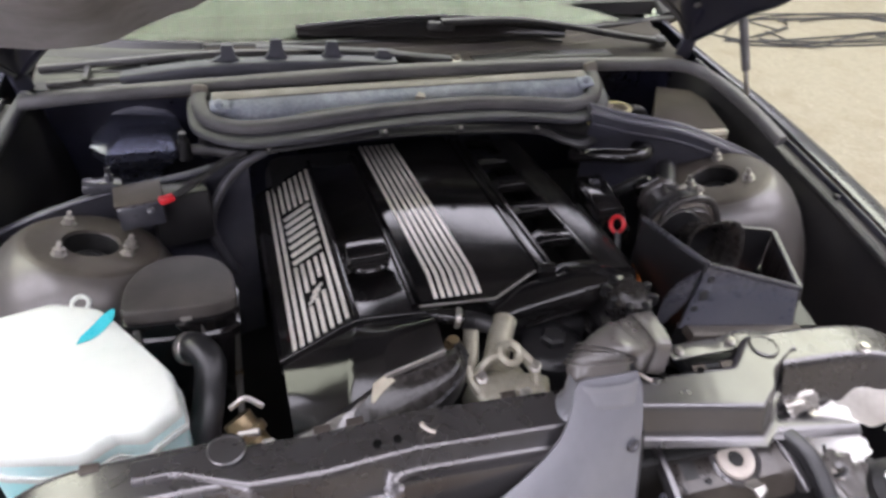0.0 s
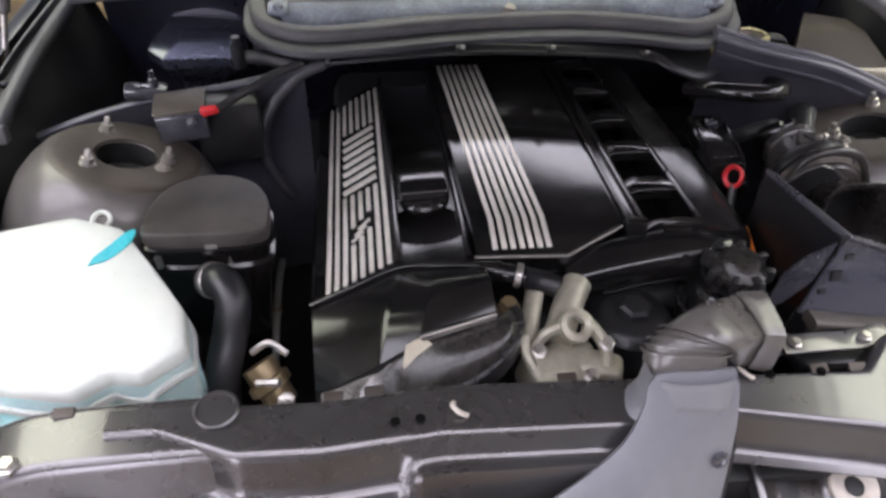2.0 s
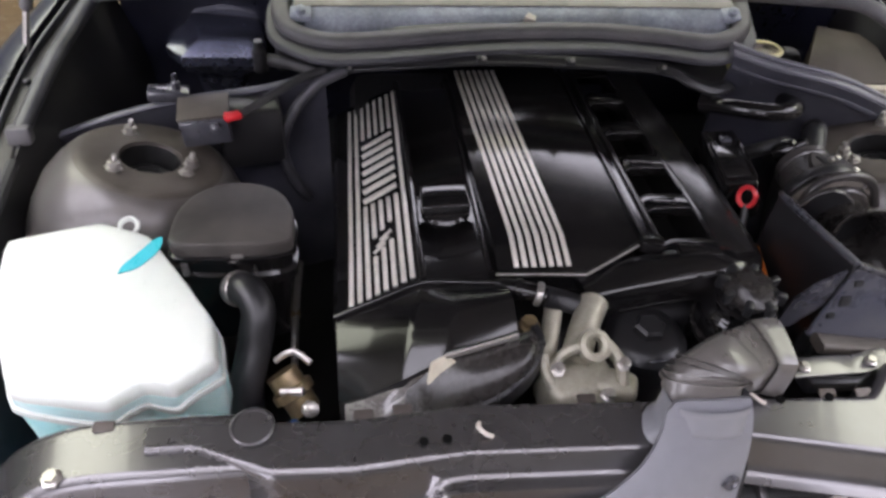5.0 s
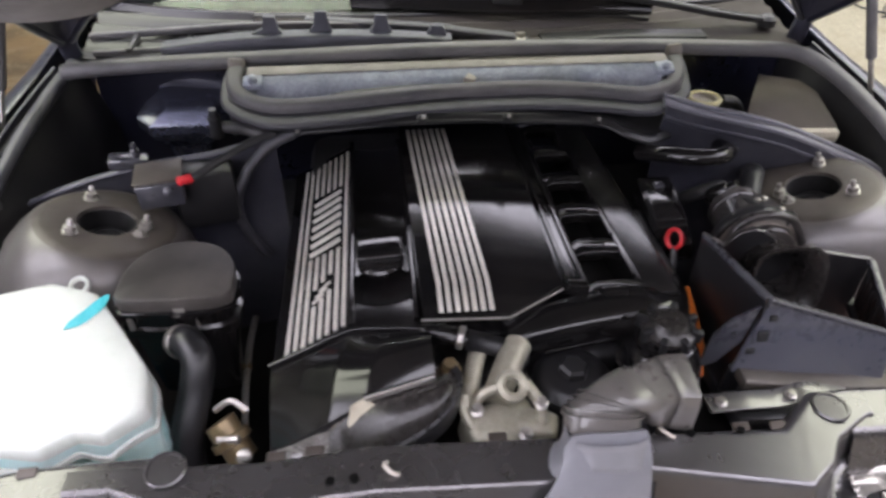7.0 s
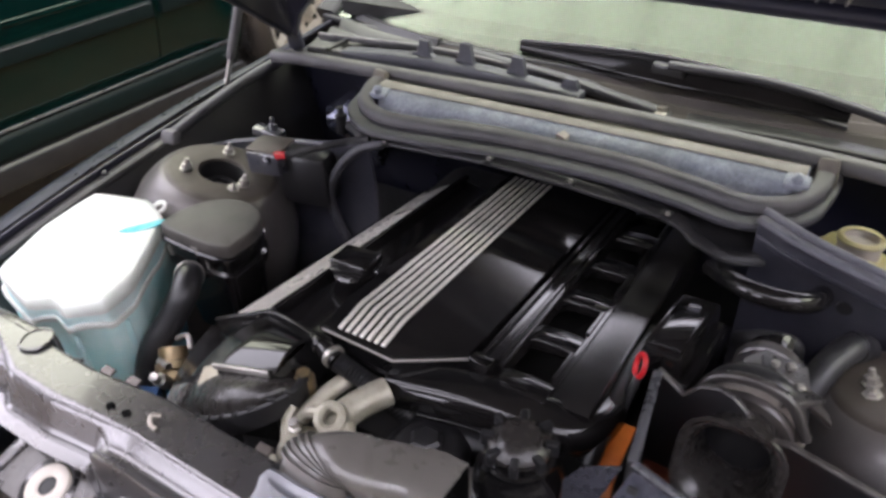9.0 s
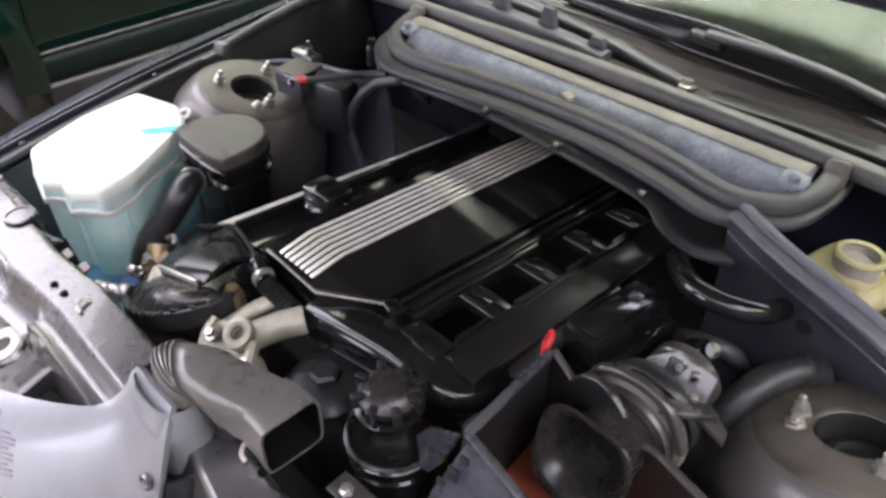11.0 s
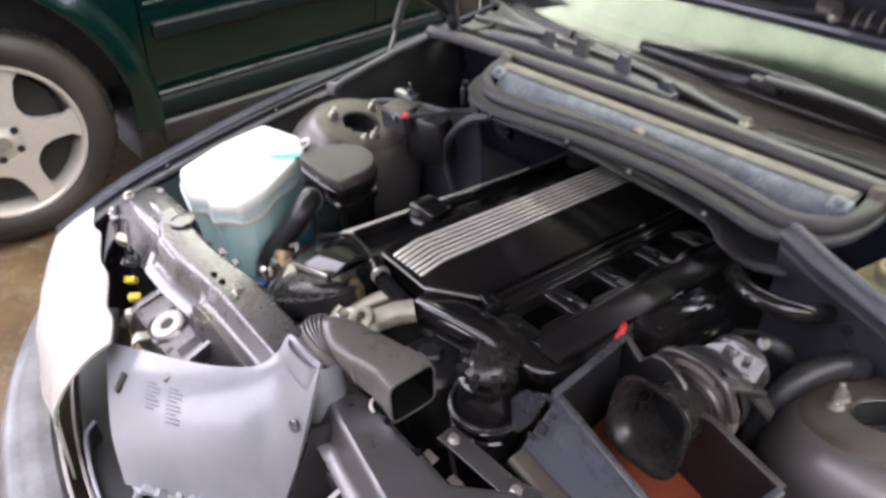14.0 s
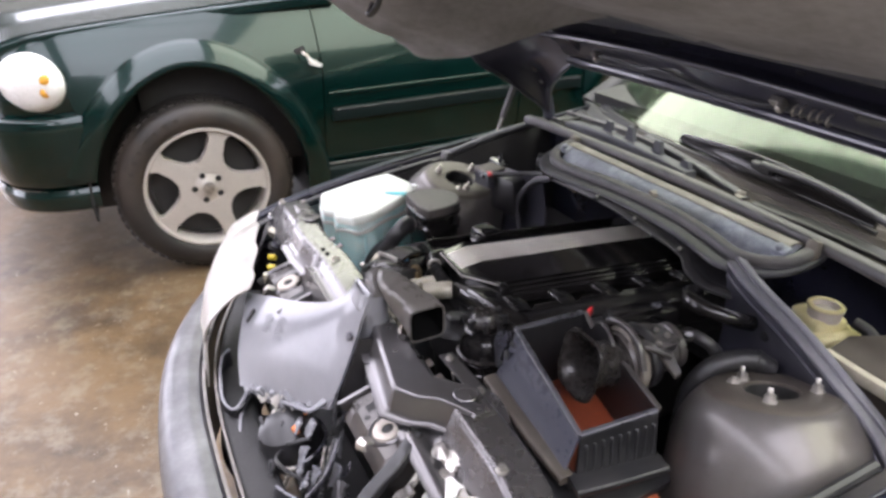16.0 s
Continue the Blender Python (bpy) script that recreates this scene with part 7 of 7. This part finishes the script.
part("pad", lathe([(0.021, 0), (0.022, 0.005), (0.017, 0.010), (0.001, 0.011)], aim((0.060, -0.510, 0.668), (0.5, -0.3, 0.8)), 20), DUCT, wreck, "round grey pad")
for k, (x, y, z, w) in enumerate(((-0.095, -0.612, 0.606, 0.030), (-0.060, -0.596, 0.618, 0.034), (-0.035, -0.600, 0.600, 0.026))):
    c = Vector((x, y, z))
    part("splinter", crumpled((c, c + Vector((w, 0.012, 0.006)), c + Vector((w * 0.8, -0.004, -0.014)), c + Vector((w * 0.2, -0.010, -0.010))), 0.004, 2.1 * k, 0.002), LENS_DIRTY, wreck, "white plastic splinter")
part("horn_body", lathe([(0.030, 0.0), (0.048, 0.01), (0.056, 0.03), (0.056, 0.075), (0.048, 0.095), (0.030, 0.105), (0.001, 0.107)], aim((0.004, -0.572, 0.500), (0.05, -0.25, 0.95)), 32), BLACK, wreck, "dusty black round horn")
part("horn_collar", lathe([(0.058, 0.0), (0.061, 0.003), (0.061, 0.010), (0.058, 0.013)], aim((0.003, -0.579, 0.535), (0.05, -0.25, 0.95)), 32, close=False), BOXGREY, wreck)
part("orange_clip", box((0.016, 0.010, 0.030), pose(0.040, -0.582, 0.592, 12, 18, 20), 0.003), BRIGHT_ORANGE, wreck, "orange plastic clip")
part("orange_clip", box((0.008, 0.008, 0.026), pose(0.012, -0.556, 0.606, 8, 25, 10), 0.002), BRIGHT_ORANGE, wreck)
for k, (x, y, z, w, h, m) in enumerate((
        (0.085, -0.556, 0.640, 0.040, 0.050, DUCT), (0.100, -0.580, 0.605, 0.036, 0.060, DUCT), (0.140, -0.560, 0.615, 0.050, 0.036, LENS_DIRTY), (0.162, -0.545, 0.605, 0.045, 0.045, DUCT),
        (0.110, -0.610, 0.580, 0.030, 0.050, LENS_DIRTY), (0.150, -0.590, 0.585, 0.040, 0.040, BOXGREY), (0.060, -0.630, 0.560, 0.040, 0.050, BLACK), (0.180, -0.585, 0.570, 0.040, 0.060, BLACK),
        (0.105, -0.520, 0.690, 0.050, 0.060, BLACK), (0.130, -0.500, 0.700, 0.040, 0.050, BOXGREY), (0.140, -0.520, 0.675, 0.030, 0.050, DARK), (0.290, -0.560, 0.640, 0.060, 0.060, BOXGREY), (0.255, -0.560, 0.650, 0.040, 0.060, BLACK),
        (0.118, -0.520, 0.628, 0.030, 0.042, DUCT), (0.132, -0.545, 0.612, 0.034, 0.050, LENS_DIRTY), (0.158, -0.576, 0.606, 0.030, 0.046, DUCT), (0.184, -0.528, 0.612, 0.028, 0.040, BOXGREY), (0.050, -0.572, 0.622, 0.036, 0.040, DUCT), (-0.012, -0.566, 0.628, 0.028, 0.034, LENS_DIRTY), (0.020, -0.602, 0.600, 0.032, 0.046, BOXGREY))):
    a = 1.1 * k
    ex, ey = Vector((math.cos(a), 0.35 * math.sin(a), 0.5 * math.sin(a + 1))) * w, Vector((0.3 * math.sin(a), -0.35, -0.9 + 0.3 * math.cos(a))) * h
    c = Vector((x, y, z))
    part("shard", crumpled((c - ex / 2, c + ex / 2, c + ex * 0.3 + ey, c - ex * 0.45 + ey * 0.8), 0.005, a, 0.003), m, wreck, "broken grey shard" if m is not BLACK else "broken black shard")
for k in (0, 3):
    part("cable", tube([(-0.06 + 0.03 * k, -0.60, 0.56), (-0.03 + 0.04 * k, -0.63, 0.59), (0.04 + 0.03 * k, -0.61, 0.58), (0.10 + 0.02 * k, -0.57, 0.62 - 0.02 * k)], 0.0035, 6), HOSE, wreck, "loose black cable")

lamp2 = empty("headlight_fragment", (0.42, -0.47, 0.60), "crushed silver headlight reflector in pieces", "headlight")


for k, (pts, m, lab) in enumerate((
        (((0.400, -0.405, 0.735), (0.530, -0.424, 0.728), (0.500, -0.470, 0.700), (0.418, -0.458, 0.705)), LENS_DIRTY, "cracked cream lamp plate"),
        (((0.352, -0.450, 0.712), (0.412, -0.440, 0.722), (0.452, -0.492, 0.690), (0.402, -0.512, 0.672)), LENS_WHITE, "curled white plastic shard"),
        (((0.366, -0.486, 0.716), (0.410, -0.520, 0.705), (0.405, -0.560, 0.650), (0.340, -0.545, 0.655)), ELBOW, "torn brown-grey scrap"),
        (((0.470, -0.480, 0.705), (0.540, -0.470, 0.700), (0.548, -0.545, 0.655), (0.480, -0.550, 0.660)), LENS_WHITE, "white plastic shard"),
        (((0.430, -0.520, 0.680), (0.475, -0.525, 0.672), (0.470, -0.590, 0.630), (0.420, -0.585, 0.640)), CHROME, "silvery reflector shard"),
        (((0.345, -0.560, 0.655), (0.420, -0.575, 0.640), (0.440, -0.630, 0.600), (0.360, -0.620, 0.610)), BOXGREY, "dark grey broken housing"),
        (((0.335, -0.428, 0.742), (0.385, -0.420, 0.748), (0.392, -0.440, 0.728), (0.340, -0.448, 0.725)), STEEL, "bright bent metal tab"))):
    part("shard", crumpled(pts, 0.007 + 0.002 * (k % 3), 1.7 * k), m, lamp2, lab)
part("lamp_rim", sweep(bmesh.new(), smooth_path([(0.345, -0.448, 0.725), (0.352, -0.475, 0.710), (0.366, -0.505, 0.690), (0.395, -0.525, 0.675)], 4), section_box(0.008, 0.010, 0.002)), LENS_DIRTY, lamp2, "broken white rim")
part("lamp_rim", sweep(bmesh.new(), smooth_path([(0.395, -0.402, 0.742), (0.440, -0.404, 0.744), (0.500, -0.412, 0.738), (0.545, -0.43, 0.725)], 4), section_box(0.010, 0.012, 0.003)), LENS_DIRTY, lamp2)
for k in range(5):
    p = Vector((0.36 + 0.038 * k, -0.50 - 0.012 * (k % 3), 0.665 - 0.006 * k))
    part("wire", tube([p, p + Vector((0.02, -0.02, 0.03)), p + Vector((0.045, 0.01, 0.02)), p + Vector((0.06, -0.03, -0.02))], 0.003, 6), HOSE, lamp2, "loose black wire")
part("frame", sweep(bmesh.new(), smooth_path([(0.30, -0.455, 0.735), (0.33, -0.50, 0.72), (0.345, -0.56, 0.68), (0.40, -0.62, 0.64)], 4), section_box(0.022, 0.016, 0.004)), BLACK, lamp2, "black lamp frame")
part("bulb_holder", lathe([(0.03, 0), (0.032, 0.03), (0.024, 0.04), (0.02, 0.02), (0.001, 0.02)], aim((0.43, -0.53, 0.665), (0.1, -0.5, 0.8)), 22), DARK, lamp2)

# ---- green off-road vehicle parked alongside ----
suv = empty("off_road_vehicle", (-2.6, 1.0, 0), "dark green off-road vehicle with silver five-spoke wheels", "car")
SX = -1.945          # outer face of its flank
HUB = (-0.470, 0.372)


def flank_x(y, z):
    """How far the flank stands out at a height."""
    belly = 0.055 * max(0.0, min(1.0, (0.70 - z) / 0.35)) ** 2 + 0.10 * max(0.0, (z - 0.74) / 0.35) ** 1.6
    nose = 0.30 * max(0.0, (-0.85 - y) / 0.55) ** 2.2
    r = math.hypot(y - HUB[0], z - HUB[1])
    flare = 0.010 * math.exp(-((r - 0.47) / 0.06) ** 2) if z > 0.30 else 0.0
    r2 = math.hypot(y - 1.87, z - HUB[1])
    flare2 = 0.045 * math.exp(-((r2 - 0.455) / 0.06) ** 2) if z > 0.30 else 0.0
    return SX - belly - nose + max(flare, flare2) - 0.02


def flank(outline, name, material, label, cuts=5):
    bm = bmesh.new()
    vs = [bm.verts.new((0, y, z)) for y, z in outline]
    es = [bm.edges.new((vs[i], vs[(i + 1) % len(vs)])) for i in range(len(vs))]
    bmesh.ops.triangle_fill(bm, edges=es, use_beauty=True)
    for _ in range(cuts):
        long = [e for e in bm.edges if e.calc_length() > 0.042]
        if long:
            bmesh.ops.subdivide_edges(bm, edges=long, cuts=1)
            bmesh.ops.triangulate(bm, faces=bm.faces[:])
    for v in bm.verts:
        v.co.x = flank_x(v.co.y, v.co.z)
    back = bmesh.ops.extrude_face_region(bm, geom=bm.faces[:])
    for v in [g for g in back["geom"] if isinstance(g, bmesh.types.BMVert)]:
        v.co.x -= 0.03
    return part(name, bm, material, suv, label, sharp=50)


def arc(cy, r, a0, a1, n=18, cz=HUB[1]):
    return [(cy + r * math.cos(radians(a0 + (a1 - a0) * i / n)), cz + r * math.sin(radians(a0 + (a1 - a0) * i / n))) for i in range(n + 1)]


wing_line = [(0.045, 0.33), (0.06, 0.62), (0.07, 0.80), (0.06, 1.06), (-0.20, 1.075), (-0.55, 1.06), (-0.90, 1.025), (-1.02, 0.99), (-0.93, 0.88), (-0.90, 0.74), (-0.86, 0.715), (-0.885, 0.55)]
flank(wing_line + [(y, HUB[1] + (z - HUB[1]) * (1.0 + 0.17 * max(0.0, (z - HUB[1]) / 0.44))) for y, z in arc(HUB[0], 0.440, 155, -5)], "front_wing", GREEN, "glossy dark green front wing")


def flare_shape(u, v):
    """A wide rolled flare round the wheel opening."""
    a = radians(166 - 178 * u)
    out, r = along([(0.000, 0.418, 0), (0.030, 0.416, 0), (0.044, 0.424, 0), (0.048, 0.440, 0), (0.045, 0.462, 0), (0.034, 0.486, 0), (0.016, 0.506, 0), (-0.004, 0.520, 0)], v)[:2]
    y, z = HUB[0] + (r + 0.012) * math.cos(a), HUB[1] + (r + 0.012 + 0.075 * max(0.0, math.sin(a))) * math.sin(a)
    ends = min(1.0, 6 * min(u, 1 - u) + 0.15)
    return (SX - 0.02 - 0.10 * max(0.0, (z - 0.74) / 0.35) ** 1.6 + out * ends + 0.004, y, z)


arch = part("arch_flare", sheet(flare_shape, 40, 21, 0.006, 1), GREEN, suv, "wide glossy green wheel arch flare", sharp=60)
part("arch_lining", sheet(lambda u, v: (SX - 0.035 - 0.30 * v, HUB[0] + 0.455 * math.cos(radians(188 - 212 * u)), HUB[1] + 0.515 * math.sin(radians(188 - 212 * u))), 28, 3, 0.01, 1), DARK, suv, "black wheel arch lining")
part("arch_closing_panel", box((0.26, 0.02, 0.30), pose(SX - 0.22, -0.905, 0.62), 0.006), DARK, suv, "black panel closing the arch behind the bumper")
part("arch_inner_wall", box((0.02, 0.96, 0.62), pose(SX - 0.345, HUB[0], 0.56), 0.006), DARK, suv, "black inner wall of the wheel arch")
door = flank([(0.050, 0.335), (0.066, 0.62), (0.076, 0.80), (0.066, 1.06), (1.05, 1.085), (1.04, 0.335)], "front_door", GREEN, "dark green front door")
flank([(1.046, 0.335), (1.056, 1.085), (1.42, 1.095), (1.42, 0.80), (1.40, 0.60), (1.41, 0.335)], "rear_door", GREEN, "dark green rear door")
flank([(1.426, 0.80), (1.426, 1.095), (2.57, 1.08), (2.60, 0.60), (2.37, 0.55)] + arc(1.87, 0.425, 10, 180) + [(1.42, 0.335), (1.408, 0.60)], "rear_wing", GREEN, "dark green rear wing")
for y0, y1, nm in ((0.10, 1.03, "door_moulding"), (1.07, 1.39, "door_moulding")):
    m = part(nm, sweep(bmesh.new(), [(flank_x(y, 0.61) + 0.006, y, 0.61) for y in [y0 + (y1 - y0) * k / 12 for k in range(13)]], section_box(0.018, 0.060, 0.006), up=(0, 0, 1)), GREEN_DARK, suv, "dark protective door moulding")
    part("line", sweep(bmesh.new(), [(flank_x(y, 0.625) + 0.016, y, 0.632) for y in [y0 + 0.01 + (y1 - y0 - 0.02) * k / 12 for k in range(13)]], section_box(0.003, 0.004, 0.001)), BOXGREY, m)
part("crease", sweep(bmesh.new(), [(flank_x(y, 0.70) + 0.001, y, 0.70 + 0.008 * (y > 1)) for y in [0.09 + 1.30 * k / 24 for k in range(25)]], section_box(0.010, 0.022, 0.004)), GREEN, suv, "raised body crease")
part("sill", sweep(bmesh.new(), [(SX - 0.075, y, 0.33) for y in (0.06, 0.6, 1.2, 1.40)], section_box(0.10, 0.10, 0.03)), GREEN_DARK, suv, "dark sill board")
part("running_board", box((0.14, 1.40, 0.10), pose(SX - 0.09, 0.74, 0.235), 0.02, 3), BLACK, suv, "black running board below the doors")
part("sill_line", sweep(bmesh.new(), [(SX - 0.035, y, 0.385) for y in (0.06, 0.6, 1.2, 1.40)], section_box(0.012, 0.010, 0.003)), BOXGREY, suv, "grey edge line of the sill")


def hood_shape(u, v):
    a = -1 + 2 * u
    y = -1.22 + 1.38 * v
    return (SX - 0.90 + 0.80 * a + 0.06 * a * (v - 1) * 1.5, y + 0.10 * a * a * (1 - v), 0.995 + 0.115 * v ** 0.6 + 0.045 * (1 - a * a) + 0.025 * math.exp(-((abs(a) - 0.55) / 0.14) ** 2))


part("bonnet", sheet(hood_shape, 28, 16, 0.01, -1), GREEN, suv, "dark green bonnet reflecting the bright roof")
part("gap_strip", sweep(bmesh.new(), [Vector(hood_shape(1.0, k / 12)) + Vector((0.012, 0, -0.022)) for k in range(13)], section_box(0.03, 0.05, 0.01)), GREEN, suv)


CORNER = [(0.0, -0.885), (-0.003, -1.0), (-0.045, -1.12), (-0.16, -1.235), (-0.40, -1.315), (-0.90, -1.36)]
ROUND = [Vector((x, y, 0)) for x, y in CORNER]
ROUND = smooth_path(ROUND + [Vector((-1.80 - p.x, p.y, 0)) for p in ROUND[-2::-1]], 6)


def around(prof):
    """A sheet round the nose: prof holds (inset, height) pairs from top to bottom."""
    def f(u, v):
        k = u * (len(ROUND) - 1)
        i = min(int(k), len(ROUND) - 2)
        p = lerp(ROUND[i], ROUND[i + 1], k - i)
        d = (ROUND[i + 1] - ROUND[i]).normalized()
        out = Vector((-d.y, d.x, 0))
        if out.dot(p - Vector((-0.90, -0.4, 0))) < 0:
            out = -out
        inset, z = along([(a, b, 0) for a, b in prof], v)[:2]
        q = p - out * inset
        return (SX + q.x, q.y, z)
    return f


bump = part("front_bumper", sheet(around([(0.075, 0.748), (0.03, 0.748), (0.004, 0.738), (-0.004, 0.715), (-0.002, 0.64), (0.012, 0.55), (0.035, 0.47), (0.06, 0.44)]), 80, 21, 0.012, 1), GREEN, suv, "glossy dark green front bumper", sharp=60)
part("lower_lip", sheet(around([(0.045, 0.445), (0.035, 0.42), (0.045, 0.36), (0.08, 0.345)]), 60, 9, 0.012, 1), GREEN, bump, "dark lower lip", sharp=60)
part("nose_panel", sheet(around([(0.055, 0.745), (0.05, 0.80), (0.062, 0.88), (0.10, 0.95), (0.17, 1.005)]), 80, 12, 0.01, 1), GREEN, suv, "dark green nose panel round the headlight", sharp=60)
part("grille", box((1.0, 0.06, 0.20), pose(SX - 0.90, -1.235, 0.86, 12), 0.02), BLACK, suv, "dark grille")
hl_m = Matrix.Translation((SX - 0.06, -1.03, 0.872)) @ pose(0, 0, 0, 0, 0, 52) @ pose(0, 0, 0, 90, 0, 0)
head_lamp = part("headlight", lathe([(0.118, -0.02), (0.118, 0.0), (0.112, 0.018), (0.09, 0.036), (0.05, 0.048), (0.001, 0.052)], hl_m @ Matrix.Diagonal((1.15, 0.92, 1, 1)), 36), LENS_WHITE, suv, "large bright oval headlight")
AMBER = surface("amber_lens", (0.80, 0.40, 0.06), 0.25)
for x, y in ((0.098, 0.020), (0.088, -0.026)):
    part("indicator", lathe([(0.020, -0.006), (0.020, 0.004), (0.014, 0.009), (0.001, 0.011)], hl_m @ pose(x, y, 0.030, 0, 45, 0), 18), AMBER, head_lamp, "amber indicator spot")
part("repeater", prism([(SX + 0.010, 0.000, 0.872), (SX + 0.014, 0.030, 0.858), (SX + 0.014, 0.062, 0.836), (SX + 0.012, 0.050, 0.826), (SX + 0.012, 0.008, 0.842)], (0.018, 0, 0.004), 0.004), LENS_WHITE, suv, "loose clear side repeater hanging out")
part("repeater_hole", box((0.004, 0.045, 0.028), pose(flank_x(-0.01, 0.895) + 0.002, -0.012, 0.893, 20), 0.001), DARK, suv, "dark hole of the side repeater")
part("repeater_wire", tube([(SX + 0.0, -0.012, 0.893), (SX + 0.02, -0.005, 0.885), (SX + 0.02, 0.012, 0.868)], 0.006, 8), CREAM, suv, "short pale wire")
part("glasshouse", sheet(lambda u, v: (SX - 0.10 - 0.28 * v, 0.20 + 0.55 * v + (2.30 - 0.65 * v) * u, 1.09 + 0.55 * v), 14, 8, 0.03, 1), DARKGLASS, suv, "dark side windows")
part("windscreen", sheet(lambda u, v: (SX - 0.90 + 0.72 * (-1 + 2 * u) * (1 - 0.15 * v), 0.14 + 0.62 * v, 1.10 + 0.55 * v), 12, 8, 0.02, -1), DARKGLASS, suv, "dark windscreen")
part("roof", sheet(lambda u, v: (SX - 0.90 + 0.62 * (-1 + 2 * u), 0.75 + 1.7 * v, 1.66 + 0.04 * math.sin(math.pi * v) - 0.03 * (-1 + 2 * u) ** 2), 10, 10, 0.03, -1), GREEN, suv, "dark green roof")
part("body_core", box((1.62, 3.2, 0.55), pose(SX - 0.98, 0.92, 0.66), 0.05), DARK, suv)
part("mirror", box((0.10, 0.09, 0.15), pose(SX + 0.05, 0.45, 1.17), 0.03, 3), GREEN, suv, "dark green door mirror")


def wheel(y, front=True):
    m = Matrix.Translation((SX - 0.015, y, HUB[1])) @ pose(0, 0, 0, 0, 90, 0)
    wide = m @ Matrix.Diagonal((1.03, 1.03, 1, 1))
    tyre_prof = [(0.248, -0.20), (0.272, -0.235), (0.33, -0.245), (0.354, -0.235), (0.365, -0.20), (0.367, -0.12), (0.365, -0.045), (0.356, -0.018), (0.343, -0.004), (0.322, 0.006), (0.300, 0.010), (0.285, 0.008), (0.266, 0.002), (0.259, -0.006), (0.255, -0.02)]
    w = part("wheel", lathe([(0.249, -0.010), (0.252, -0.002), (0.250, 0.003), (0.241, 0.003), (0.236, -0.004), (0.232, -0.03), (0.225, -0.16), (0.20, -0.165), (0.10, -0.165)], wide, 60, close=False), RIM, suv, "silver alloy wheel with five wide spokes", sharp=50)
    part("tyre", lathe(tyre_prof, m, 72, close=False), TYRE, w, "worn black tyre with brown dust")
    # dark backing added so the gaps between the spokes look shaded
    part("inner_disc", lathe([(0.001, -0.070), (0.222, -0.070), (0.222, -0.085), (0.001, -0.085)], m, 40), DARK, w, "added dark backing disc for the shade behind the spokes")
    for k in range(5):
        a = 2 * math.pi * k / 5 + 0.314
        pts = [(0.060, -0.070), (0.092, -0.064), (0.110, -0.046), (0.145, -0.034), (0.205, -0.031), (0.238, -0.050), (0.246, 0.0), (0.238, 0.050), (0.205, 0.031), (0.145, 0.034), (0.110, 0.046), (0.092, 0.064), (0.060, 0.070)]
        sp = prism([(r * math.cos(a) - t * math.sin(a), r * math.sin(a) + t * math.cos(a), -0.004 - 0.012 * (1 - abs(r - 0.14) / 0.14)) for r, t in pts], (0, 0, -0.045), 0.008, 3)
        bmesh.ops.transform(sp, matrix=wide, verts=sp.verts[:])
        part("spoke", sp, RIM, w, "wide tapered spoke")
        b = a + math.pi / 5
        part("wheel_bolt", lathe([(0.0125, -0.01), (0.0125, 0.004), (0.001, 0.004)], m @ pose(0.056 * math.cos(b), 0.056 * math.sin(b), -0.0145), 14), DARK, w, "recessed wheel bolt")
    part("hub_disc", lathe([(0.104, -0.050), (0.099, -0.022), (0.088, -0.0145), (0.036, -0.0125), (0.033, -0.010), (0.028, -0.008), (0.001, -0.007)], m, 40), RIM, w, "round hub with a plain cap")
    part("hub_cap", lathe([(0.027, -0.008), (0.026, -0.004), (0.020, -0.003), (0.001, -0.0025)], m, 28), STEEL, w, "plain silver centre cap")
    part("inner_disc", lathe([(0.155, -0.10), (0.155, -0.085), (0.05, -0.08), (0.001, -0.08)], m, 40), DARK, w, "dark brake disc")
    # tread blocks round the tyre's shoulder
    tread = bmesh.new()
    for k in range(60):
        a = 2 * math.pi * k / 60
        for t0 in (-0.055, -0.105, -0.155, -0.205):
            off = (0.03 if int(t0 * 20) % 2 else 0.0)
            b = box((0.008, 0.026, 0.036), m @ pose(0, 0, 0, 0, 0, math.degrees(a + off)) @ pose(0.3665, 0, t0), 0.0)
            me = bpy.data.meshes.new("t")
            b.to_mesh(me)
            b.free()
            tread.from_mesh(me)
            bpy.data.meshes.remove(me)
    part("tread", tread, TYRE, w, kind="stuff")
    # lettering on the wall of the tyre, unreadable: raised bars
    for k in range(7):
        a = radians(196 + 9 * k)
        part("raised_mark", box((0.026, 0.020 + 0.008 * (k % 2), 0.003), m @ pose(0, 0, 0, 0, 0, math.degrees(a)) @ pose(0.310, 0, 0.0085), 0.001, 1), TYRE, w)
    return w


wheel(HUB[0])
wheel(1.87)

# ---- loose things on the floor ----
leads = empty("cable_heap", (3.2, 2.5, 0), "loose heap of thin dark cables on the floor", "cable")
rng = random.Random(4)
for k in range(6):
    pts, a = [], rng.uniform(0, 6)
    for i in range(7):
        a += rng.uniform(0.6, 1.3)
        r = rng.uniform(0.25, 0.75)
        pts.append((3.25 + r * math.cos(a) * 1.3, 2.55 + 0.45 * r * math.sin(a), 0.006 + 0.002 * k))
    part("lead", tube(pts, 0.005, 6, 6), HOSE, leads)
part("lead", tube([(3.4, 2.4, 0.006), (3.8, 2.2, 0.006), (4.2, 2.05, 0.006), (4.8, 1.9, 0.006)], 0.005, 6), HOSE, leads)
part("lead", tube([(3.2, 1.95, 0.006), (3.5, 1.85, 0.006), (3.9, 1.95, 0.006)], 0.005, 6), HOSE, leads)
